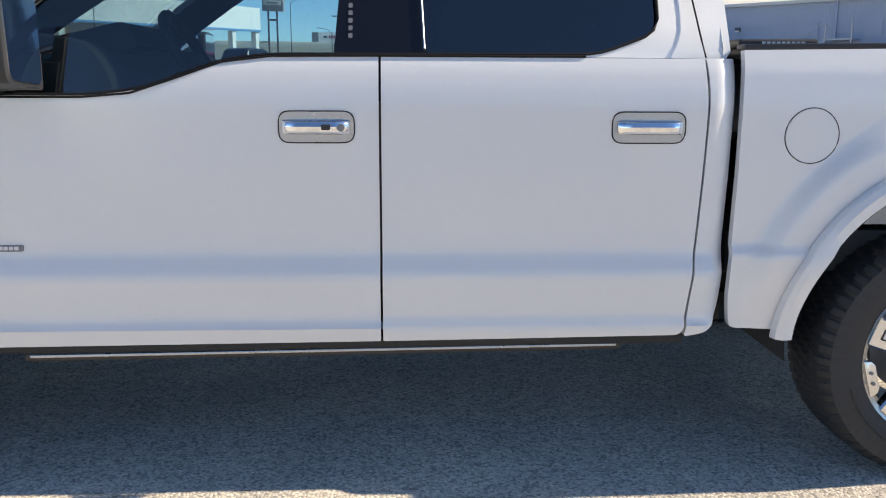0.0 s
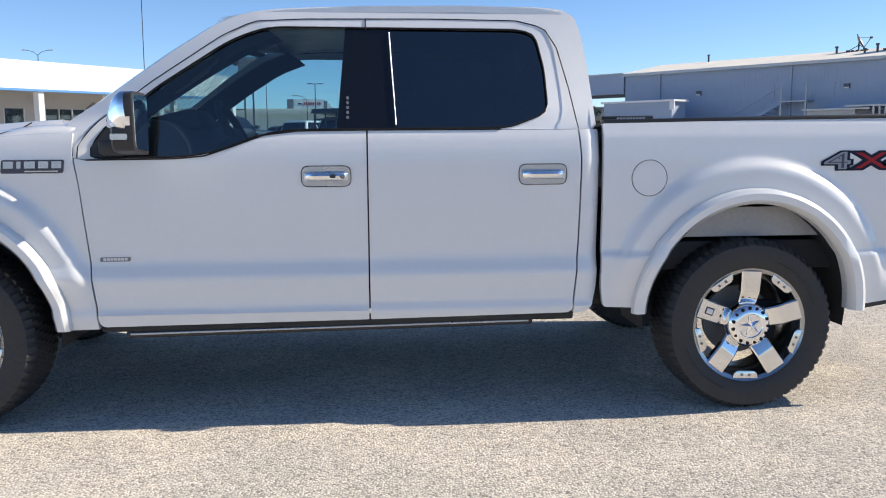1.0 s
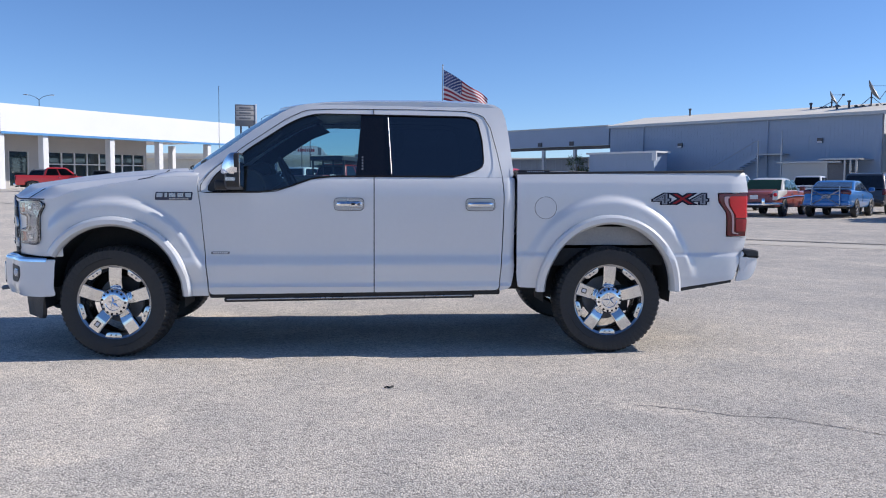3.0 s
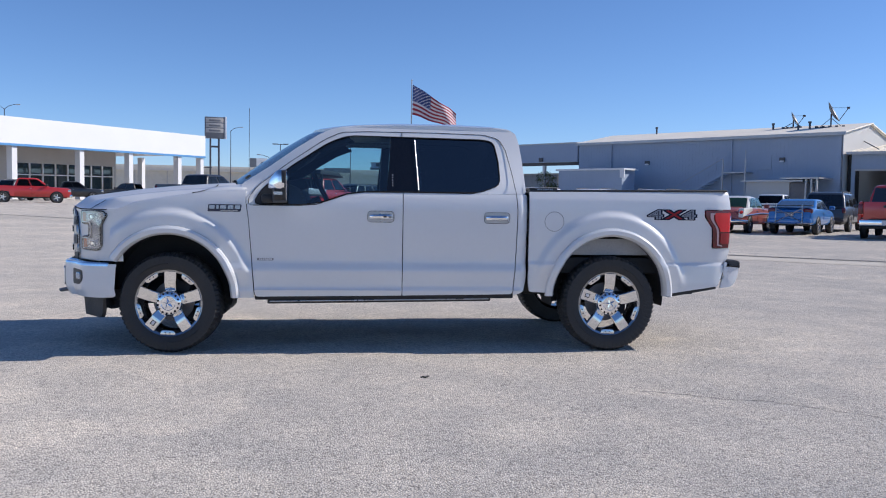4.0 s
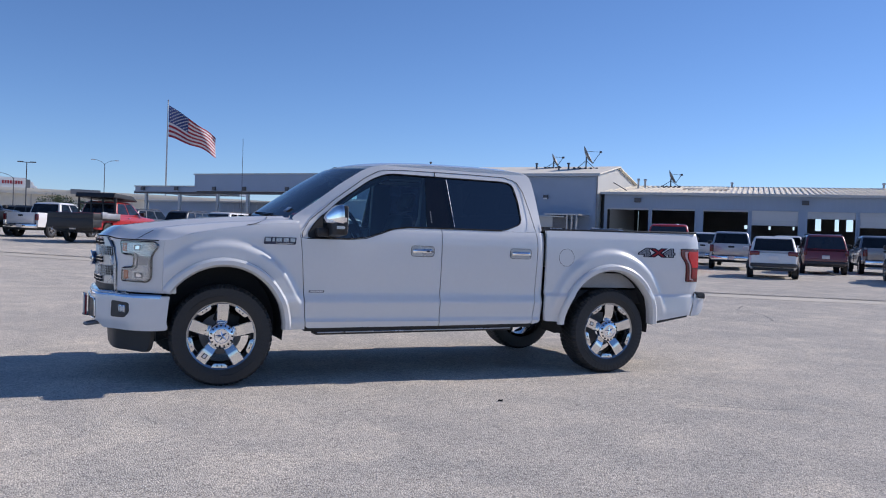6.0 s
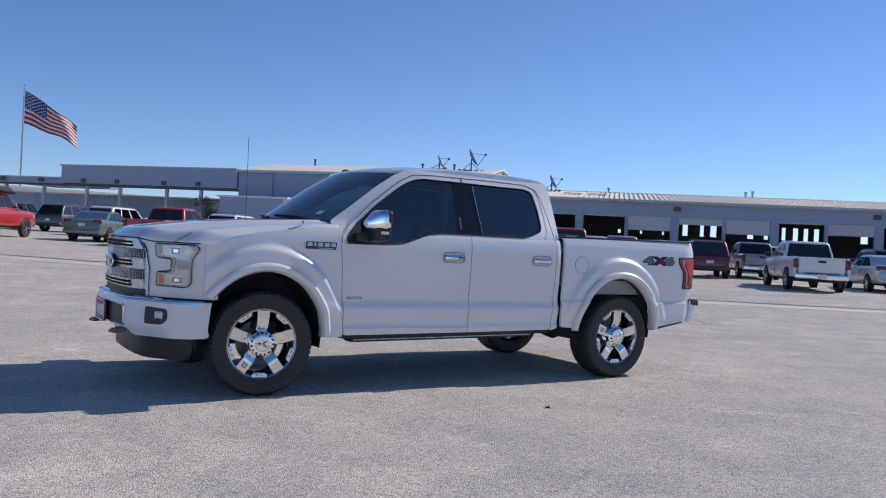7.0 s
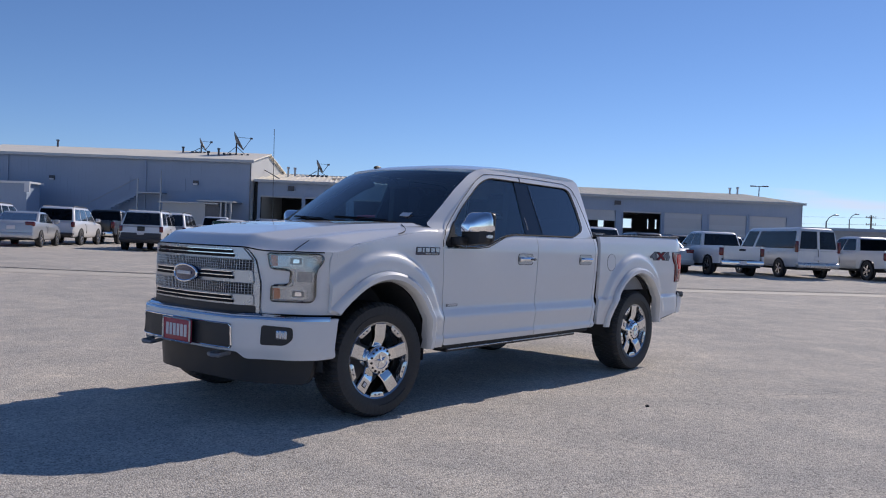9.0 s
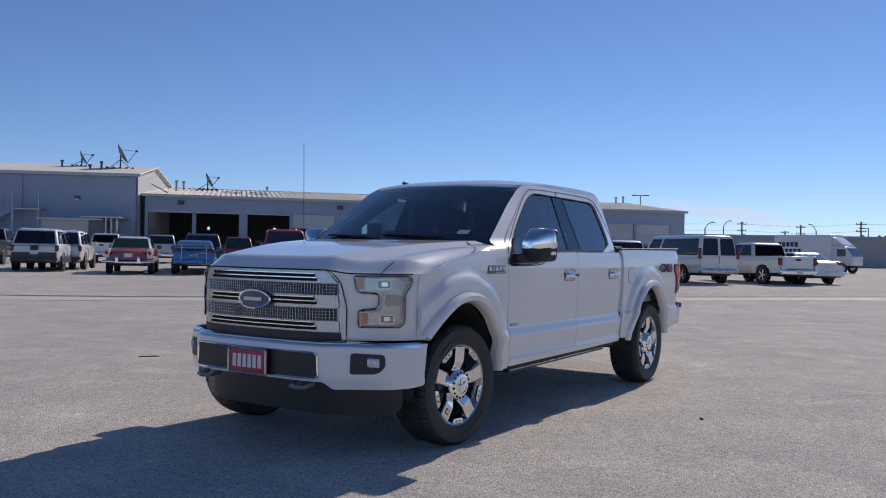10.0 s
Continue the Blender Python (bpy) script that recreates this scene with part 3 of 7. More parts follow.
def roof_z(x, y):
    z = float(np.interp(x, (-0.73, -0.67, -0.60, -0.50, -0.30, 0.05, 0.55, 0.88, 1.0, 1.075, 1.11), (1.860, 1.883, 1.904, 1.923, 1.947, 1.966, 1.971, 1.963, 1.948, 1.915, 1.88)))
    return z - 0.052 * (abs(y) / 0.745) ** 3


part("roof", panel(rounded([(-0.695, 0, 0), (-0.655, -0.40), (-0.58, -0.66, 0.05), (-0.46, -0.745, 0.03), (1.075, -0.748, 0.06), (1.115, -0.55), (1.125, 0, 0), (1.115, 0.55), (1.075, 0.748, 0.06), (-0.46, 0.745, 0.03), (-0.58, 0.66, 0.05), (-0.655, 0.40)]),
                   lambda x, y: Vector((x, y, roof_z(x, y))), 0.05, (0, 0, -0.03)), M["paint"], truck)
for s in (-1, 1):
    rows = []
    for x in np.linspace(-1.62, -1.135, 19):
        zf, k = hood_z(x, 0.955) - 0.006, smooth(-1.62, -1.30, x)
        zs = hood_z(-1.40, 0.80) - 0.008
        row = []
        for y, up in ((0.966, -0.02), (0.962, 0.0), (0.955, 0.30), (0.942, 0.58), (0.920, 0.80), (0.890, 0.93), (0.850, 0.985), (0.80, 1.0)):
            low = hood_z(x, min(y, 0.955)) - 0.006
            yy = y * (1 - 0.09 * max(0.0, x + 1.185) / 0.05)
            row.append((x, s * yy, low + k * max(0.0, zf + (zs - zf) * up - low) if up >= 0 else zf - 0.02))
        rows.append(row)
    part("cowl_corner", loft(rows, closed=False), M["paint"], truck, "", 60)
part("roof_antenna", loft([[(-0.48 + dx * k, 0.44 + dy * k, roof_z(-0.48, 0.44) - 0.004 + h) for dx, dy in ((-0.06, 0), (0, -0.02), (0.05, 0), (0, 0.02))] for k, h in ((1, 0), (0.8, 0.018), (0.3, 0.028))], True, True), M["black"], truck, "small black roof antenna")

# the frame of the cab's sides, with the window openings
ROOFLINE = [(-0.42, 1.889), (-0.30, 1.903), (-0.10, 1.912), (0.45, 1.918), (0.94, 1.915), (1.03, 1.900), (1.082, 1.866), (1.108, 1.79), (1.128, 1.66), (1.144, 1.48), (1.157, 1.337)]
APILLAR = [(-1.255, 0.90, 1.335), (-1.20, 0.855, 1.40), (-1.02, 0.815, 1.535), (-0.80, 0.775, 1.697), (-0.60, 0.747, 1.826), (-0.50, 0.742, 1.870)]
FOOT = [(-1.186, 0.997, 1.226), (-1.188, 0.984, 1.29), (-1.200, 0.962, 1.338), (-1.245, 0.900, 1.372), (-1.225, 0.858, 1.398)]  # where it grows out of the fender
OPEN = rounded([(-1.115, 1.224, 0.006), (-0.75, 1.226), (-0.60, 1.241, 0.10), (-0.36, 1.327, 0.06), (-0.22, 1.343), (0.74, 1.347, 0.05), (0.925, 1.415, 0.05), (0.918, 1.62), (0.885, 1.785, 0.06), (0.80, 1.805, 0.05), (-0.36, 1.815, 0.10), (-0.52, 1.755, 0.08), (-0.83, 1.545), (-1.06, 1.35), (-1.118, 1.265, 0.03)], 0.03, 4)


def glass_pt(s, x, z, d=0.0):
    return Vector((x, s * (yg(z) - d - 5.0 * max(0.0, x - 1.06) ** 2), z))


for s in (-1, 1):
    bottom = [(1.157, 1.337), (0.75, 1.338), (0.095, 1.337), (-0.22, 1.335), (-0.36, 1.319), (-0.60, 1.232), (-0.75, 1.217), (-1.12, 1.214)]
    outer = [Vector((x, s * y, z)) for x, y, z in FOOT + APILLAR[2:]] + [glass_pt(s, x, z) for x, z in ROOFLINE] + [glass_pt(s, x, z) for x, z in bottom[1:]]
    inner = [glass_pt(s, x, z) for x, z in OPEN]
    # match the loops by their angle round the opening
    mid = Vector((-0.05, 0, 1.50))
    ang = lambda p: math.atan2((p.z - mid.z) * 2.2, p.x - mid.x)
    outer, inner = ([Vector(q) for q in resample(lp, 400)] for lp in (outer, inner))
    n = 160
    lo, li = [], []
    for lp, dst in ((outer, lo), (inner, li)):
        av = np.array([ang(p) for p in lp])
        for k in range(n):
            a = -math.pi + 2 * math.pi * (k + 0.5) / n
            dst.append(lp[int(np.argmin(np.abs((av - a + math.pi) % (2 * math.pi) - math.pi)))])
    rim = [p + Vector((0, -s * 0.025, 0)) for p in li]
    frame_ob = part("cab_frame", loft([lo, li, rim]), M["paint"], truck, "", 50)
    part("window_seal", tube([Vector(p) + Vector((0, s * 0.001, 0)) for p in resample([tuple(q) for q in inner], 130)], 0.0045, 6, True), M["seal"], frame_ob)
    belt = [side_map(s, 0.003)(u, v) for u, v in ((-1.13, 1.216), (-0.75, 1.219), (-0.62, 1.230), (-0.50, 1.270), (-0.36, 1.320), (-0.22, 1.337), (0.10, 1.340), (0.70, 1.341))]
    part("belt_moulding", tube(belt, 0.0038, 6), M["seal"], frame_ob)
    shut = [(-1.17, 1.225), (-1.165, 1.28), (-1.10, 1.372), (-0.86, 1.565), (-0.56, 1.775), (-0.42, 1.842), (-0.2, 1.853), (0.4, 1.855), (0.80, 1.848), (0.93, 1.815), (0.985, 1.72), (1.03, 1.52), (1.06, 1.34)]
    part("door_seal", tube([glass_pt(s, x, z, -0.001 - 0.020 * (1 - smooth(1.24, 1.38, z))) for x, z in resample(shut, 60, closed=False)], 0.0027, 6), M["seal"], frame_ob)
    part("door_gap", tube([glass_pt(s, 0.094, z, -0.001) for z in (1.80, 1.83, 1.852)], 0.0035, 6), M["seal"], frame_ob)
    # panes
    fp = [(-1.10, 1.226), (-0.75, 1.228), (-0.60, 1.243), (-0.36, 1.329), (-0.22, 1.345), (-0.02, 1.347), (0.02, 1.812), (-0.36, 1.812), (-0.52, 1.752), (-0.83, 1.542), (-1.06, 1.347), (-1.112, 1.265)]
    part("front_window", panel(fp, lambda x, z, s=s: glass_pt(s, x, z, 0.010), 0.2), M["clear"], truck, "clear front door glass")
    bp = [(-0.04, 1.340), (0.232, 1.342), (0.205, 1.815), (0.0, 1.815)]
    post = part("door_pillar_cover", panel(bp, lambda x, z, s=s: glass_pt(s, x, z, 0.004), 0.1, (0, -s * 0.02, 0)), M["gloss"], truck, "gloss black pillar cover between the door windows")
    part("chrome_strip", tube([glass_pt(s, 0.226 - (z - 1.35) * 0.055, z, -0.002) for z in (1.36, 1.5, 1.65, 1.79)], 0.0035, 6), M["satin"], post)
    for k in range(5):
        part("keypad_button", panel(rounded([(0.003, 1.390 + 0.022 * k), (0.015, 1.390 + 0.022 * k), (0.015, 1.404 + 0.022 * k), (0.003, 1.404 + 0.022 * k)], 0.003), lambda x, z, s=s: glass_pt(s, x, z, 0.001), 0.1), M["trim"], post) if s < 0 else None
    rp = rounded([(0.20, 1.343), (0.74, 1.347, 0.05), (0.925, 1.415, 0.05), (0.918, 1.62), (0.885, 1.785, 0.06), (0.80, 1.805, 0.05), (0.18, 1.812)], 0.005)
    part("rear_window", panel(rp, lambda x, z, s=s: glass_pt(s, x, z, 0.010), 0.2), M["dark"], truck, "dark privacy glass of the rear door")
    # mirrors
    mloops = []
    for t in np.linspace(0, 1, 11):
        x = -1.000 + 0.134 * t
        k = 0.40 + 0.60 * math.sin(math.pi * 0.5 * min(1.0, t * 1.35))
        lp = rounded([(s * 1.02, 1.352 - 0.01 * k, 0.01), (s * (1.02 + 0.225 * k), 1.352 - 0.01 * k, 0.03), (s * (1.02 + 0.225 * k), 1.352 + 0.150 * k, 0.06), (s * 1.02, 1.352 + 0.150 * k, 0.04)], 0.03, 5)
        mloops.append([(x, y, z) for y, z in lp])
    mirror = part("side_mirror", loft(mloops, True, True), M["chrome"], truck, "chrome-capped side mirror")
    hl = []
    for t, k in ((0, 0.75), (0.2, 0.95), (1, 1.0)):
        lp = rounded([(s * 1.00, 1.235), (s * (1.0 + 0.235 * k), 1.258, 0.05), (s * (1.0 + 0.238 * k), 1.354, 0.01), (s * 1.0, 1.354)], 0.02, 4)
        hl.append([(-0.965 + 0.105 * t, y, z) for y, z in lp])
    part("mirror_housing", loft(hl, True, True), M["black"], mirror, "black lower mirror housing")
    part("mirror_face", prism(rounded([(s * 1.03, 1.252), (s * 1.225, 1.267), (s * 1.235, 1.486), (s * 1.03, 1.490)], 0.03), -0.856, -0.850, axis="x"), M["chrome"], mirror, "mirror glass")
    part("mirror_rim", prism(rounded([(s * 1.018, 1.240), (s * 1.238, 1.256), (s * 1.250, 1.496), (s * 1.018, 1.502)], 0.035), -0.890, -0.854, 0.006, axis="x"), M["black"], mirror)
    part("turn_signal", panel(rounded([(-0.95, 1.302), (-0.88, 1.302), (-0.88, 1.327), (-0.95, 1.327)], 0.008), lambda x, z, s=s: Vector((x, s * 1.242, z)), 0.1, (0, -s * 0.01, 0)), M["smoke"], mirror)
    part("mirror_arm", block(-1.06, -0.93, min(s * 0.955, s * 1.06), max(s * 0.955, s * 1.06), 1.235, 1.31, 0.02), M["black"], mirror)
    part("mirror_sail", panel([(-1.122, 1.222), (-0.99, 1.222), (-0.985, 1.425), (-1.06, 1.354), (-1.112, 1.275)], lambda x, z, s=s: glass_pt(s, x, z, -0.004), 0.2, (0, -s * 0.02, 0)), M["black"], mirror)

# windscreen between the pillars
ed = resample(APILLAR[:-1] + [(-0.555, 0.744, 1.848)], 14, closed=False)
wl = []
for x, y, z in ed:
    lp = []
    for k in range(17):
        u = -1 + 2 * k / 16
        bow = (1 - u * u)
        lp.append((x - (0.150 - 0.05 * (x + 0.5)) * bow, y * u, z + 0.020 * bow))
    wl.append(lp)
part("windscreen", loft(wl, closed=False), M["screen"], truck, "tinted windscreen")
# black border printed on the inside of the glass
inset = lambda p: (p[0] + 0.005, p[1], p[2] - 0.006)
part("windscreen_border", loft([[inset(p) for p in wl[-1]], [inset(Vector(a).lerp(Vector(b), 0.75)) for a, b in zip(wl[-1], wl[-2])]], closed=False), M["seal"], truck)
part("inspection_sticker", panel([(-0.475, 0), (-0.385, 0), (-0.385, 0.042), (-0.475, 0.042)], lambda u, v: Vector((-1.240 + 0.183 * (-u - 0.42) + v * 1.0, u - 0.20, 1.449 + v * 0.75)), 0.2), M["white"], truck, "small white windscreen sticker")
for y0, y1 in ((-0.62, 0.02), (0.05, 0.66)):
    bx = lambda y: -1.215 - 0.175 * (1 - (y / 0.86) ** 2)
    ym = (y0 + y1) / 2
    part("wiper", join(tube([(bx(y0) - 0.01, y0, 1.400), (bx(ym) - 0.005, ym, 1.418), (bx(y1) + 0.02, y1, 1.432)], 0.006, 6), tube([(bx(y0 + 0.1) + 0.008, y0 + 0.1, 1.418), (bx(ym) + 0.008, ym, 1.428), (bx(y1) + 0.024, y1, 1.438)], 0.004, 6)), M["seal"], truck)
part("cowl_grille", panel([(-1.30, -0.80), (-1.41, -0.4), (-1.43, 0), (-1.41, 0.4), (-1.30, 0.80), (-1.22, 0.80), (-1.345, 0.4), (-1.37, 0), (-1.345, -0.4), (-1.22, -0.80)], lambda x, y: Vector((x, y, 1.404 - 0.03 * (y / 0.8) ** 2)), 0.08), M["black"], truck)
part("antenna_mast", tube([(-1.35, 0.86, 1.36), (-1.35, 0.88, 2.20)], 0.0025, 6), M["black"], truck, "thin whip antenna")

# back of the cab and its glass
rows = []
for z in np.linspace(0.62, 1.90, 18):
    x = float(np.interp(z, (0.6, 1.337, 1.48, 1.66, 1.80, 1.878, 1.91), (1.152, 1.152, 1.140, 1.120, 1.090, 1.055, 1.0)))
    hw = (0.965 if z < 1.33 else yg(z)) - 0.035
    rows.append([(x - 0.25 * max(0.0, abs(u) - 0.92), hw * u, z) for u in np.linspace(-1, 1, 15)])
part("cab_back", loft(rows, closed=False), M["paint"], truck)
part("back_window", panel(rounded([(-0.70, 1.40), (0.70, 1.40), (0.62, 1.76), (-0.62, 1.76)], 0.05), lambda y, z: Vector((1.158 - 0.12 * max(0.0, z - 1.34), y, z)), 0.2, (-0.02, 0, 0)), M["seal"], truck)

# nose: grille surround, bars, mesh, oval badge
def FM(lift):
    """The nose's surface, raised along its own normal."""
    def at(y, z):
        n = Vector((-1.0, (front_x(y + 0.02) - front_x(y - 0.02)) / 0.04, 0.0)).normalized()
        return Vector((front_x(y) + 0.05 * max(0.0, z - 1.05), y, z)) + n * lift
    return at


fascia = rounded([(-0.965, 0.745, 0.01), (0.965, 0.745, 0.01), (0.945, 1.160, 0.01), (0.86, 1.163), (0.66, 1.166), (0.52, 1.187), (-0.52, 1.187), (-0.66, 1.166), (-0.86, 1.163), (-0.945, 1.160, 0.01)])
nose = part("nose_panel", panel(fascia, FM(-0.003), 0.025, (0.05, 0, 0)), M["paint"], truck)
gr = rounded([(-0.625, 0.735, 0.01), (0.625, 0.735, 0.01), (0.625, 0.95), (0.595, 1.10, 0.02), (0.535, 1.182, 0.03), (-0.535, 1.182, 0.03), (-0.595, 1.10, 0.02), (-0.625, 0.95)])
grille = part("grille", panel(gr, FM(0.004), 0.06, (0.03, 0, 0)), M["satin"], truck, "satin chrome grille with fine mesh")
part("grille_surround", tube([FM(0.006)(y, z) for y, z in resample(gr, 90)], 0.0032, 8, True), M["seal"], grille)


def bar_of(pts, lift, mat, name, depth=0.02):
    part(name, panel(rounded(pts, 0.01), FM(lift), 0.06, (depth, 0, 0)), mat, grille)


bar_of([(-0.590, 0.798), (0.590, 0.798), (0.588, 0.865), (-0.588, 0.865)], 0.012, M["satin"], "lower_bar")
bar_of([(-0.60, 0.738), (0.60, 0.738), (0.597, 0.795), (-0.597, 0.795)], 0.010, M["black"], "lower_opening", 0.01)
for z0, z1 in ((0.868, 0.942), (1.028, 1.097)):
    bar_of([(-0.582, z0), (0.582, z0), (0.578, z1), (-0.578, z1)], 0.009, M["black"], "mesh_back", 0.01)
bar_of([(-0.588, 0.945), (0.588, 0.945), (0.580, 1.025), (-0.580, 1.025)], 0.014, M["satin"], "middle_bar")
bar_of([(-0.578, 1.10), (0.578, 1.10), (0.518, 1.175), (-0.518, 1.175)], 0.018, M["satin"], "upper_bar")
for z0 in (0.815, 0.972, 1.118):
    for k in (0, 1):
        hw = 0.46 - 0.015 * k
        bar_of([(-hw, z0 - 0.006 + 0.026 * k), (hw, z0 - 0.006 + 0.026 * k), (hw, z0 + 0.012 + 0.026 * k), (-hw, z0 + 0.012 + 0.026 * k)], 0.024, M["seal"], "bar_slot", 0.01)
        bar_of([(-hw, z0 + 0.013 + 0.026 * k), (hw, z0 + 0.013 + 0.026 * k), (hw, z0 + 0.018 + 0.026 * k), (-hw, z0 + 0.018 + 0.026 * k)], 0.027, M["chrome"], "bar_line", 0.01)
for z0, z1 in ((0.868, 0.942), (1.028, 1.097)):
    bms = []
    for i, z in enumerate(np.linspace(z0, z1, 5)):
        bms.append(tube([FM(0.014)(y, z) for y in np.linspace(-0.585, 0.585, 20)], 0.0018, 4))
    for y in np.linspace(-0.58, 0.58, 58):
        bms.append(tube([FM(0.014)(y, z0), FM(0.014)(y, z1)], 0.0022, 4))
    part("mesh", join(*bms), M["satin"], grille)
ov = [(0.135 * math.cos(a), 0.985 + 0.058 * math.sin(a)) for a in np.linspace(0, 2 * math.pi, 40, endpoint=False)]
badge = part("oval_badge", panel(ov, lambda y, z: Vector((-2.768 + 0.012 * (y / 0.135) ** 2, y, z)), 0.05, (0.06, 0, 0)), M["oval"], grille, "blue oval badge with chrome rim")
part("badge_rim", tube([Vector((-2.768 + 0.012 * (y / 0.135) ** 2, y, z)) for y, z in ov], 0.008, 8, True), M["chrome"], grille)
part("badge_bar", block(-2.775, -2.764, -0.080, 0.080, 0.973, 0.997, 0.004), M["white"], grille)

# headlamps: C-shaped clear lens over silver bowls, square projectors and a light strip
for s in (-1, 1):
    C = [(0.656, 1.146, 0.008), (0.905, 1.150, 0.012), (0.918, 1.118, 0.02), (0.893, 1.036, 0.03), (0.893, 0.862, 0.03), (0.880, 0.830, 0.02), (0.684, 0.832, 0.008), (0.684, 0.932, 0.008), (0.776, 0.940, 0.03), (0.784, 1.044, 0.03), (0.676, 1.050, 0.008)]
    ol = rounded([(s * p[0], *p[1:]) for p in C])
    lamp = part("headlamp", panel(ol, FM(0.001), 0.04, (0.04, 0, 0)), M["lamp_back"], truck, "clear headlamp with square projectors and amber markers")
    part("lamp_edge", tube([FM(0.012)(y, z) for y, z in resample(ol, 90)], 0.0060, 6, True), M["gloss"], lamp)
    cy, cz_ = s * 0.82, 0.99
    inner = [(y + (0.012 if y < cy else -0.012), z + (0.010 if z < cz_ else -0.010)) for y, z in resample(ol, 90)]
    part("bezel_line", tube([FM(0.008)(y, z) for y, z in inner], 0.0028, 6, True), M["smoke"], lamp)
    for a, b, c, d in ((0.674, 0.706, 1.062, 1.134), (0.694, 0.726, 0.848, 0.918)):
        part("amber_marker", panel(rounded([(s * a, c), (s * b, c), (s * (b - 0.004), d), (s * (a - 0.004), d)], 0.006), FM(0.009), 0.04, (0.01, 0, 0)), M["amber"], lamp, "amber side marker")
    for a, b, c, d in ((0.765, 0.842, 1.066, 1.132), (0.778, 0.860, 0.848, 0.916)):
        bowl = part("lamp_bowl", panel(rounded([(s * a, c), (s * b, c), (s * b, d), (s * a, d)], 0.012), FM(0.007), 0.03, (0.01, 0, 0)), M["smoke"], lamp)
        m_, n_ = (a + b) / 2, (c + d) / 2
        ring = rounded([(s * (m_ - 0.030), n_ - 0.022), (s * (m_ + 0.030), n_ - 0.022), (s * (m_ + 0.030), n_ + 0.022), (s * (m_ - 0.030), n_ + 0.022)], 0.008)
        part("projector", panel(ring, FM(0.011), 0.02, (0.008, 0, 0)), M["trim"], lamp)
        part("projector_ring", tube([FM(0.013)(y, z) for y, z in ring], 0.0026, 6, True), M["chrome"], lamp)
        part("projector_lens", panel(rounded([(s * (m_ - 0.014), n_ - 0.013), (s * (m_ + 0.016), n_ - 0.013), (s * (m_ + 0.016), n_ + 0.013), (s * (m_ - 0.014), n_ + 0.013)], 0.006), FM(0.015), 0.02, (0.006, 0, 0)), M["chrome"], lamp)
    part("side_bowl", panel(rounded([(s * 0.812, 0.962), (s * 0.876, 0.962), (s * 0.880, 1.032), (s * 0.815, 1.032)], 0.010), FM(0.006), 0.03, (0.008, 0, 0)), M["inner"], lamp)
    part("light_strip", tube([FM(0.012)(s * y, z) for y, z in resample([(0.690, 0.925), (0.765, 0.925), (0.790, 0.945), (0.798, 0.99), (0.798, 1.030), (0.780, 1.056), (0.690, 1.060)], 30, closed=False)], 0.0050, 6), M["white"], lamp)
    part("fin", join(*[tube([FM(0.010)(s * 0.855, z), FM(0.010)(s * 0.893, z + 0.012)], 0.0022, 4) for z in np.linspace(1.062, 1.118, 6)]), M["chrome"], lamp)
    part("lens_cover", panel(ol, FM(0.018), 0.06, (0.012, 0, 0)), M["lens"], lamp)


# bumpers
def bump_x(y):
    a = np.abs(abs(y) + np.linspace(-0.03, 0.03, 7))
    return float(np.interp(a, (0, 0.35, 0.545, 0.60, 0.678, 0.78, 0.88, 0.935, 0.976, 1.0), (-2.775, -2.765, -2.735, -2.700, -2.626, -2.568, -2.498, -2.405, -2.275, -2.21)).mean())


def bump_map(lift, z_top=0.775):
    return lambda y, z: Vector((bump_x(y) - lift + 0.9 * max(0.0, z - 0.705) ** 1.2 + 0.35 * max(0.0, 0.52 - z), y, z))


bo = rounded([(-0.975, 0.45, 0.03), (-0.60, 0.448), (-0.56, 0.495, 0.02), (0.56, 0.495, 0.02), (0.60, 0.448), (0.975, 0.45, 0.03), (0.985, 0.725, 0.01), (0.60, 0.737), (-0.60, 0.737), (-0.985, 0.725, 0.01)])
bumper = part("front_bumper", panel(bo, bump_map(0.0), 0.022, (0.05, 0, 0)), M["paint"], truck, "white front bumper with chrome top and dark insert")
part("bumper_top", panel(rounded([(-0.98, 0.706), (-0.6, 0.714), (0.6, 0.714), (0.98, 0.706), (0.975, 0.735), (0.6, 0.747), (-0.6, 0.747), (-0.975, 0.735)], 0.004), lambda y, z: Vector((bump_x(y) + 0.9 * max(0.0, z - 0.705) ** 1.2 - 0.004 + 1.8 * max(0.0, z - 0.728), y, z)), 0.02, None, 0.005), M["chrome"], bumper)
ins = rounded([(-0.535, 0.515, 0.02), (0.535, 0.515, 0.02), (0.525, 0.675, 0.02), (-0.525, 0.675, 0.02)])
part("bumper_insert", panel(ins, bump_map(0.006), 0.06, (0.02, 0, 0)), M["black"], bumper, "black mesh insert")
part("insert_edge", tube([bump_map(0.006)(y, z) for y, z in resample(ins, 80)], 0.0055, 6, True), M["chrome"], bumper)
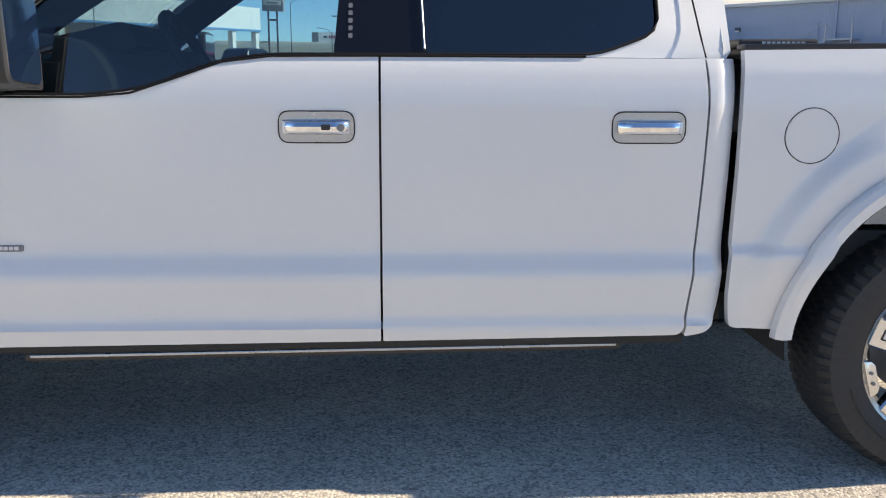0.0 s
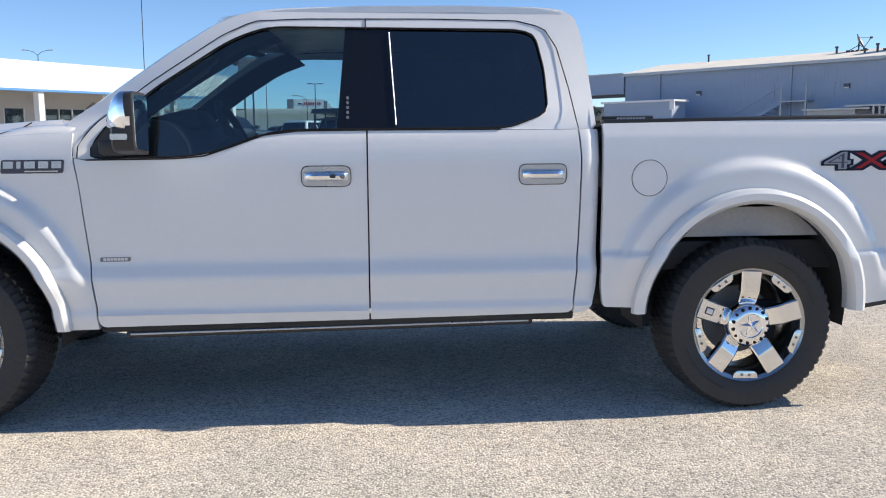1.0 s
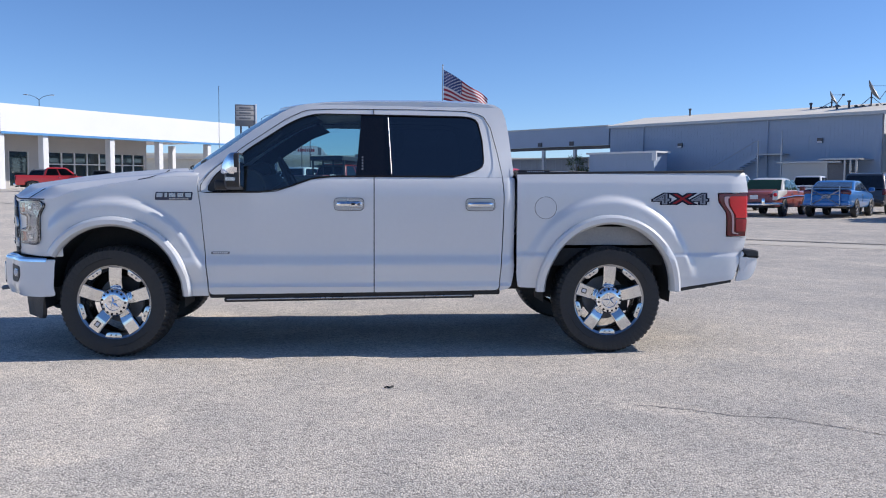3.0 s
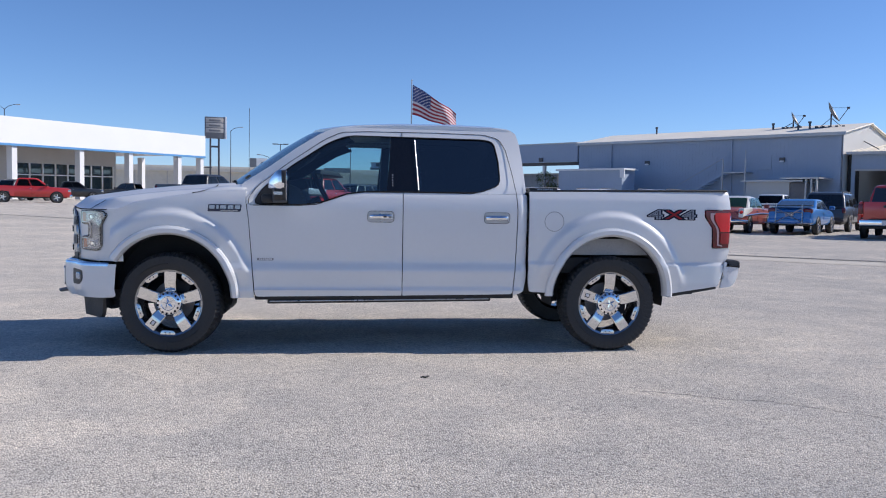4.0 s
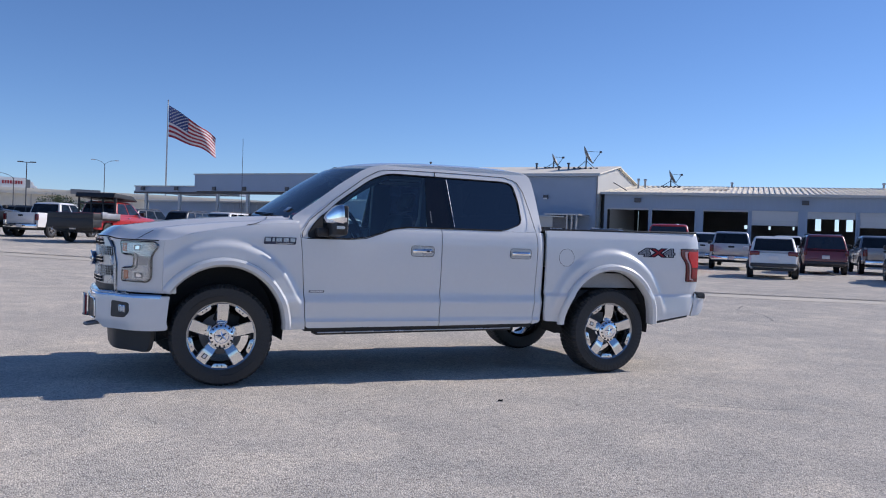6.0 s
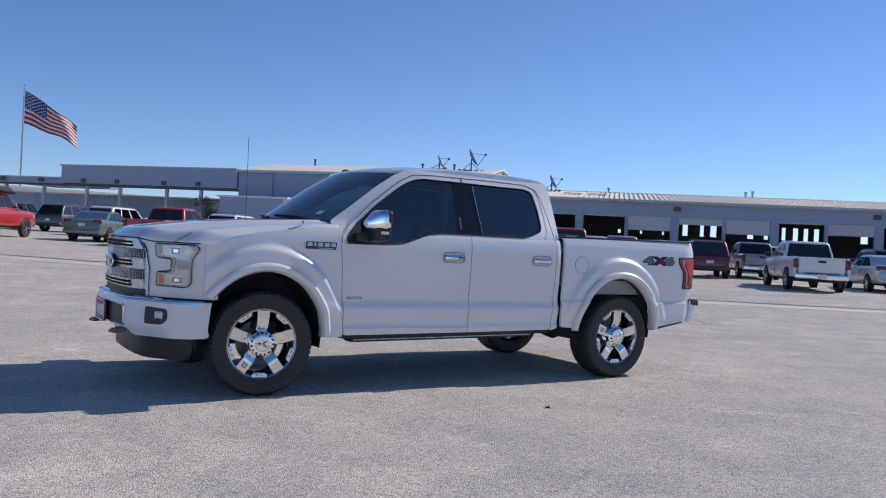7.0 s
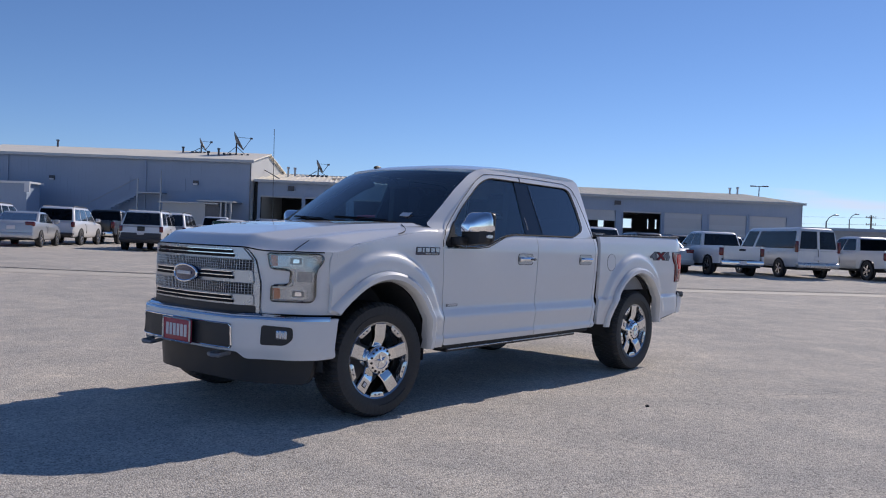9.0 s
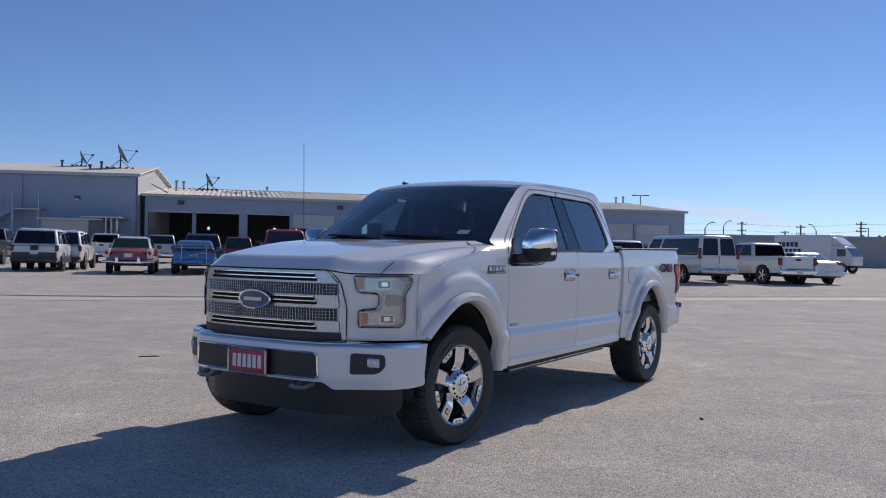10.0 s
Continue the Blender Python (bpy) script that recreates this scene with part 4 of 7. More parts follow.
for s in (-1, 1):
    fo = rounded([(s * 0.690, 0.545), (s * 0.835, 0.548, 0.03), (s * 0.872, 0.59, 0.03), (s * 0.868, 0.668), (s * 0.695, 0.676)], 0.02)
    fog = part("fog_lamp", panel(fo, bump_map(0.005), 0.05, (0.02, 0, 0)), M["black"], bumper, "fog lamp in a black bezel")
    at = Matrix.Translation(bump_map(0.006)(s * 0.815, 0.618)) @ Matrix.Rotation(radians(-s * 35), 4, "Z")
    part("fog_lens", moved(block(-0.006, 0.02, -0.040, 0.040, -0.032, 0.032, 0.010), at), M["lamp_back"], fog)
    for k in range(4):
        part("lens_rib", moved(block(-0.010, 0.0, -0.034 + 0.018 * k, -0.022 + 0.018 * k, -0.024 + 0.004 * (k % 2), 0.024 - 0.006 * (k % 2), 0.003, 1), at), M["white"], fog)
    part("tow_hook", tube([(-2.70, s * 0.36, 0.475), (-2.79, s * 0.36, 0.462), (-2.81, s * 0.42, 0.462), (-2.79, s * 0.47, 0.462), (-2.70, s * 0.47, 0.475)], 0.014, 8), M["trim"], bumper)
part("front_plate", block(-2.812, -2.794, -0.168, 0.168, 0.508, 0.672, 0.008), M["plate"], bumper, "dark red dealer plate with white bars")
part("plate_frame", tube([(-2.814, y, z) for y, z in rounded([(-0.165, 0.511), (0.165, 0.511), (0.165, 0.669), (-0.165, 0.669)], 0.02, 5)], 0.007, 6, True), M["satin"], bumper)
for k in range(6):
    part("plate_bar", block(-2.817, -2.811, -0.128 + 0.0445 * k, -0.128 + 0.0445 * k + 0.032, 0.548, 0.632, 0.003, 1), M["white"], bumper)
dam = []
for y in np.linspace(-0.76, 0.76, 21):
    x0, zb = -2.60 + 0.30 * (abs(y) / 0.76) ** 2.2, 0.305 + 0.07 * (max(0.0, abs(y) - 0.48) / 0.28) ** 2
    dam.append([(x0, y, 0.50), (x0 + 0.015, y, 0.40), (x0 + 0.05, y, zb + 0.035), (x0 + 0.10, y, zb), (x0 + 0.24, y, zb + 0.03), (x0 + 0.24, y, 0.50)])
part("air_dam", loft(dam, True, True), M["under"], truck, "black plastic air dam under the bumper")
part("air_dam", panel(rounded([(-0.86, 0.27, 0.06), (0.86, 0.27, 0.06), (0.90, 0.48), (-0.90, 0.48)], 0.02), lambda y, z: Vector((bump_x(y) + 0.14 + 0.1 * (0.48 - z), y, z)), 0.08, (0.03, 0, 0)), M["black"], truck, "black plastic air dam")
part("rear_bumper", panel(rounded([(-1.0, 0.60, 0.03), (1.0, 0.60, 0.03), (1.0, 0.78), (-1.0, 0.78)], 0.02), lambda y, z: Vector((3.075 - 0.05 * abs(y) ** 4 - 0.9 * max(0.0, abs(y) - 0.95) - 0.10 * (0.78 - z), y * 0.985, z)), 0.06, (-0.05, 0, 0)), M["paint"], truck)
for s in (-1, 1):
    part("bumper_end", panel(rounded([(2.893, 0.546, 0.012), (3.012, 0.560, 0.04), (3.062, 0.640, 0.04), (3.076, 0.738, 0.01), (2.945, 0.738, 0.01)]), lambda x, z, s=s: Vector((x, s * (0.985 - 1.2 * max(0.0, x - 2.94) ** 2), z)), 0.03, (0, -s * 0.02, 0)), M["paint"], truck)
    part("step_pad", prism(rounded([(2.936, 0.728, 0.01), (3.078, 0.728, 0.01), (3.076, 0.782, 0.025), (3.04, 0.792, 0.02), (2.95, 0.792, 0.02)]), min(s * 0.62, s * 0.985), max(s * 0.62, s * 0.985), 0.012), M["black"], truck)
for s in (-1, 1):
    part("bed_valance", prism([(2.43, 0.494), (2.87, 0.560), (2.87, 0.535), (2.43, 0.462)], min(s * 0.90, s * 0.955), max(s * 0.90, s * 0.955)), M["black"], truck)
part("tailgate", panel(rounded([(-0.93, 0.79), (0.93, 0.79), (0.93, 1.385), (-0.93, 1.385)], 0.02), lambda y, z: Vector((2.93 - 0.02 * (z - 1.0), y, z)), 0.15, (-0.05, 0, 0)), M["paint"], truck)
part("tonneau_cover", prism(rounded([(1.20, 1.340), (2.84, 1.362), (2.84, 1.398), (1.20, 1.374)], 0.01), -0.905, 0.905, 0.01), M["black"], truck, "black roll-up bed cover")
ton = part("tonneau_canister", prism(rounded([(1.19, 1.372), (1.44, 1.376), (1.44, 1.400), (1.19, 1.398)], 0.01), -0.88, 0.88, 0.006), M["black"], truck)
for k in range(9):
    part("logo_bar", block(1.262 + 0.0155 * k, 1.272 + 0.0155 * k, -0.884, -0.878, 1.382, 1.391, 0.0, 1), M["white"], ton)

# under the truck
part("chassis_rail", join(block(-2.4, 2.85, -0.52, -0.40, 0.44, 0.60, 0.01), block(-2.4, 2.85, 0.40, 0.52, 0.44, 0.60, 0.01), block(-1.15, 1.2, -0.86, 0.86, 0.50, 0.60, 0.01), block(1.2, 2.86, -0.86, 0.86, 0.66, 0.80, 0.01)), M["under"], truck)
part("engine_cover", block(-2.45, -1.15, -0.56, 0.56, 0.42, 1.15, 0.03), M["under"], truck)
for x in HUBS:
    part("axle", join(tube([(x, -0.72, HUBZ), (x, 0.72, HUBZ)], 0.055, 10), moved(lathe([(0.0, -0.16), (0.10, -0.12), (0.14, 0.0), (0.10, 0.12), (0.0, 0.16)], 16, "x"), Matrix.Translation((x, 0.0, HUBZ)))), M["under"], truck)
part("exhaust", join(tube([(-0.6, 0.35, 0.42), (1.2, 0.38, 0.42), (1.5, 0.66, 0.55), (2.3, 0.66, 0.56), (2.6, 0.85, 0.5)], 0.035, 8), moved(lathe([(0.03, -0.3), (0.11, -0.26), (0.11, 0.26), (0.03, 0.3)], 14, "x"), Matrix.Translation((0.55, 0.3, 0.44)))), M["under"], truck)
for s in (-1, 1):
    part("leaf_spring", prism([(1.25, 0.50), (1.84, 0.36), (2.45, 0.52), (2.45, 0.55), (1.84, 0.42), (1.25, 0.53)], s * 0.50, s * 0.57), M["under"], truck)
    part("shock_absorber", tube([(1.95, s * 0.5, 0.40), (1.65, s * 0.45, 0.85)], 0.03, 8), M["under"], truck)
part("spare_wheel", lathe([(0.20, 0.55), (0.36, 0.55), (0.38, 0.60), (0.38, 0.70), (0.36, 0.76), (0.20, 0.76)], 28, "z", False, (2.45, 0, 0)), M["rubber"], truck)

# cabin
part("cab_floor", block(-1.2, 1.1, -0.88, 0.88, 0.62, 0.68, 0.01), M["dash"], truck)
part("headliner", panel(rounded([(-0.45, -0.68), (1.0, -0.68), (1.0, 0.68), (-0.45, 0.68)], 0.05), lambda x, y: Vector((x, y, roof_z(x, y) - 0.055)), 0.2), M["cloth"], truck)
part("dashboard", prism(rounded([(-1.24, 1.34), (-1.0, 1.412), (-0.78, 1.380), (-0.70, 1.25), (-0.82, 0.95), (-1.2, 0.9)], 0.06), -0.86, 0.86, 0.01), M["dash"], truck)
part("instrument_hood", prism(rounded([(-0.98, 1.40), (-0.74, 1.455), (-0.69, 1.37), (-0.9, 1.32)], 0.03), -0.62, -0.22, 0.01), M["dash"], truck)
part("centre_screen", block(-0.80, -0.745, -0.13, 0.15, 1.14, 1.30, 0.015), M["trim"], truck)
part("steering_wheel", join(moved(tube([(0.19 * math.cos(a), 0.19 * math.sin(a), 0) for a in np.linspace(0, 2 * math.pi, 36, endpoint=False)], 0.020, 8, True), pose(-0.565, -0.42, 1.315, 0, 62, 0)),
                            moved(join(block(-0.05, 0.05, -0.18, 0.18, -0.015, 0.01, 0.01), block(0.0, 0.18, -0.025, 0.025, -0.015, 0.01, 0.008)), pose(-0.565, -0.42, 1.315, 0, 62, 0)), tube([(-0.60, -0.42, 1.28), (-0.85, -0.42, 1.14)], 0.03, 8)), M["dash"], truck)


def seat(x, y, w):
    base = prism(rounded([(x - 0.28, 0.90), (x + 0.24, 0.86), (x + 0.24, 1.00), (x - 0.26, 1.06)], 0.06), y - w, y + w, 0.02)
    back = prism(rounded([(x + 0.12, 0.92), (x + 0.30, 0.90), (x + 0.44, 1.46), (x + 0.33, 1.50)], 0.06), y - w * 0.95, y + w * 0.95, 0.03)
    headr = prism(rounded([(x + 0.36, 1.53), (x + 0.47, 1.52), (x + 0.50, 1.70), (x + 0.41, 1.72)], 0.04), y - 0.14, y + 0.14, 0.03)
    return join(base, back, headr)


for y in (-0.43, 0.43):
    part("front_seat", seat(-0.15, y, 0.25), M["cloth"], truck, "dark leather front seat")
part("rear_seat", join(seat(0.62, -0.42, 0.40), seat(0.62, 0.42, 0.40)), M["cloth"], truck, "dark rear bench seat")
part("centre_console", block(-0.75, 0.25, -0.14, 0.14, 0.68, 1.04, 0.04), M["dash"], truck)
for s in (-1, 1):
    part("door_card", block(-1.05, 1.05, min(s * 0.90, s * 0.935), max(s * 0.90, s * 0.935), 0.68, 1.21, 0.01), M["cloth"], truck)
    part("pillar_trim", prism([(-0.03, 1.2), (0.20, 1.2), (0.19, 1.80), (0.0, 1.80)], s * 0.67, s * 0.735), M["cloth"], truck)
part("inner_mirror", join(block(-0.66, -0.63, -0.13, 0.13, 1.715, 1.79, 0.02), tube([(-0.66, 0, 1.76), (-0.72, 0, 1.80), (-0.76, 0, 1.80)], 0.012, 6)), M["black"], truck)
for s in (-1, 1):
    rail = resample([(-1.10, 0.80, 1.44), (-0.96, 0.755, 1.545), (-0.76, 0.715, 1.68), (-0.58, 0.685, 1.79), (-0.42, 0.68, 1.85)], 12, closed=False)
    part("pillar_lining", loft([[(x + dx, s * (y + dy), z + dz) for dx, dy, dz in ((0.030, 0.012, -0.020), (0.100, 0.015, -0.070), (0.120, -0.030, -0.085), (0.020, -0.065, -0.010))] for x, y, z in rail], True, True), M["dash"], truck)
part("grab_handle", tube([(-0.86, -0.755, 1.535), (-0.80, -0.74, 1.585), (-0.68, -0.72, 1.665), (-0.62, -0.71, 1.69), (-0.60, -0.71, 1.665), (-0.66, -0.72, 1.615), (-0.78, -0.74, 1.53), (-0.84, -0.75, 1.505)], 0.012, 8, True), M["black"], truck)


# ---- wheels of the pickup ----
def tyre_mesh():
    prof = [(0.262, -0.115), (0.272, -0.128), (0.300, -0.139), (0.340, -0.143), (0.378, -0.139), (0.395, -0.124), (0.4035, -0.104), (0.406, -0.070), (0.4065, -0.036), (0.407, 0.0)]
    prof = prof + [(r, -h) for r, h in prof[-2::-1]]
    n = 360
    bm = bmesh.new()
    rings = []
    for i, (r, h) in enumerate(prof):
        row = []
        for k in range(n):
            a = 2 * math.pi * k / n
            rr, hh, lug = r, h, (k + (3 if h > 0 else 0)) % 6
            if r > 0.4055:  # blocks of the tread, staggered from row to row
                rr = r - (0.010 if (k + i * 2) % 6 < 2 else 0.0)
            elif r > 0.39:  # shoulder blocks
                rr = r - (0.008 if lug < 2 else 0.0)
            elif r > 0.37:  # their feet on the sidewall, every other one longer
                hh = h + math.copysign(0.0035, h) * (0 if lug < 2 else 1)
            row.append(bm.verts.new((rr * math.cos(a), hh, rr * math.sin(a))))
        rings.append(row)
    for a, b in zip(rings, rings[1:]):
        for k in range(n):
            bm.faces.new((a[k], a[(k + 1) % n], b[(k + 1) % n], b[k]))
    bmesh.ops.recalc_face_normals(bm, faces=bm.faces)
    return bm


def wheel():
    """Built about the origin, its outer face towards -y."""
    rim = part("wheel", join(lathe([(0.262, 0.12), (0.235, 0.10), (0.225, 0.0), (0.232, -0.075), (0.246, -0.098), (0.252, -0.118), (0.270, -0.128), (0.272, -0.120), (0.264, -0.112)], 72)), M["rim_barrel"], truck, "polished five-spoke alloy wheel with black all-terrain tyre")
    part("tyre", tyre_mesh(), M["rubber"], rim, "black all-terrain tyre", 30)
    for a0 in (200, 20):
        part("tyre_lettering", tube([(0.318 * math.cos(radians(a)), -0.1425, 0.318 * math.sin(radians(a))) for a in np.linspace(a0, a0 + 50, 14)], 0.0035, 4), M["rubber"], rim)
    part("brake_disc", lathe([(0.06, 0.02), (0.165, 0.02), (0.168, 0.03), (0.165, 0.045), (0.06, 0.045)], 36), M["trim"], rim)
    part("brake_caliper", block(0.08, 0.19, -0.01, 0.07, -0.10, 0.10, 0.02), M["under"], rim)
    for k in range(5):
        turn = Matrix.Rotation(radians(-(90 + 72 * k)), 4, "Y")
        sec = [(0.085, 0.044, -0.088), (0.152, 0.0465, -0.1195), (0.160, 0.0468, -0.1215), (0.20, 0.048, -0.123), (0.254, 0.049, -0.125)]
        loops = []
        for r, w, h in sec:
            loops.append([(r, h + 0.035, -w), (r, h + 0.006, -w), (r, h, -w + 0.006), (r, h, w - 0.006), (r, h + 0.006, w), (r, h + 0.035, w)])
        part("spoke", moved(loft(loops, True, True), turn), M["spoke"], rim, "", 12)
        t2 = Matrix.Rotation(radians(-(54 + 72 * k)), 4, "Y")
        pad = prism(rounded([(0.222, -0.040), (0.232, -0.055), (0.256, -0.062), (0.256, 0.062), (0.232, 0.055), (0.222, 0.040)], 0.004), -0.126, -0.108, 0.002)
        part("rim_pad", moved(pad, t2), M["alloy"], rim)
        for dz in (-0.018, 0.018):
            part("rim_bolt", moved(lathe([(0.0, -0.131), (0.006, -0.130), (0.007, -0.124)], 10, "y", False, (0.240, 0, dz)), t2), M["trim"], rim)
    cap = part("hub_cap", lathe([(0.0, -0.144), (0.054, -0.143), (0.058, -0.147), (0.068, -0.146), (0.088, -0.138), (0.101, -0.126), (0.106, -0.110), (0.106, -0.085)], 48), M["chrome"], rim, "chrome hub cap with a raised star")
    for k in range(15):
        a = 2 * math.pi * k / 15
        part("cap_bolt", lathe([(0.0, -0.1455), (0.0080 if k % 3 else 0.0060, -0.145), (0.0080, -0.132)], 10, "y", False, (0.084 * math.cos(a), 0, 0.084 * math.sin(a))), M["seal"], rim)
    star = bmesh.new()
    c = star.verts.new((0, -0.160, 0))
    pts = [star.verts.new(((0.050 if i % 2 == 0 else 0.019) * math.cos(math.pi / 2 + i * math.pi / 5 + 0.25), -0.146, (0.050 if i % 2 == 0 else 0.019) * math.sin(math.pi / 2 + i * math.pi / 5 + 0.25))) for i in range(10)]
    for i in range(10):
        star.faces.new((c, pts[i], pts[(i + 1) % 10]))
    part("star", star, M["chrome"], rim, "", 5)
    part("maker_plate", moved(block(0.185, 0.225, -0.1265, -0.121, -0.018, 0.018, 0.002), Matrix.Rotation(radians(-(90 + 72)), 4, "Y")), M["black"], rim)
    part("plate_mark", moved(block(0.190, 0.220, -0.128, -0.1255, -0.012, 0.012, 0.001), Matrix.Rotation(radians(-(90 + 72)), 4, "Y")), M["white"], rim)
    return rim


w0 = wheel()
w0.matrix_basis = pose(HUBS[1], -0.878, HUBZ, 0, 2, 0) @ Matrix.Scale(1.01, 4)
for x, s, turn in ((HUBS[0], -1, -70), (HUBS[1], 1, 25), (HUBS[0], 1, -15)):
    w = w0.copy()
    scene.collection.objects.link(w)
    w.parent = truck
    for ch in w0.children:
        c = ch.copy()
        scene.collection.objects.link(c)
        c.parent = w
    w.matrix_basis = pose(x - (0.05 if x < 0 < s else 0.0), s * (0.895 if x < 0 < s else 0.878 if x > 0 else 0.852), HUBZ, 0, 0, (0 if s < 0 else 180) - (5 if x < 0 else 0)) @ pose(0, 0, 0, 0, turn, 0) @ Matrix.Scale(1.01, 4)

# ---- buildings round the yard ----
M.update(
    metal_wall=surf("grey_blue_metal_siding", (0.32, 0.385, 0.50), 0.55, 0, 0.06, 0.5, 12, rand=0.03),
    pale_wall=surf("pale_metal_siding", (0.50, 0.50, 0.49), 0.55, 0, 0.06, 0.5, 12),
    roof=surf("cream_metal_roof", (0.82, 0.77, 0.66), 0.6, 0.0, 0.10, 0.4, 9),
    fascia=surf("white_fascia_panel", (0.70, 0.71, 0.73), 0.4, 0, 0.03, 0.4, 9),
    blue_band=surf("blue_band", (0.10, 0.26, 0.52), 0.4, 0, 0.05),
    column=surf("white_column", (0.66, 0.67, 0.69), 0.5, 0, 0.05),
    stucco=surf("grey_stucco", (0.42, 0.41, 0.40), 0.8, 0, 0.08, 0.7, 30, bump=0.1),
    shop_glass=surf("shop_glass", (0.02, 0.035, 0.04), 0.06, 0, 0.1, 0.5, 5, coat=1.0),
    frame=surf("white_frame", (0.70, 0.70, 0.70), 0.4, 0, 0.05),
    steel=surf("galvanised_steel", (0.42, 0.43, 0.45), 0.45, 0.6, 0.15, 2, 30),
    shutter=surf("roller_door", (0.52, 0.53, 0.55), 0.5, 0.1, 0.06, 0.6, 12, rand=0.05),
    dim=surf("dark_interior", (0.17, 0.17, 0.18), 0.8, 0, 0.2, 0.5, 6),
    span=surf("overpass_concrete", (0.68, 0.65, 0.57), 0.85, 0, 0.08, 0.05, 1.0),
    span_wall=surf("overpass_wall", (0.60, 0.57, 0.49), 0.85, 0, 0.10, 0.05, 1.0),
    dish=surf("dark_grey_dish", (0.13, 0.14, 0.16), 0.5, 0.2, 0.1),
    pole=surf("dark_pole", (0.09, 0.09, 0.10), 0.5, 0.3, 0.1),
    wood=surf("weathered_pole_wood", (0.13, 0.10, 0.075), 0.85, 0, 0.2),
    leaf=surf("dark_foliage", (0.055, 0.085, 0.030), 0.7, 0, 0.35, 1.2, 9),
    bark=surf("grey_bark", (0.14, 0.11, 0.085), 0.9, 0, 0.25, 2, 20, bump=0.3),
    flag_red=surf("flag_red_cloth", (0.28, 0.028, 0.045), 0.75, 0, 0.08),
    flag_white=surf("flag_white_cloth", (0.58, 0.56, 0.58), 0.75, 0, 0.05),
    flag_blue=surf("flag_blue_cloth", (0.03, 0.05, 0.17), 0.75, 0, 0.1),
    sign=surf("sign_face", (0.16, 0.17, 0.19), 0.35, 0, 0.1),
)


def lamp_mat(name, col, strength):
    m, nt, N, L, b = node_mat(name)
    b.inputs["Emission Color"].default_value, b.inputs["Emission Strength"].default_value = (*col, 1), strength
    return m


M["tube_light"] = lamp_mat("fluorescent_tube", (0.92, 0.96, 1.0), 5.0)


class Site:
    """A straight front: u along it, v behind it, z up from the base, in units of k metres."""

    def __init__(self, a, b, base, rise=0.0, k=1.0):
        self.a, d, self.k = Vector(a), Vector(b) - Vector(a), k
        self.len, self.d = d.length / k, d.normalized()
        self.n = Vector((-self.d.y, self.d.x))
        if self.n.dot(self.a) < 0:
            self.n = -self.n
        self.base, self.rise = base, rise

    def __call__(self, u, v, z):
        p = self.a + (self.d * u + self.n * v) * self.k
        return Vector((p.x, p.y, self.base + (z + self.rise * u) * self.k))

    def box(self, u0, u1, v0, v1, z0, z1):
        bm = bmesh.new()
        c = [bm.verts.new(self(u, v, z)) for z in (z0, z1) for u, v in ((u0, v0), (u1, v0), (u1, v1), (u0, v1))]
        for f in ((3, 2, 1, 0), (4, 5, 6, 7), (0, 1, 5, 4), (1, 2, 6, 5), (2, 3, 7, 6), (3, 0, 4, 7)):
            bm.faces.new([c[i] for i in f])
        bmesh.ops.recalc_face_normals(bm, faces=bm.faces)
        return bm

    def poly(self, pts):
        bm = bmesh.new()
        bm.faces.new([bm.verts.new(self(*p)) for p in pts])
        bm.normal_update()
        return bm


def ribs(site, u0, u1, v, z0, z1, gap=0.3, w=0.03, out=0.02):
    """Ribbed sheet: upright folds proud of a wall."""
    n = int((u1 - u0) / gap)
    return join(*[site.box(u0 + gap * (k + 0.5) - w, u0 + gap * (k + 0.5) + w, v - out, v + 0.01, z0, z1) for k in range(n)])


def slope_ribs(site, u0, u1, e, r, gap, w=0.03, h=0.04):
    """Standing seams on a roof slope from the eave e = (v, z) to the ridge r = (v, z)."""
    out = []
    for k in range(int((u1 - u0) / gap)):
        u = u0 + gap * (k + 0.5)
        bm = bmesh.new()
        c = [bm.verts.new(site(uu, vv, zz + dz)) for dz in (0, h) for uu, vv, zz in ((u - w, *e), (u + w, *e), (u + w, *r), (u - w, *r))]
        for f in ((4, 5, 6, 7), (0, 1, 5, 4), (1, 2, 6, 5), (2, 3, 7, 6), (3, 0, 4, 7)):
            bm.faces.new([c[i] for i in f])
        out.append(bm)
    return join(*out)


# tall metal warehouse
S1 = Site((44.92, 63.85), (26.81, 85.92), 0.10, 0.0, 1.2)  # u runs from the corner beside the bays
H1, R1 = 6.70, 7.75
ware = thing("warehouse", "tall grey-blue metal warehouse with a low cream gable roof", "building")
wall = part("wall", S1.box(0, 23.8, 0, 0.2, -0.4, H1), M["metal_wall"], ware)
part("end_wall", S1.box(23.6, 23.8, 0.2, 12.2, -0.4, H1), M["metal_wall"], ware)
part("back_wall", S1.box(0, 23.6, 12.0, 12.2, -0.4, H1), M["metal_wall"], ware)
part("wall_rib", ribs(S1, 0.1, 23.7, 0.0, 0, H1 - 0.1, 0.30, 0.03, 0.007), M["metal_wall"], wall)
# paler siding than the other walls: the gable's sunlit look is partly its colour
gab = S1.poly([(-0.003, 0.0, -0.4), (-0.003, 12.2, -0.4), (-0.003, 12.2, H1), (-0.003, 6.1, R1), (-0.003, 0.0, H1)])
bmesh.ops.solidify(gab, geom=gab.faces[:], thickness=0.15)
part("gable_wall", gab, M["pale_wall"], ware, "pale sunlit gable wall")
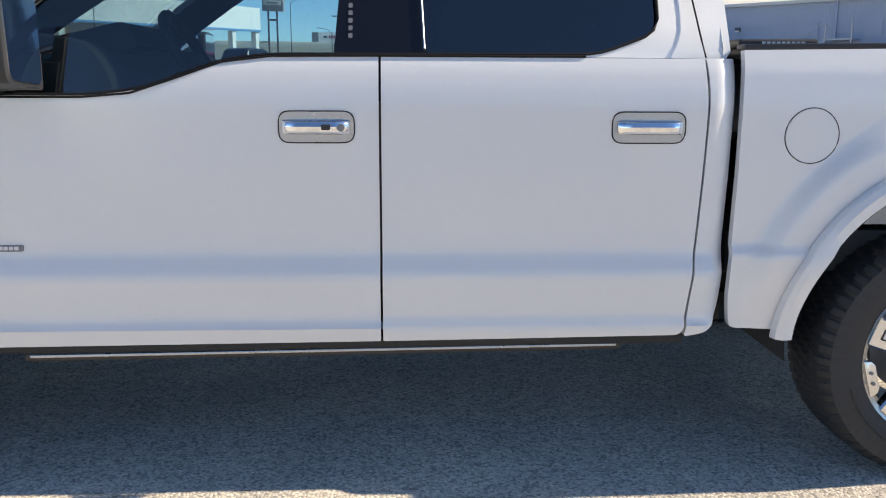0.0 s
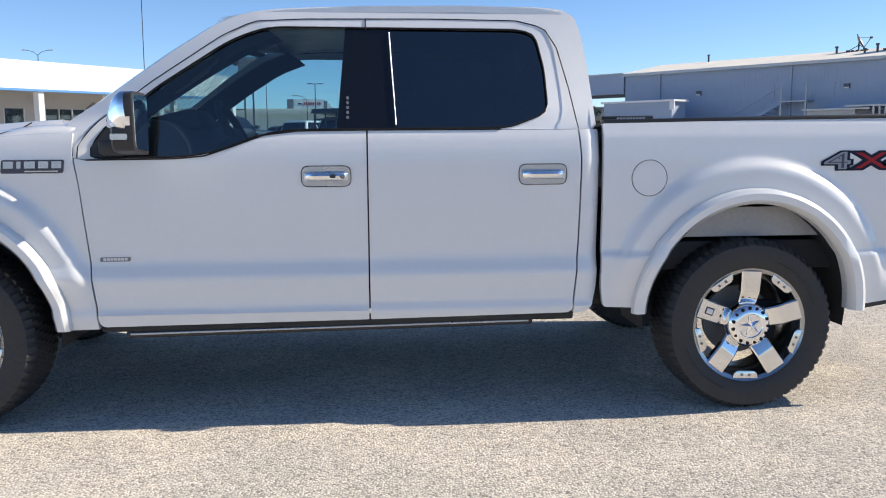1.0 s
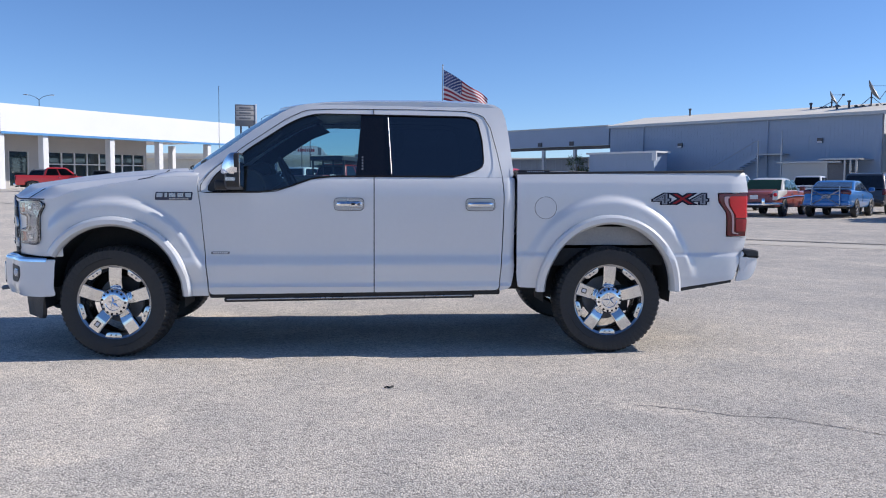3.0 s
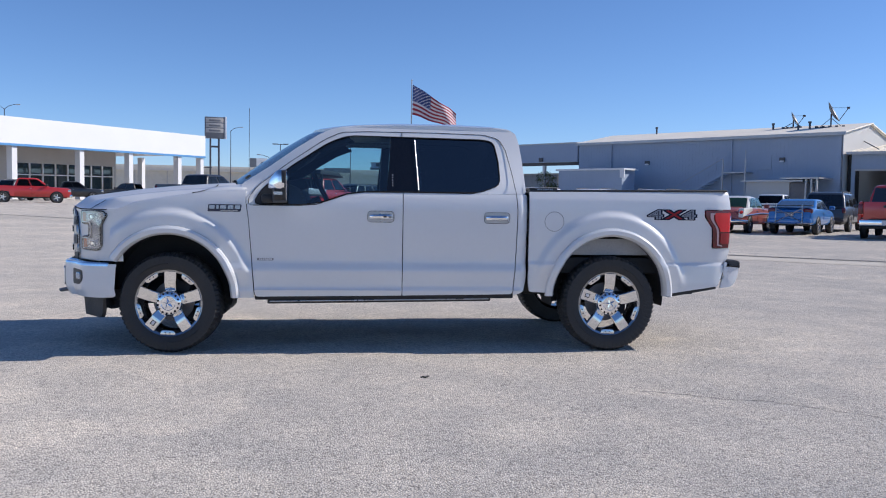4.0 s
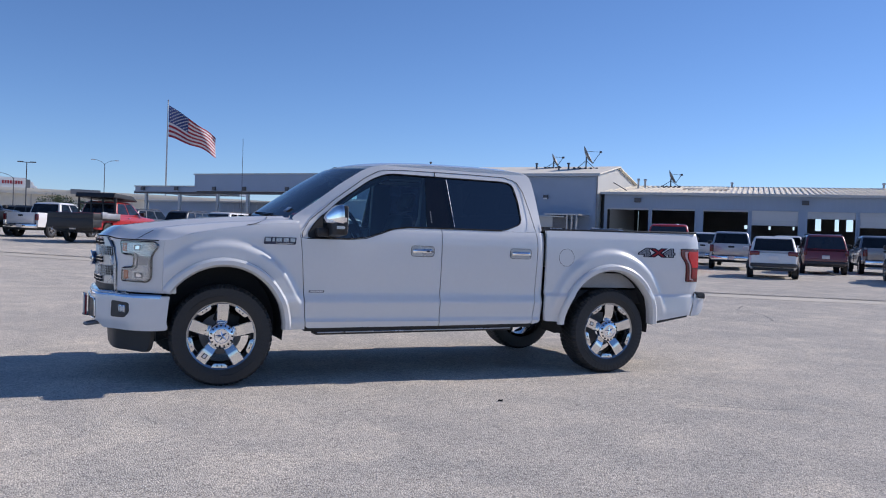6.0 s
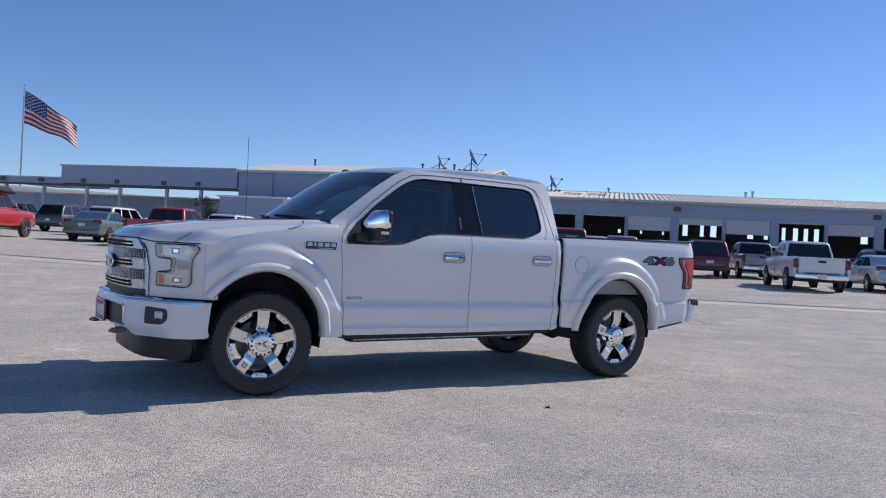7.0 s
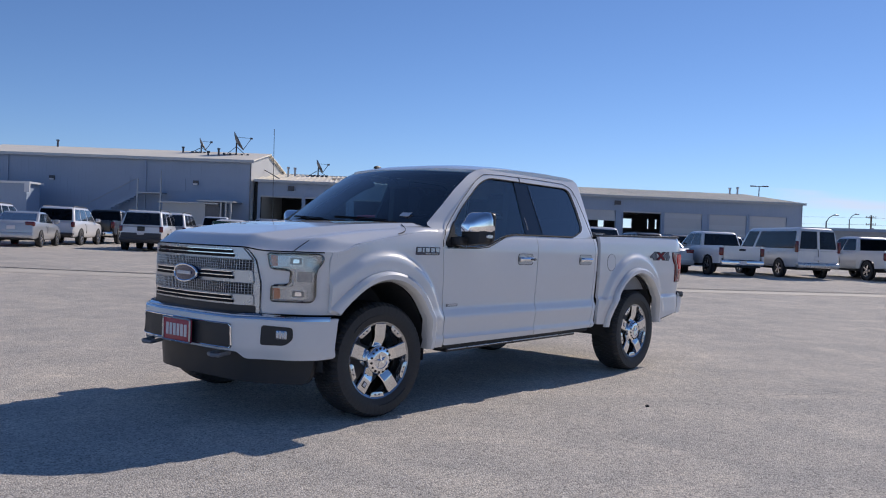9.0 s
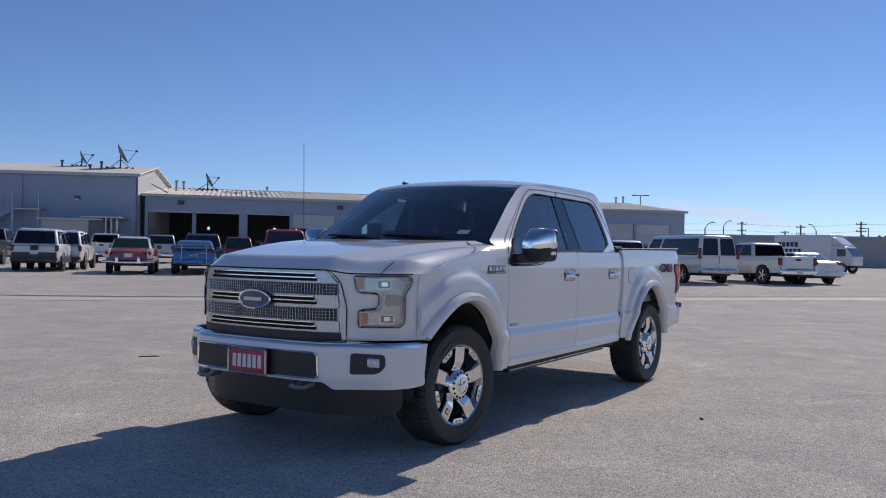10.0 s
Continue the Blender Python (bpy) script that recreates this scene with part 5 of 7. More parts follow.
for v0, v1 in ((-0.25, 6.1), (12.45, 6.1)):
    r = S1.poly([(-0.25, v0, H1 - 0.03), (24.0, v0, H1 - 0.03), (24.0, v1, R1 + 0.05), (-0.25, v1, R1 + 0.05)])
    bmesh.ops.solidify(r, geom=r.faces[:], thickness=0.12)
    rf = part("roof", r, M["roof"], ware)
part("roof_seam", slope_ribs(S1, -0.2, 23.9, (-0.25, H1 + 0.02), (6.1, R1 + 0.1), 0.6, 0.03, 0.02), M["roof"], rf)
part("gutter", S1.box(-0.25, 24.0, -0.38, -0.24, H1 - 0.18, H1 + 0.02), M["steel"], ware)
for u in (4.32, 16.29):
    wl_ = part("wall_lamp", S1.box(u, u + 0.42, -0.16, -0.02, 4.57, 4.93), M["pole"], ware)
    part("lamp_glass", S1.box(u + 0.03, u + 0.39, -0.20, -0.15, 4.57, 4.69), M["frame"], wl_)
for u in (20.2, 8.7):
    part("downpipe", S1.box(u - 0.05, u + 0.05, -0.14, -0.02, 0.0, H1 - 0.1), M["metal_wall"], ware)
for u in (10.0, 5.4):
    part("wall_vent", S1.box(u, u + 1.3, -0.06, -0.02, 4.0, 5.1), M["metal_wall"], ware)
for u, v, h in ((18.8, 5.5, 0.95), (7.1, 4.2, 0.8), (4.4, 2.6, 0.6), (3.6, 2.9, 0.9)):
    part("roof_vent", moved(lathe([(0.0, h), (0.16, h), (0.16, h - 0.15), (0.10, h - 0.15), (0.10, -0.3)], 12, "z"), Matrix.Translation(S1(u, v, H1 + (R1 - H1) * v / 6.1))), M["pole"], ware)
stair = thing("metal_stair", "galvanised outside stair with a landing on the warehouse wall", "stairs")
part("landing", S1.box(6.9, 9.0, -1.3, -0.05, 3.70, 3.80), M["steel"], stair)
for u in (7.0, 8.9):
    part("post", S1.box(u - 0.05, u + 0.05, -1.3, -1.2, -0.3, 4.9), M["steel"], stair)
part("handrail", join(S1.box(6.9, 9.0, -1.3, -1.26, 4.80, 4.86), S1.box(6.9, 9.0, -1.3, -1.26, 4.3, 4.35)), M["metal_wall"], stair)
for k in range(22):
    part("tread", S1.box(9.0 + 0.30 * k, 9.3 + 0.30 * k, -1.25, -0.15, 3.56 - 0.165 * k, 3.61 - 0.165 * k), M["metal_wall"], stair)
for v in (-1.3, -0.12):
    st = S1.poly([(9.0, v, 3.80), (15.6, v, 0.17), (15.6, v, -0.1), (9.0, v, 3.50)])
    bmesh.ops.solidify(st, geom=st.faces[:], thickness=0.05)
    part("stringer", st, M["metal_wall"], stair)
part("rail", tube([S1(9.0, -1.3, 4.83), S1(15.6, -1.3, 1.2)], 0.03, 6), M["steel"], stair)
part("mast", tube([S1(7.0, -1.25, 3.4), S1(7.0, -1.25, 5.55)], 0.04, 6), M["steel"], stair)
shed = thing("lean_to_shed", "pale lean-to shed with a flat porch roof beside the warehouse", "shed")
part("wall", S1.box(3.0, 6.4, -2.4, -0.1, -0.3, 2.95), M["pale_wall"], shed)
part("porch_roof", join(S1.box(1.9, 6.7, -2.7, -0.05, 2.95, 3.08), S1.box(0.6, 3.5, -3.0, -0.1, 3.14, 3.26)), M["steel"], shed)
part("door", S1.box(1.9, 3.0, -2.3, -0.2, -0.3, 2.9), M["dim"], shed)
for u in (0.8, 1.2, 1.6):
    part("porch_post", S1.box(u - 0.06, u + 0.06, -2.9, -2.8, -0.3, 3.14), M["pale_wall"], shed)
box_ = thing("storage_container", "grey storage container with a white top edge", "container")
part("body", S1.box(16.0, 22.5, -5.0, -3.0, -0.2, 3.95), M["metal_wall"], box_)
for k in range(18):
    part("rib", S1.box(16.2 + 0.35 * k, 16.26 + 0.35 * k, -5.006, -4.99, -0.1, 3.9), M["metal_wall"], box_)
part("top_edge", join(S1.box(15.7, 22.7, -5.2, -2.9, 3.95, 4.10), S1.box(15.7, 16.1, -5.2, -5.05, 3.3, 3.95)), M["fascia"], box_)

# canopy in line with the warehouse
can = thing("canopy", "long grey flat-roofed canopy on steel columns", "canopy")
part("fascia", join(S1.box(24.05, 44.6, 0.1, 0.4, 5.05, 6.78), S1.box(24.05, 44.6, 0.4, 9.0, 6.5, 6.7)), M["metal_wall"], can)
part("coping", S1.box(24.05, 44.7, 0.0, 0.45, 6.78, 6.90), M["pale_wall"], can)
part("beam", S1.box(24.05, 54, 0.5, 0.8, 4.75, 5.05), M["pole"], can)
for u in (28.3, 32.2, 37.7, 41.8, 47.2, 52.2):
    part("column", S1.box(u - 0.14, u + 0.14, 0.5, 0.78, -0.3, 4.76), M["steel"], can)
    part("flood_lamp", S1.box(u - 0.22, u + 0.22, -0.05, 0.15, 5.1, 5.5), M["pole"], can)
part("low_roof", S1.box(44.6, 53.6, 0.3, 9.0, 4.95, 5.55), M["metal_wall"], can)
part("roof_edge", S1.box(44.6, 53.7, 0.2, 0.3, 5.50, 5.62), M["pale_wall"], can)
shed2 = thing("storage_shed", "beige metal shed behind the canopy", "shed")
part("wall", S1.box(26.0, 35.0, 12.0, 16.0, -0.3, 4.25), M["pale_wall"], shed2)
for k in range(20):
    part("rib", S1.box(35.3 + 0.9 * k, 35.4 + 0.9 * k, 12.26, 12.31, -0.2, 4.3), M["metal_wall"], shed2)
part("wall_dark", S1.box(35.0, 64.0, 12.3, 16.0, -0.3, 4.35), M["metal_wall"], shed2)
part("roof", S1.box(25.8, 64.3, 11.7, 16.3, 4.35, 4.50), M["pale_wall"], shed2)
part("door", S1.box(37.6, 40.4, 12.2, 12.32, -0.3, 2.9), M["blue_band"], shed2)

# service building with its row of bays
S2 = Site((45.92, 64.05), (87.07, 24.65), 0.10, 0.0, 1.2)
H2, R2, V2 = 5.20, 6.45, 11.0
serv = thing("service_building", "long grey metal service building with a row of vehicle bays", "building")
BAYS = [(0.25 + 7.74 * (k // 2) + 3.68 * (k % 2)) for k in range(12)]
BW, BH = 3.40, 3.95
pieces, u = [], 0.0
for b in BAYS:
    pieces.append(S2.box(u, b, 0, 0.25, -0.4, BH))
    u = b + BW
pieces.append(S2.box(u, S2.len, 0, 0.25, -0.4, BH))
pieces.append(S2.box(0, S2.len, 0, 0.25, BH, H2))
wall = part("wall", join(*pieces), M["metal_wall"], serv)
part("wall_rib", ribs(S2, 0.0, S2.len, 0.0, BH + 0.15, H2, 0.45, 0.03, 0.008), M["metal_wall"], wall)
e = S2.poly([(S2.len, 0.0, -0.4), (S2.len, V2 * 2, -0.4), (S2.len, V2 * 2, H2), (S2.len, V2, R2), (S2.len, 0.0, H2)])
bmesh.ops.solidify(e, geom=e.faces[:], thickness=0.15)
part("end_wall", e, M["metal_wall"], serv)
bk, u = [S2.box(0, S2.len, 2 * V2, 2 * V2 + 0.2, 4.28, H2), S2.box(0, S2.len, 2 * V2, 2 * V2 + 0.2, -0.4, 2.95)], 0.0
for b, w, top in ((4.0, 0.4, 3.3), (10.85, 0.5, 3.35), (13.2, 0.35, 3.3), (15.5, 0.3, 3.3), (17.6, 0.9, 4.28), (19.4, 0.65, 4.28), (20.45, 1.05, 4.28), (24.2, 1.0, 3.65), (25.85, 0.7, 3.7),
                  (27.6, 0.65, 4.28), (28.7, 0.85, 4.28), (29.75, 0.75, 4.28), (30.75, 0.85, 4.28), (35.25, 1.2, 3.8), (38.0, 2.0, 4.0), (41.0, 0.3, 4.0), (41.9, 0.4, 4.0)):
    w *= 0.6
    bk.append(S2.box(u, b, 2 * V2, 2 * V2 + 0.2, 2.95, 4.28))
    if top < 4.2:
        bk.append(S2.box(b, b + w, 2 * V2, 2 * V2 + 0.2, top, 4.28))
    u = b + w
bk.append(S2.box(u, S2.len, 2 * V2, 2 * V2 + 0.2, 2.95, 4.28))
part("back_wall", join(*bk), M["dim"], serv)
# near-black so the first bay looks unlit: its shade is put into the colour
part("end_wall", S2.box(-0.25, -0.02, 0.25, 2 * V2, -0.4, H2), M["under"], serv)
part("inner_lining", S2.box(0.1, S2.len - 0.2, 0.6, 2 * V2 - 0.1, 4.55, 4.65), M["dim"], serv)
for v0, v1 in ((-0.35, V2), (2 * V2 + 0.3, V2)):
    r = S2.poly([(-0.3, v0, H2 + 0.02), (S2.len + 0.1, v0, H2 + 0.02), (S2.len + 0.1, v1, R2 + 0.05), (-0.3, v1, R2 + 0.05)])
    bmesh.ops.solidify(r, geom=r.faces[:], thickness=0.1)
    rf = part("roof", r, M["roof"], serv)
part("roof_seam", slope_ribs(S2, -0.2, S2.len + 0.05, (-0.35, H2 + 0.06), (V2, R2 + 0.1), 0.42, 0.045, 0.05), M["roof"], rf)
part("gutter", S2.box(-0.3, S2.len + 0.1, -0.48, -0.34, H2 - 0.14, H2 + 0.06), M["steel"], serv)
for k, b in enumerate(BAYS):
    drop = {3: 1.15, 4: 0.55, 5: 1.15, 7: 0.9, 9: BH + 0.3, 10: BH + 0.3, 11: BH + 0.3}.get(k, 0.12)
    dr = part("bay_door", S2.box(b, b + BW, 0.08, 0.16, BH - drop, BH), M["shutter"], serv, "grey roller door" if drop > 2 else "")
    if drop > 0.4:
        n = int(drop / 0.42)
        for i in range(n):
            part("door_panel", S2.box(b + 0.05, b + BW - 0.05, 0.05, 0.09, BH - drop + 0.03 + 0.42 * i, BH - drop + 0.41 + 0.42 * i), M["shutter"], dr)
    part("bay_frame", join(S2.box(b - 0.12, b, -0.05, 0.02, -0.3, BH + 0.12), S2.box(b + BW, b + BW + 0.12, -0.05, 0.02, -0.3, BH + 0.12), S2.box(b, b + BW, -0.05, 0.02, BH, BH + 0.12)), M["metal_wall"], serv)
    if k < 9:
        part("bay_lamp", S2.box(b + 0.6, b + 1.5, 4.0, 4.15, 4.05, 4.12), M["tube_light"], serv, "lit fluorescent tube")
for u in (2.5, 15.3, 30.4):
    part("wall_lamp", S2.box(u, u + 0.5, -0.25, -0.02, 4.45, 4.80), M["pole"], serv)
for u, v, h in ((1.9, 6.5, 0.55), (2.5, 6.5, 0.5), (9.8, V2 - 0.3, 0.6), (22.3, V2, 0.7), (22.9, V2, 0.8), (45.2, V2 - 1, 0.8), (46.0, V2 - 1, 0.9)):
    part("roof_pipe", moved(lathe([(0.0, h), (0.17, h), (0.17, h - 0.2), (0.11, h - 0.2), (0.11, -1.2)], 12, "z"), Matrix.Translation(S2(u, v, R2))), M["steel"], serv)
for u in (6.0, 8.2):
    part("skylight", S2.poly([(u, 5.0, 5.92), (u + 1.6, 5.0, 5.92), (u + 1.4, 6.5, 6.09), (u - 0.2, 6.5, 6.09)]), M["dim"], serv)
part("diagonal_pipe", tube([S2(-0.4, 4.5, 6.6), S2(1.6, 2.0, 5.5)], 0.05, 6), M["pole"], serv)
part("diagonal_pipe", tube([S2(-0.4, 4.5, 6.9), S2(-0.4, 4.5, 5.5)], 0.05, 6), M["pole"], serv)


def dish(at, size, yaw):
    d = thing("satellite_dish", "grey satellite dish on a roof stand", "satellite dish", "roof dishes", at=pose(*at, 0, 0, yaw))
    bowl = [(size * 1.08 * r, size * 0.30 * r * r) for r in (0.02, 0.2, 0.4, 0.6, 0.8, 1.0)]
    prof = bowl + [(r, h - 0.03) for r, h in bowl[::-1]]
    tilt = Matrix.Translation((0, 0, size * 1.45)) @ Matrix.Rotation(radians(62), 4, "Y")
    part("bowl", moved(lathe(prof, 28, "z"), tilt), M["dish"], d)
    tip = tilt @ Vector((size * 0.30, 0, size * 1.55))
    rim_lo, rim_hi = tilt @ Vector((size * 0.98, 0, size * 0.29)), tilt @ Vector((-size * 0.55, 0, size * 0.12))
    part("feed_arm", join(tube([rim_lo, tip], 0.035, 6), tube([rim_hi, tip], 0.02, 6)), M["pole"], d)
    part("feed_horn", moved(block(-0.13, 0.13, -0.1, 0.1, -0.1, 0.1, 0.03), Matrix.Translation(tip)), M["pole"], d)
    part("mast", tube([(0, 0, -0.3), (0, 0, size * 1.40)], 0.07, 8), M["pole"], d)
    part("ballast_frame", join(*[block(-size * 1.3, size * 1.3, y - 0.06, y + 0.06, -0.08, 0.04, 0.02) for y in (-0.9, 0, 0.9)], *[block(x - 0.12, x + 0.12, -1.1, 1.1, 0.02, 0.16, 0.02) for x in np.linspace(-size * 1.2, size * 1.2, 5)], tube([(-1.0, 0, 0.1), (0, 0, size)], 0.035, 6), tube([(1.0, 0, 0.1), (0, 0, size)], 0.035, 6)), M["pole"], d)
    return d


dish(S1(2.52, 4.5, H1 + 0.77), 1.00, -37)
dish(S1(5.9, 5.4, H1 + 0.92), 0.68, -37)
dish(S2(4.4, 10.0, R2 - 0.1), 0.76, -37)

# showroom with its white canopy
S3 = Site((-30.5, 84.7), (-16.1, 109.5), 0.92, 0.012, 1.25)
show = thing("showroom", "white-fronted showroom with columns and a blue band under the canopy", "building")
part("fascia", S3.box(-7.0, 20.5, 0, 0.4, 4.5, 6.62), M["fascia"], show)
part("fascia_joint", join(*[S3.box(-7.0, 20.5, -0.006, 0.0, z, z + 0.02) for z in (5.1, 5.6, 6.1)]), M["fascia"], show)
part("blue_band", S3.box(-7.0, 20.5, -0.04, 0.42, 4.32, 4.5), M["blue_band"], show)
part("canopy_roof", S3.box(-7.0, 20.5, 0.4, 14, 4.6, 6.3), M["fascia"], show)
# the end turned from the sun: its shade is painted in as darker grey
part("canopy_side", S3.box(-7.4, -7.0, 0, 14, 4.4, 6.62), M["stucco"], show)
for u in (-6.85, -2.85, 4.05, 9.95, 16.7, 20.15):
    part("column", S3.box(u - 0.25, u + 0.25, 0.15, 0.75, -0.6, 4.32), M["column"], show)
for u in (13.2, 20.15):
    part("column", S3.box(u - 0.25, u + 0.25, 8.0, 8.6, -0.6, 4.4), M["column"], show)
part("wall", join(S3.box(-7.0, 12.5, 4.5, 4.8, 3.15, 4.6), S3.box(-7, 12.5, 3.6, 4.8, -0.6, 0.3), S3.box(-7.4, -2.9, 4.5, 4.8, 0.3, 3.15), S3.box(-1.0, 1.0, 4.5, 4.8, 0.3, 3.15), S3.box(12.2, 12.5, 4.5, 4.8, 0.3, 3.15), S3.box(12.3, 12.5, 4.8, 14, -0.6, 4.6)), M["stucco"], show)
for u0, u1, rails in ((-2.9, -1.0, ()), (1.0, 12.2, (2.1,))):
    win = part("window", S3.box(u0, u1, 4.62, 4.68, 0.3, 3.15), M["shop_glass"], show, "dark shop window")
    n = round((u1 - u0) / 1.4)
    part("mullion", join(*[S3.box(u0 + (u1 - u0) * k / n - 0.05, u0 + (u1 - u0) * k / n + 0.05, 4.5, 4.64, 0.3, 3.15) for k in range(n + 1)], *[S3.box(u0, u1, 4.5, 4.64, z, z + 0.1) for z in rails]), M["frame"], win)

# pylon sign
sg = thing("pylon_sign", "dark pylon sign with pale lettering bars on two posts", "sign", at=pose(-22.6, 151.0, 1.19, 0, 0, 10) @ Matrix.Scale(1.35, 4))
part("panel", block(-1.30, 1.30, -0.2, 0.2, 8.2, 11.1, 0.05), M["sign"], sg)
part("side_board", block(1.30, 1.55, -0.25, 0.25, 8.2, 11.15, 0.02), M["fascia"], sg)
for k in range(3):
    row = part("face", block(-1.15, 1.15, -0.23, -0.19, 8.98 + 0.68 * k, 9.56 + 0.68 * k, 0.02), M["stucco"], sg)
    part("bar", block(-0.75, 0.75, -0.25, -0.22, 9.16 + 0.68 * k, 9.38 + 0.68 * k, 0.02), M["sign"], row)
for x in (-0.55, 0.55):
    part("post", block(x - 0.12, x + 0.12, -0.12, 0.12, -0.3, 8.2, 0.02), M["pole"], sg)
part("brace", block(-0.55, 0.55, -0.06, 0.06, 7.0, 7.25, 0.01), M["pole"], sg)

# elevated highway
S4 = Site((-150, 235), (80, 268), 1.2, 0.0)
hw = thing("overpass", "pale concrete elevated highway behind the yard", "overpass")
part("deck", join(S4.box(0, S4.len, 0, 9, 8.2, 9.1), S4.box(0, S4.len, -0.2, 0.2, 9.1, 9.8)), M["span"], hw)
part("wall", S4.box(0, S4.len, 1.2, 8, -1, 8.2), M["span_wall"], hw)
for u in np.arange(2, S4.len, 9.0):
    part("panel_joint", S4.box(u, u + 0.25, 1.05, 1.2, -1, 8.2), M["stucco"], hw)
tr = thing("semi_trailer_truck", "white semi trailer with plain red bars on the highway", "truck")
trailer = part("trailer", S4.box(126.9, 135.9, 3.2, 5.8, 9.8, 12.7), M["fascia"], tr)
part("rear_doors", S4.box(125.0, 126.9, 3.2, 5.8, 9.7, 12.7), M["sign"], tr)
part("logo_mark", S4.box(128.3, 129.3, 3.12, 3.2, 11.1, 11.6), M["navy"], trailer)
for k in range(8):
    part("logo_bar", S4.box(129.9 + 0.66 * k, 130.36 + 0.66 * k, 3.12, 3.2, 10.9, 11.8), M["flag_red"], trailer)
part("fairing", S4.box(136.0, 137.0, 3.3, 5.7, 9.7, 12.3), M["sign"], tr)
part("cab", moved(prism(rounded([(0.0, 0.0), (1.8, 0.0), (1.75, 0.9, 0.15), (1.0, 1.1, 0.1), (0.7, 2.1, 0.2), (0.0, 2.2)], 0.05), -1.1, 1.1, 0.05), Matrix.Translation(S4(137.0, 4.5, 9.6)) @ Matrix.Rotation(math.atan2(S4.d.y, S4.d.x), 4, "Z")), M["fascia"], tr)
part("wheels", join(*[moved(lathe([(0.0, -1.3), (0.5, -1.3), (0.5, 1.3), (0.0, 1.3)], 14, "y"), Matrix.Translation(S4(u, 4.5, 9.55))) for u in (126.0, 127.2, 134.2, 137.9)]), M["rubber"], tr)

board = thing("highway_board", "dark flat board along the highway parapet", "sign")
part("panel", S4.box(147.0, 155.0, -0.60, -0.35, 8.8, 10.2), M["sign"], board)
for u in (148.0, 154.0):
    part("bracket", S4.box(u - 0.1, u + 0.1, -0.35, 0.0, 8.9, 9.6), M["pole"], board)


def lamp_post(x, y, h, heads, curved=False, yaw=0):
    p = thing("street_lamp", "dark metal street lamp post", "street lamp", "lamp posts", at=pose(x, y, ground_z(x, y), 0, 0, yaw))
    part("pole", lathe([(0.0, h), (0.07, h), (0.11, -0.2), (0.0, -0.2)], 10, "z"), M["pole"], p)
    for s in heads:
        if curved:
            part("arm", tube([(0, 0, h - 0.1), (s * 0.7, 0, h + 0.45), (s * 1.6, 0, h + 0.75), (s * 2.4, 0, h + 0.8)], 0.05, 6), M["pole"], p)
            part("lamp_head", block(s * 2.4 - 0.4, s * 2.4 + 0.4, -0.15, 0.15, h + 0.74, h + 0.9, 0.05), M["steel"], p)
        else:
            part("arm", block(min(0, s * 0.6), max(0, s * 0.6), -0.04, 0.04, h - 0.12, h - 0.02, 0.01), M["pole"], p)
            part("lamp_head", block(s * 0.9 - 0.45, s * 0.9 + 0.45, -0.2, 0.2, h - 0.1, h + 0.06, 0.03), M["pole"], p)
    return p


lamp_post(-10.2, 141.5, 9.75, (-1, 1))
lamp_post(-13.2, 161.4, 8.0, (-1,), True)
lamp_post(-24.5, 190.4, 15.6, (1,), True)
lamp_post(2.6, 190, 13.4, (-1, 1), True)
lamp_post(-20, 120, 4.8, (1,))
lamp_post(-61.8, 159.3, 16.2, (-1, 1), True)
lamp_post(100, 26, 4.6, (1,), True, -10)
lamp_post(128, 31, 5.9, (1,), True, -10)
lamp_post(118, 16, 4.8, (-1,), True, -10)
lamp_post(140, 12, 5.9, (-1,), False, -80)
lamp_post(132, -2, 6.0, (-1,), False, -80)
lamp_post(125.2, 43.5, 10.7, (-1, 1), False, -60)


def power_pole(x, y, h):
    p = thing("power_pole", "weathered wooden power pole with cross arms", "utility pole", "power poles", at=pose(x, y, ground_z(x, y), 0, 0, -70))
    part("pole", lathe([(0.0, h), (0.13, h), (0.18, -0.3), (0.0, -0.3)], 10, "z"), M["wood"], p)
    for z in (h - 0.5, h - 1.7):
        part("cross_arm", block(-0.8, 0.8, -0.06, 0.06, z, z + 0.13, 0.01), M["wood"], p)
        for x2 in (-0.7, -0.3, 0.3, 0.7):
            part("insulator", lathe([(0.0, z + 0.36), (0.06, z + 0.34), (0.06, z + 0.16), (0.0, z + 0.16)], 8, "z", False, (x2, 0, 0)), M["pole"], p)
    part("transformer", lathe([(0.0, h - 2.2), (0.25, h - 2.2), (0.25, h - 3.1), (0.0, h - 3.1)], 12, "z", False, (0.3, 0, 0)), M["steel"], p)


for x, y, h in ((150, 33.5, 7.4), (155, 24.5, 7.0), (150, 14.2, 7.3), (175, 31, 6.6), (190, 12, 7.0)):
    power_pole(x, y, h)
wires = []
for dz in (0, 1.2):
    pts = [(118, 84, 6.8 - dz), (135, 58, 6.0 - dz), (150, 33.5, 6.5 - dz), (152, 24, 6.0 - dz), (150, 14.2, 6.4 - dz), (148, -6, 5.8 - dz), (144, -34, 6.4 - dz)]
    wires.append(tube([(x, y, z + 1.0) for x, y, z in pts], 0.014, 4))
part("wire", join(*wires), M["pole"], thing("power_lines", "thin black overhead power lines", "cable"))

# long low building far right, and rough growth beyond it
S5 = Site((96, 34), (132, -46), 1.0)
far = thing("distant_building", "long low grey building at the edge of the yard", "building")
part("wall", S5.box(0, S5.len, 0, 12, -0.5, 2.9), M["stucco"], far)
part("roof", S5.box(-0.4, S5.len + 0.4, -0.4, 12.4, 2.9, 3.25), M["metal_wall"], far)


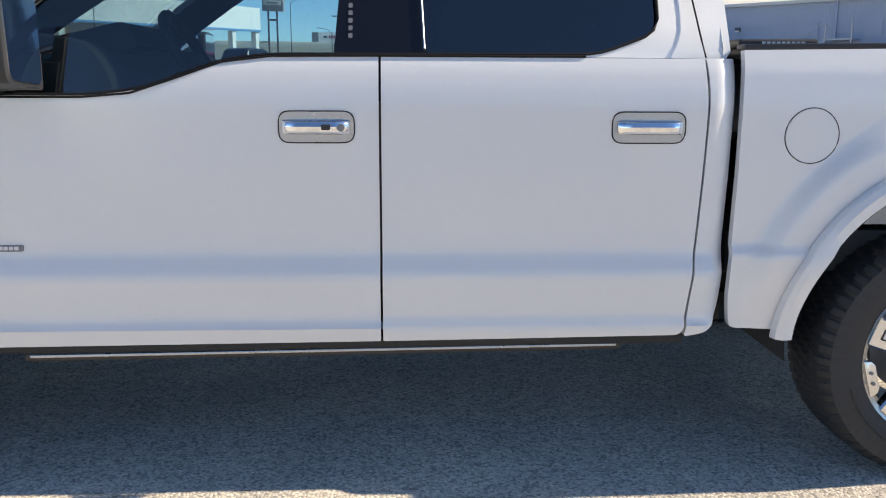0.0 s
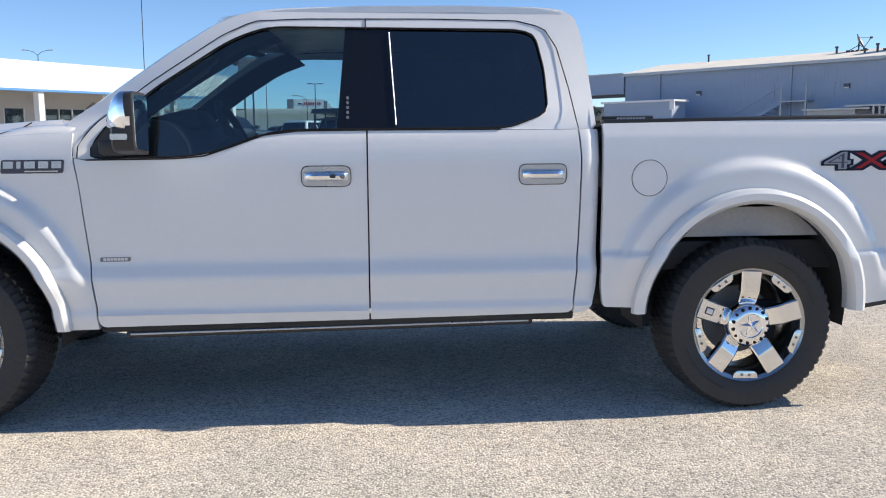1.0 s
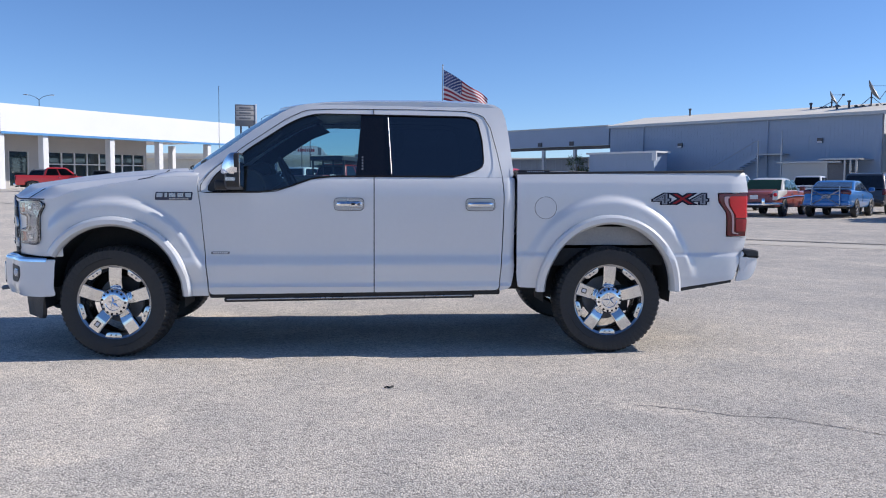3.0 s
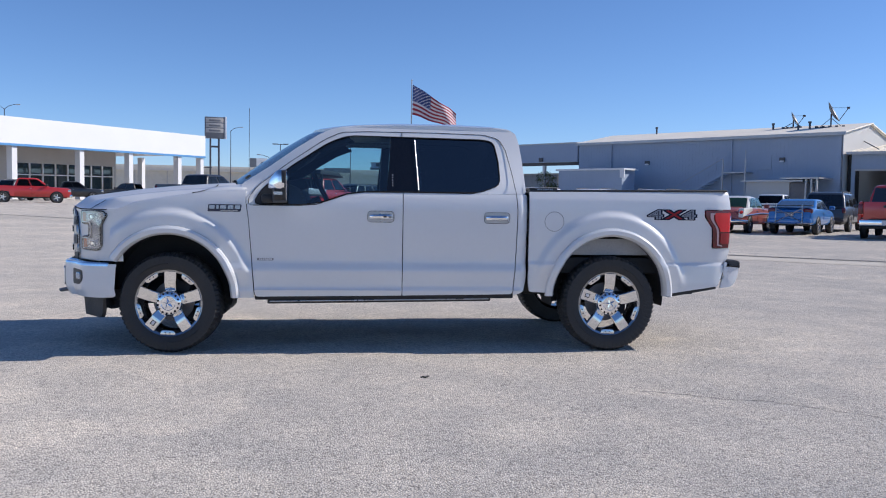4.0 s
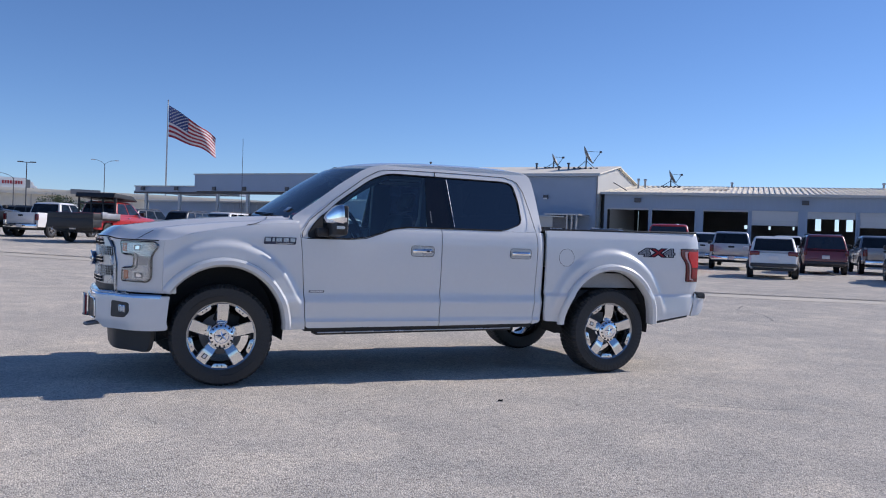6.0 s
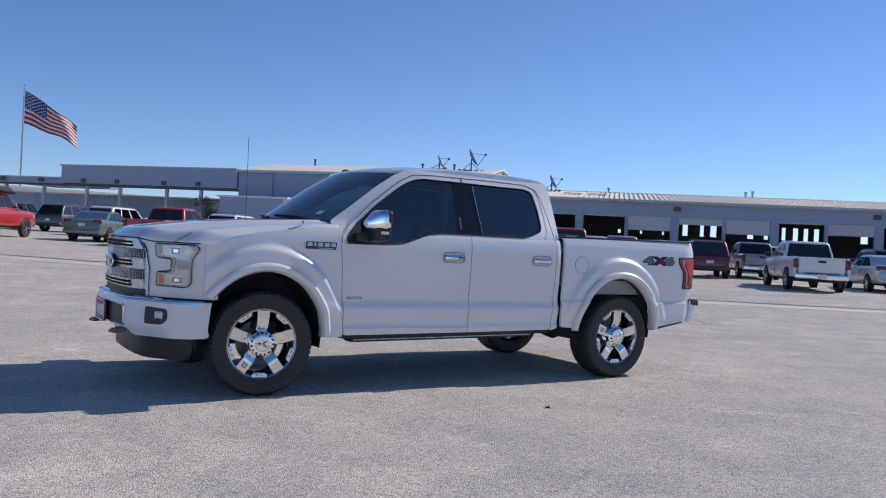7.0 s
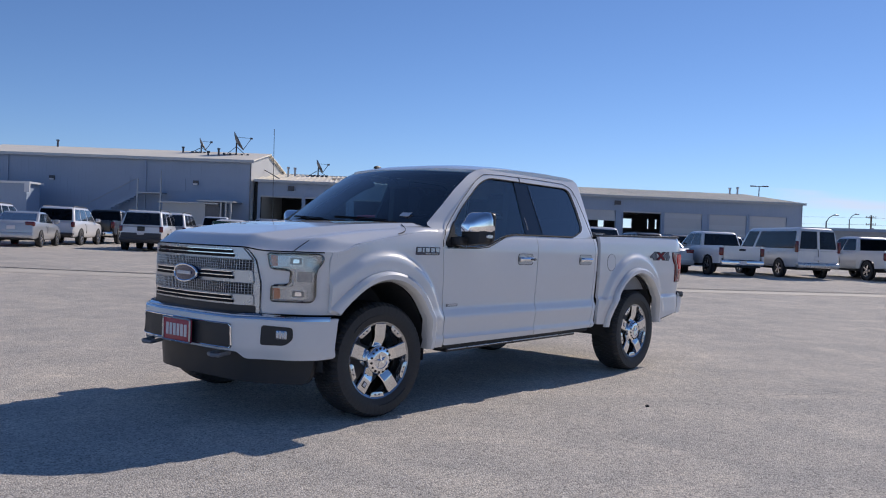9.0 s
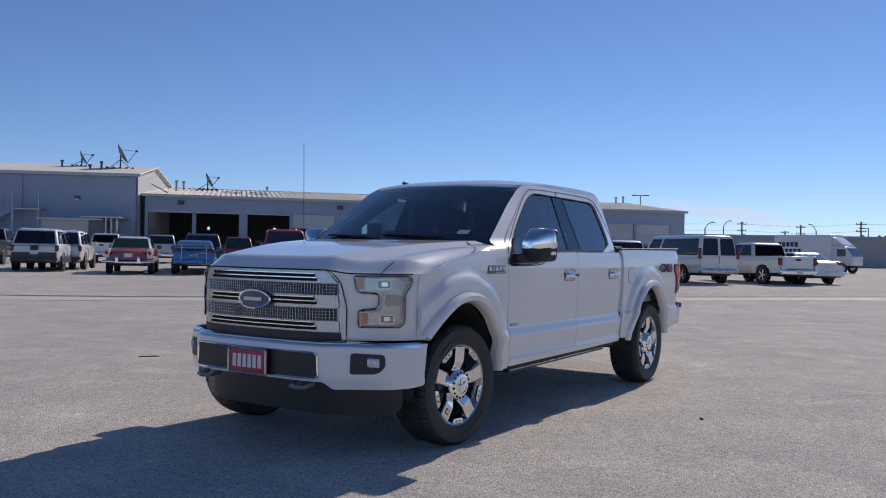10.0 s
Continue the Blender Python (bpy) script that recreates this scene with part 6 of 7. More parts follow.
def leaf_clump(rng, c, r, n):
    """Many small crossed leaf faces scattered in a rough ball."""
    vs, fs = [], []
    for _ in range(n):
        d = Vector((rng.gauss(0, 1), rng.gauss(0, 1), rng.gauss(0, 0.8)))
        p = Vector(c) + d.normalized() * r * (rng.random() ** 0.45)
        a = Vector((rng.gauss(0, 1), rng.gauss(0, 1), rng.gauss(0, 1))).normalized()
        b = a.cross(Vector((rng.random(), rng.random(), rng.random()))).normalized()
        k = r * rng.uniform(0.10, 0.22)
        i = len(vs)
        vs += [p - a * k, p + b * k * 0.55, p + a * k, p - b * k * 0.55]
        fs.append((i, i + 1, i + 2, i + 3))
    return vs, fs


def tree(x, y, h, spread, seed):
    rng = random.Random(seed)
    t = thing("tree", "dark green bushy tree at the edge of the yard", "tree", at=pose(x, y, ground_z(x, y)))
    part("trunk", join(lathe([(0.06, h * 0.7), (0.10, h * 0.4), (0.16, 0.1), (0.22, -0.2)], 8, "z"), *[tube([(0, 0, h * 0.35), (spread * 0.5 * math.cos(a), spread * 0.5 * math.sin(a), h * 0.75)], 0.04, 5) for a in (0.3, 1.7, 3.1, 4.6)]), M["bark"], t)
    vs, fs = [], []
    for _ in range(26):
        a, r = rng.uniform(0, 6.28), spread * rng.random() ** 0.6
        c = (r * math.cos(a), r * math.sin(a), h * rng.uniform(0.45, 0.95) - 0.25 * r)
        v2, f2 = leaf_clump(rng, c, spread * rng.uniform(0.22, 0.42), 60)
        o = len(vs)
        vs += v2
        fs += [tuple(i + o for i in f) for f in f2]
    me = bpy.data.meshes.new("crown")
    me.from_pydata([tuple(v) for v in vs], [], fs)
    me.materials.append(M["leaf"])
    cr = new("crown", me)
    cr.parent = t


tree(-5.6, 130, 5.0, 2.3, 3)
tree(-3.4, 132, 4.2, 1.8, 4)
tree(23.0, 85.0, 4.4, 1.3, 5)
tree(126, 52, 4.6, 3.2, 7)
tree(140, 44, 5.0, 3.0, 8)
tree(146, 10, 4.6, 3.4, 9)
tree(150, -6, 4.4, 3.0, 10)

# flag on its pole
fx, fy = 35.6, 410.2
fg = thing("flag_pole", "tall steel pole with a waving striped flag", "flag", at=pose(fx, fy, ground_z(fx, fy)) @ Matrix.Scale(4.38, 4))
part("pole", lathe([(0.0, 13.5), (0.06, 13.5), (0.10, 0.0), (0.0, -0.2)], 10, "z"), M["steel"], fg)
part("finial", lathe([(0.0, 13.75), (0.10, 13.63), (0.0, 13.5)], 10, "z"), M["steel"], fg)
FLY, HOIST = 5.3, 3.35


def cloth(u, v):
    """u along the fly, v down the hoist, both 0 to 1."""
    x = 0.1 + FLY * u * (0.98 - 0.04 * u)
    z = 13.15 - HOIST * v * (1 - 0.42 * u) - 3.2 * u ** 1.08 + 0.20 * math.sin(u * 9 + v * 2.0) * u
    y = 0.32 * math.sin(u * 8.5 - v * 2.6) * (0.25 + u) - 0.2 * u
    return Vector((x, y, z))


def cloth_piece(name, u0, u1, v0, v1, mat, lift=0.0):
    rows = []
    for j in range(5):
        v = v0 + (v1 - v0) * j / 4
        rows.append([cloth(u0 + (u1 - u0) * i / 26, v) + Vector((0, -lift, 0)) for i in range(27)])
    return part(name, loft(rows, closed=False), mat, fg)


for k in range(13):
    cloth_piece("stripe", 0.40 if k < 7 else 0.0, 1.0, k / 13, (k + 1) / 13, M["flag_red"] if k % 2 == 0 else M["flag_white"])
cloth_piece("canton", 0.0, 0.40, 0.0, 7 / 13, M["flag_blue"])
for i in range(9):
    for j in range(6 if i % 2 == 0 else 5):
        c = cloth(0.03 + 0.068 * j + (0.034 if i % 2 else 0), (i + 0.75) * 7 / 13 / 9.6)
        part("star", lathe([(0.0, -0.03), (0.075, -0.03), (0.075, 0.03), (0.0, 0.03)], 5, "y", False, c), M["flag_white"], fg)

# ---- parked vehicles ----
M["auto_glass"] = surf("tinted_car_glass", (0.024, 0.029, 0.038), 0.06, 0, 0.1, 2, 30, coat=1.0)
M["bumper_grey"] = surf("dark_bumper", (0.045, 0.045, 0.05), 0.5, 0, 0.15)
M["cream"] = surf("cream_white_paint", (0.70, 0.68, 0.62), 0.35, 0, 0.05, coat=0.8)
M["green_glass"] = surf("green_tinted_glass", (0.06, 0.13, 0.08), 0.06, 0, 0.1, 2, 30, coat=1.0)
PAINTS = {}


def car_paint(name, col, metal=0.0):
    if name not in PAINTS:
        PAINTS[name] = surf(name + "_car_paint", col, 0.34, metal, 0.04, 1.0, 20, coat=0.9)
    return PAINTS[name]


WHEELS = {}


def car_wheel(parent, x, y, r, side):
    """One wheel: tyre with an alloy face, sharing its meshes with others of that size."""
    if r not in WHEELS:
        ty = lathe([(r * 0.62, 0.10), (r * 0.92, 0.115), (r, 0.085), (r, -0.085), (r * 0.92, -0.115), (r * 0.62, -0.10)], 28)
        rims = [lathe([(r * 0.63, -0.10), (r * 0.60, -0.095), (r * 0.56, -0.03), (r * 0.2, -0.02), (0.0, -0.02)], 24)]
        for k in range(5):
            rims.append(moved(prism([(0.03, -0.05), (r * 0.60, -0.035), (r * 0.60, 0.035), (0.03, 0.05)], -0.095, -0.06), Matrix.Rotation(radians(72 * k), 4, "Y")))
        rims.append(lathe([(0.0, -0.11), (0.06, -0.105), (0.08, -0.06)], 12))
        meshes = []
        for nm, b, mt in (("wheel", join(*rims), M["alloy"]), ("tyre", ty, M["rubber"])):
            o = finish(nm, b, mt)
            meshes.append(o.data)
            bpy.data.objects.remove(o)
        WHEELS[r] = meshes
    a, b = WHEELS[r]
    w = new("wheel", a)
    w.parent = parent
    w.matrix_basis = pose(x, y, r, 0, 0, 0 if side < 0 else 180)
    t = new("tyre", b)
    t.parent = w
    return w


KINDS = {  # length, half width, height, belt, wheel radius, axles, lower outline (x, z bottom, z top), cabin base and top (rear, front), bed start
    "pickup": (5.85, 0.99, 1.86, 1.22, 0.40, (1.90, -1.78), [(2.92, 0.55, 0.85), (2.88, 0.42, 1.08), (2.5, 0.40, 1.14), (1.3, 0.42, 1.20), (-1.0, 0.45, 1.22)], (-1.02, 1.42), (-0.80, 0.62), -1.02),
    "suv": (4.95, 0.97, 1.80, 1.12, 0.375, (1.50, -1.42), [(2.46, 0.50, 0.75), (2.42, 0.36, 0.98), (2.0, 0.34, 1.05), (1.1, 0.36, 1.12), (-2.2, 0.38, 1.14), (-2.42, 0.45, 1.08), (-2.48, 0.50, 0.80)], (-2.40, 1.25), (-2.02, 0.55), None),
    "sedan": (4.80, 0.91, 1.46, 0.98, 0.33, (1.42, -1.36), [(2.38, 0.42, 0.60), (2.34, 0.28, 0.76), (1.9, 0.26, 0.88), (0.95, 0.28, 0.99), (-1.4, 0.30, 1.04), (-2.15, 0.32, 1.08), (-2.36, 0.36, 1.03), (-2.42, 0.45, 0.72)], (-1.72, 1.10), (-0.95, 0.30), None),
    "van": (5.95, 1.0, 2.12, 1.18, 0.385, (1.85, -1.65), [(2.95, 0.55, 0.80), (2.9, 0.42, 1.02), (2.5, 0.40, 1.12), (2.0, 0.42, 1.20), (-2.8, 0.45, 1.20), (-2.98, 0.50, 1.15)], (-2.96, 2.15), (-2.86, 1.50), None),
    "hatch": (4.15, 0.89, 1.60, 1.02, 0.33, (1.28, -1.28), [(2.06, 0.45, 0.70), (2.0, 0.30, 0.88), (1.6, 0.28, 0.98), (0.9, 0.30, 1.04), (-1.7, 0.32, 1.06), (-2.0, 0.38, 1.0), (-2.08, 0.48, 0.76)], (-1.98, 1.30), (-1.42, 0.35), None),
    "classic": (5.05, 0.91, 1.58, 1.05, 0.355, (1.55, -1.45), [(2.50, 0.48, 0.72), (2.42, 0.34, 0.92), (2.0, 0.32, 1.02), (1.0, 0.34, 1.06), (-1.2, 0.36, 1.08), (-1.9, 0.38, 1.06), (-2.3, 0.40, 0.98), (-2.48, 0.44, 0.86), (-2.54, 0.48, 0.62)], (-1.55, 1.00), (-0.95, 0.42), None),
}


def vehicle(name, kind, paint, label, category, lamps="deep", roof=None, lift=0.0, glass_mat="auto_glass"):
    L, W, H, belt, r, axles, low, base, top, bed = KINDS[kind]
    g = lambda s: M[s]
    car = thing(name, label, category)
    z = lambda v: v + lift
    low = list(low)
    # lower body
    loops = []
    fine = resample([(x, b, t) for x, b, t in low], 22, closed=False)
    for x, b, t in fine:
        w = W * (1 - 0.10 * (abs(x) / (L / 2)) ** 6)
        half = [(0.90 * w, z(b)), (0.985 * w, z(b) + 0.10), (1.0 * w, z(b + (t - b) * 0.55)), (0.985 * w, z(t) - 0.10), (0.955 * w, z(t) - 0.03), (0.88 * w, z(t))]
        loops.append([(x, -y, zz) for y, zz in half] + [(x, y, zz) for y, zz in half[::-1]])
    body = part("body", loft(loops, True, True), paint, car)
    if bed is not None:
        b0, b1 = bed + 0.02, -L / 2 + 0.02
        part("bed_floor", block(b1 + 0.06, b0, -W * 0.9, W * 0.9, z(0.62), z(0.72), 0.0), g("bumper_grey"), car)
        for s in (-1, 1):
            part("bed_side", panel(rounded([(b1, z(0.52), 0.05), (axles[1] - 0.52, z(0.50), 0.02), (axles[1] - 0.42, z(0.84), 0.10), (axles[1] + 0.42, z(0.84), 0.10), (axles[1] + 0.52, z(0.48), 0.02), (b0, z(0.46), 0.02), (b0, z(1.24), 0.02), (b1, z(1.26), 0.04)]), lambda x, zz, s=s: Vector((x, s * W * (0.985 + 0.012 * math.sin((zz - lift) * 2.6) - 0.03 * max(0.0, zz - lift - 1.12) / 0.1), zz)), 0.15, (0, -s * 0.10, 0)), paint, car)
        tg = part("tailgate", block(b1 - 0.03, b1 + 0.04, -W * 0.80, W * 0.80, z(0.66), z(1.25), 0.02), paint, car)
        part("tailgate_handle", block(b1 - 0.05, b1 - 0.02, -0.14, 0.14, z(1.05), z(1.14), 0.02), g("black"), tg)
    # cabin
    cl = []
    for f, inset in ((0.0, 0.0), (0.45, 0.02), (0.72, 0.07), (0.90, 0.16), (1.0, 0.36)) if kind == "classic" else ((0.0, 0.0), (0.45, 0.0), (0.80, 0.010), (0.92, 0.045), (0.98, 0.11), (1.0, 0.22)):
        zz = z(belt - 0.02 + (H - belt + 0.02) * f)
        xr, xf = base[0] + (top[0] - base[0]) * min(1, f / 0.95) + inset, base[1] + (top[1] - base[1]) * min(1, f / 0.95) - inset
        hw = W * (0.93 - 0.15 * f) - inset * 0.6
        cl.append([(x, y, zz) for x, y in rounded([(xr, -hw), (xf, -hw), (xf, hw), (xr, hw)], 0.10 + inset, 3)])
    cab = part("cabin", loft(cl, True, True), roof or paint, car)
    edge = lambda f: (base[0] + (top[0] - base[0]) * f / 0.95, base[1] + (top[1] - base[1]) * f / 0.95, W * (0.93 - 0.15 * f), z(belt - 0.02 + (H - belt + 0.02) * f))
    lo, hi = edge(0.08), edge(0.84)
    splits = {"pickup": (0, 0.50, 1), "suv": (0, 0.30, 0.64, 1), "sedan": (0, 0.50, 1), "van": (0, 0.74, 1), "hatch": (0, 0.16, 0.55, 1), "classic": (0, 0.50, 1)}[kind]
    for s in (-1, 1):
        for a, b in zip(splits, splits[1:]):
            pts = []
            for (xr, xf, hw, zz), e0, e1 in ((lo, 0, 1), (hi, 1, 0)):
                q = [xr + 0.12 + (xf - xr - 0.26) * k for k in (a + 0.02, b - 0.02)]
                q = q if e0 == 0 else q[::-1]
                pts += [(x, s * (hw + 0.007), zz) for x in q]
            bm = bmesh.new()
            bm.faces.new([bm.verts.new(p) for p in pts])
            bmesh.ops.solidify(bm, geom=bm.faces[:], thickness=0.006)
            part("side_window", bm, g(glass_mat), car)
        part("door_gap", tube([(base[0] + (base[1] - base[0]) * 0.5, s * W * 1.0, z(0.55)), (base[0] + (base[1] - base[0]) * 0.5, s * W * 1.003, z(0.85)), (base[0] + (base[1] - base[0]) * 0.5, s * W * 0.96, z(belt) - 0.05)], 0.008, 4), g("seal"), car)
        part("wing_mirror", block(base[1] - 0.30, base[1] - 0.12, min(s * W * 0.98, s * (W + 0.20)), max(s * W * 0.98, s * (W + 0.20)), z(belt), z(belt) + 0.18, 0.05), g("black") if kind in ("pickup", "van") else paint, car)
        part("door_handle", block(base[0] + (base[1] - base[0]) * 0.42, base[0] + (base[1] - base[0]) * 0.42 + 0.16, min(s * W * 0.99, s * W * 1.02), max(s * W * 0.99, s * W * 1.02), z(belt) - 0.16, z(belt) - 0.12, 0.01), g("satin"), car)
    for i, (nm, off) in enumerate((("rear_window", -0.012), ("windscreen", 0.012))):
        bm = bmesh.new()
        bm.faces.new([bm.verts.new(p) for p in ((lo[i] + off, -lo[2] + 0.10, lo[3]), (lo[i] + off, lo[2] - 0.10, lo[3]), (hi[i] + off, hi[2] - 0.08, hi[3]), (hi[i] + off, -hi[2] + 0.08, hi[3]))])
        bmesh.ops.solidify(bm, geom=bm.faces[:], thickness=0.01)
        part(nm, bm, g(glass_mat), car)
    # ends
    xb, xf = -L / 2, L / 2
    zt = z(0.98 if kind in ("pickup", "van") else 0.86 if kind in ("suv", "hatch", "sedan") else 0.74)
    for s in (-1, 1):
        if kind == "pickup":
            part("tail_lamp", block(xb - 0.02, xb + 0.10, min(s * W * 0.82, s * W * 0.995), max(s * W * 0.82, s * W * 0.995), z(0.84), z(1.18), 0.03), g("red") if lamps == "red" else g("deep"), car)
        elif kind == "suv":
            part("tail_lamp", block(xb - 0.02, xb + 0.16, min(s * W * 0.80, s * W * 0.955), max(s * W * 0.80, s * W * 0.955), z(0.84), z(1.10), 0.04), g("deep"), car)
        elif kind == "van":
            part("tail_lamp", block(xb - 0.03, xb + 0.12, min(s * W * 0.88, s * W * 0.99), max(s * W * 0.88, s * W * 0.99), z(1.08), z(1.55), 0.03), g("deep"), car)
        else:
            part("tail_lamp", block(xb - 0.03 + (0.04 if kind == "sedan" else 0.06), xb + 0.22, min(s * W * 0.55, s * W * 0.95), max(s * W * 0.55, s * W * 0.95), zt - 0.02, zt + 0.17, 0.04), g("deep"), car)
        part("headlamp", block(xf - 0.28, xf - 0.02, min(s * W * 0.58, s * W * 0.93), max(s * W * 0.58, s * W * 0.93), z(low[1][2]) - 0.26, z(low[1][2]) - 0.06, 0.04), g("smoke"), car)
        for ax in axles:
            part("wheel_arch", lathe([(0.0, s * (W * 1.004)), (r * 1.16, s * (W * 1.004)), (r * 1.2, s * W * 0.97), (0.0, s * W * 0.97)], 26, "y", False, (ax, 0, r + lift * 0.8)), g("seal"), car)
            car_wheel(car, ax, s * (W - 0.085), r if lift == 0 else round(r + lift * 0.5, 3), s)
    part("rear_bumper", block(xb - 0.12, xb + 0.12, -W * 0.93, W * 0.93, z(0.44 if kind != "sedan" else 0.36), z(0.66 if kind in ("pickup", "van") else 0.58), 0.05), {"pickup": g("chrome") if lift == 0 else g("black"), "van": g("satin")}.get(kind, paint if kind == "sedan" else g("bumper_grey")), car)
    if kind == "pickup":
        part("bumper_step", block(xb - 0.10, xb + 0.06, -W * 0.60, W * 0.60, z(0.645), z(0.675), 0.01), g("black"), car)
        part("rear_valance", block(xb + 0.02, xb + 0.16, -W * 0.86, W * 0.86, z(0.36), z(0.47), 0.02), g("under"), car)
        part("tow_hitch", block(xb - 0.06, xb + 0.2, -0.05, 0.05, z(0.36), z(0.45), 0.01), g("under"), car)
    elif kind in ("sedan", "hatch", "suv"):
        part("rear_valance", block(xb - 0.02, xb + 0.16, -W * 0.80, W * 0.80, z(0.30 if kind != "suv" else 0.36), z(0.40 if kind != "suv" else 0.46), 0.03), g("black"), car)
    part("front_bumper", block(xf - 0.12, xf + 0.08, -W * 0.93, W * 0.93, z(0.40 if kind != "sedan" else 0.30), z(0.64 if kind != "sedan" else 0.52), 0.05), g("bumper_grey") if kind != "pickup" else g("chrome"), car)
    part("grille", block(xf - 0.10, xf + 0.02, -W * 0.55, W * 0.55, z(low[1][2]) - 0.28, z(low[1][2]) - 0.04, 0.02), g("black"), car)
    pz = z(0.50 if kind in ("pickup",) else 0.72)
    if kind == "van":
        pz = z(0.78)
    part("rear_plate", block(xb - 0.135 if kind == "pickup" else xb - 0.045, xb - 0.02, -0.16, 0.16, pz - 0.02, pz + 0.14, 0.01), g("white"), car)
    part("underside", block(-L / 2 + 0.3, L / 2 - 0.3, -W * 0.8, W * 0.8, z(0.26 if kind == "sedan" else 0.34), z(0.55), 0.05), g("under"), car)
    if kind in ("suv", "van"):
        for s in (-1, 1):
            part("roof_rail", tube([(top[0] + 0.15, s * W * 0.70, z(H) - 0.02), (top[0] + 0.4, s * W * 0.70, z(H) + 0.03), (top[1] - 0.4, s * W * 0.70, z(H) + 0.03), (top[1] - 0.1, s * W * 0.70, z(H) - 0.03)], 0.02, 6), g("black"), car) if kind == "suv" else None
    if kind == "van":
        part("door_gap", tube([(xb - 0.035, 0, z(0.7)), (xb - 0.015, 0, z(1.2)), (xb + 0.09, 0, z(2.0))], 0.012, 4), g("seal"), car)
        part("window_bar", moved(block(-0.03, 0.02, -0.05, 0.05, 0.0, 0.78, 0.0), Matrix.Translation((xb + 0.0, 0, z(1.22))) @ Matrix.Rotation(radians(6), 4, "Y")), paint, car)
    return car


MADE = {}


def park(key, x, y, az, *spec, tall=1.0, **kw):
    """Parks a vehicle with its front towards the compass angle az (from +y towards +x)."""
    m = pose(x, y, ground_z(x, y), 0, 0, 90 - az) @ Matrix.Diagonal((1, 1, tall, 1))
    if key in MADE:
        return copy_thing(MADE[key], m)
    car = vehicle(*spec, **kw)
    car.matrix_basis = m
    MADE[key] = car
    return car


WHITE, SILVER = car_paint("white", (0.72, 0.72, 0.72)), car_paint("silver", (0.46, 0.47, 0.49), 0.4)
RED, MAROON = car_paint("red", (0.42, 0.022, 0.018)), car_paint("maroon", (0.16, 0.018, 0.025), 0.2)
BLACK, GREY = car_paint("black", (0.016, 0.017, 0.020)), car_paint("dark_grey", (0.055, 0.060, 0.068), 0.3)
BLUE, SALMON = car_paint("blue", (0.035, 0.17, 0.50)), car_paint("salmon", (0.32, 0.085, 0.062))
TEAL = car_paint("green_grey", (0.15, 0.19, 0.17), 0.3)

wp = ("pickup_truck", "pickup", WHITE, "white crew-cab pickup with a chrome rear bumper, parked in a row", "truck")
rp_ = ("pickup_truck", "pickup", RED, "bright red crew-cab pickup with a chrome bumper, parked in the yard", "truck")
ws_ = ("suv_car", "suv", WHITE, "white sport utility vehicle with dark rear glass", "car")
# row facing the service bays
park("red_pickup", 6.2, 32.7, 40, *rp_)
park("silver_sedan", 9.9, 32.1, 37, "sedan_car", "sedan", SILVER, "silver four-door sedan parked in a row", "car")
park("white_suv", 13.75, 36.25, 42, *ws_)
park("white_suv", 11.4, 39.4, 42)
old = park("old_suv", 15.2, 31.02, 42, "suv_car", "suv", WHITE, "white boxy sport utility vehicle with grey lower cladding", "car")
part("lower_cladding", join(*[block(-2.0, 1.9, s * 0.955 - 0.04, s * 0.955 + 0.04, 0.36, 0.66, 0.03) for s in (-1, 1)], block(-2.52, -2.40, -0.86, 0.86, 0.40, 0.80, 0.04)), M["bumper_grey"], old)
part("plate_recess", block(-2.50, -2.42, -0.16, 0.16, 0.88, 1.08, 0.02), M["black"], old)
park("white_suv", 17.6, 33.0, 42)
classic = park("classic", 17.2, 27.6, 42, "classic_car", "classic", SALMON, "two-tone salmon and white fifties sedan with chrome bumpers", "car", roof=M["cream"], glass_mat="green_glass")
part("chrome_strip", join(*[tube([(-2.4, s * 0.955, 0.74), (0.0, s * 0.97, 0.84), (2.3, s * 0.90, 0.80)], 0.02, 6) for s in (-1, 1)]), M["chrome"], classic)
part("chrome_bumper", join(tube([(-2.30, -1.0, 0.50), (-2.55, -0.96, 0.52), (-2.66, -0.75, 0.52), (-2.68, 0.0, 0.48), (-2.66, 0.75, 0.52), (-2.55, 0.96, 0.52), (-2.30, 1.0, 0.50)], 0.060, 10), *[block(-2.74, -2.60, y - 0.07, y + 0.07, 0.44, 0.74, 0.05) for y in (-0.42, 0.42)]), M["chrome"], classic)
part("trunk_lid", prism(rounded([(-2.565, 0.60, 0.05), (-2.53, 0.86, 0.1), (-2.32, 1.01, 0.1), (-1.62, 1.105, 0.05), (-1.62, 0.9)], 0.05), -0.62, 0.62, 0.02), SALMON, classic)
for s in (-1, 1):
    fin = part("tail_fin", prism(rounded([(-2.58, 0.66), (-1.2, 0.92), (-1.2, 1.09), (-2.50, 1.04, 0.08)], 0.05), s * 0.72, s * 0.93, 0.03), M["cream"], classic)
    part("fin_lamp", moved(lathe([(0.0, -0.05), (0.05, -0.03), (0.07, 0.0), (0.075, 0.05)], 16, "x"), Matrix.Translation((-2.58, s * 0.825, 0.88))), M["red"], fin)
blue = park("blue", 19.45, 26.25, 42, "sports_car", "sedan", BLUE, "bright blue custom coupe with a tubular chrome rear rack", "car", lift=0.12, tall=0.93)
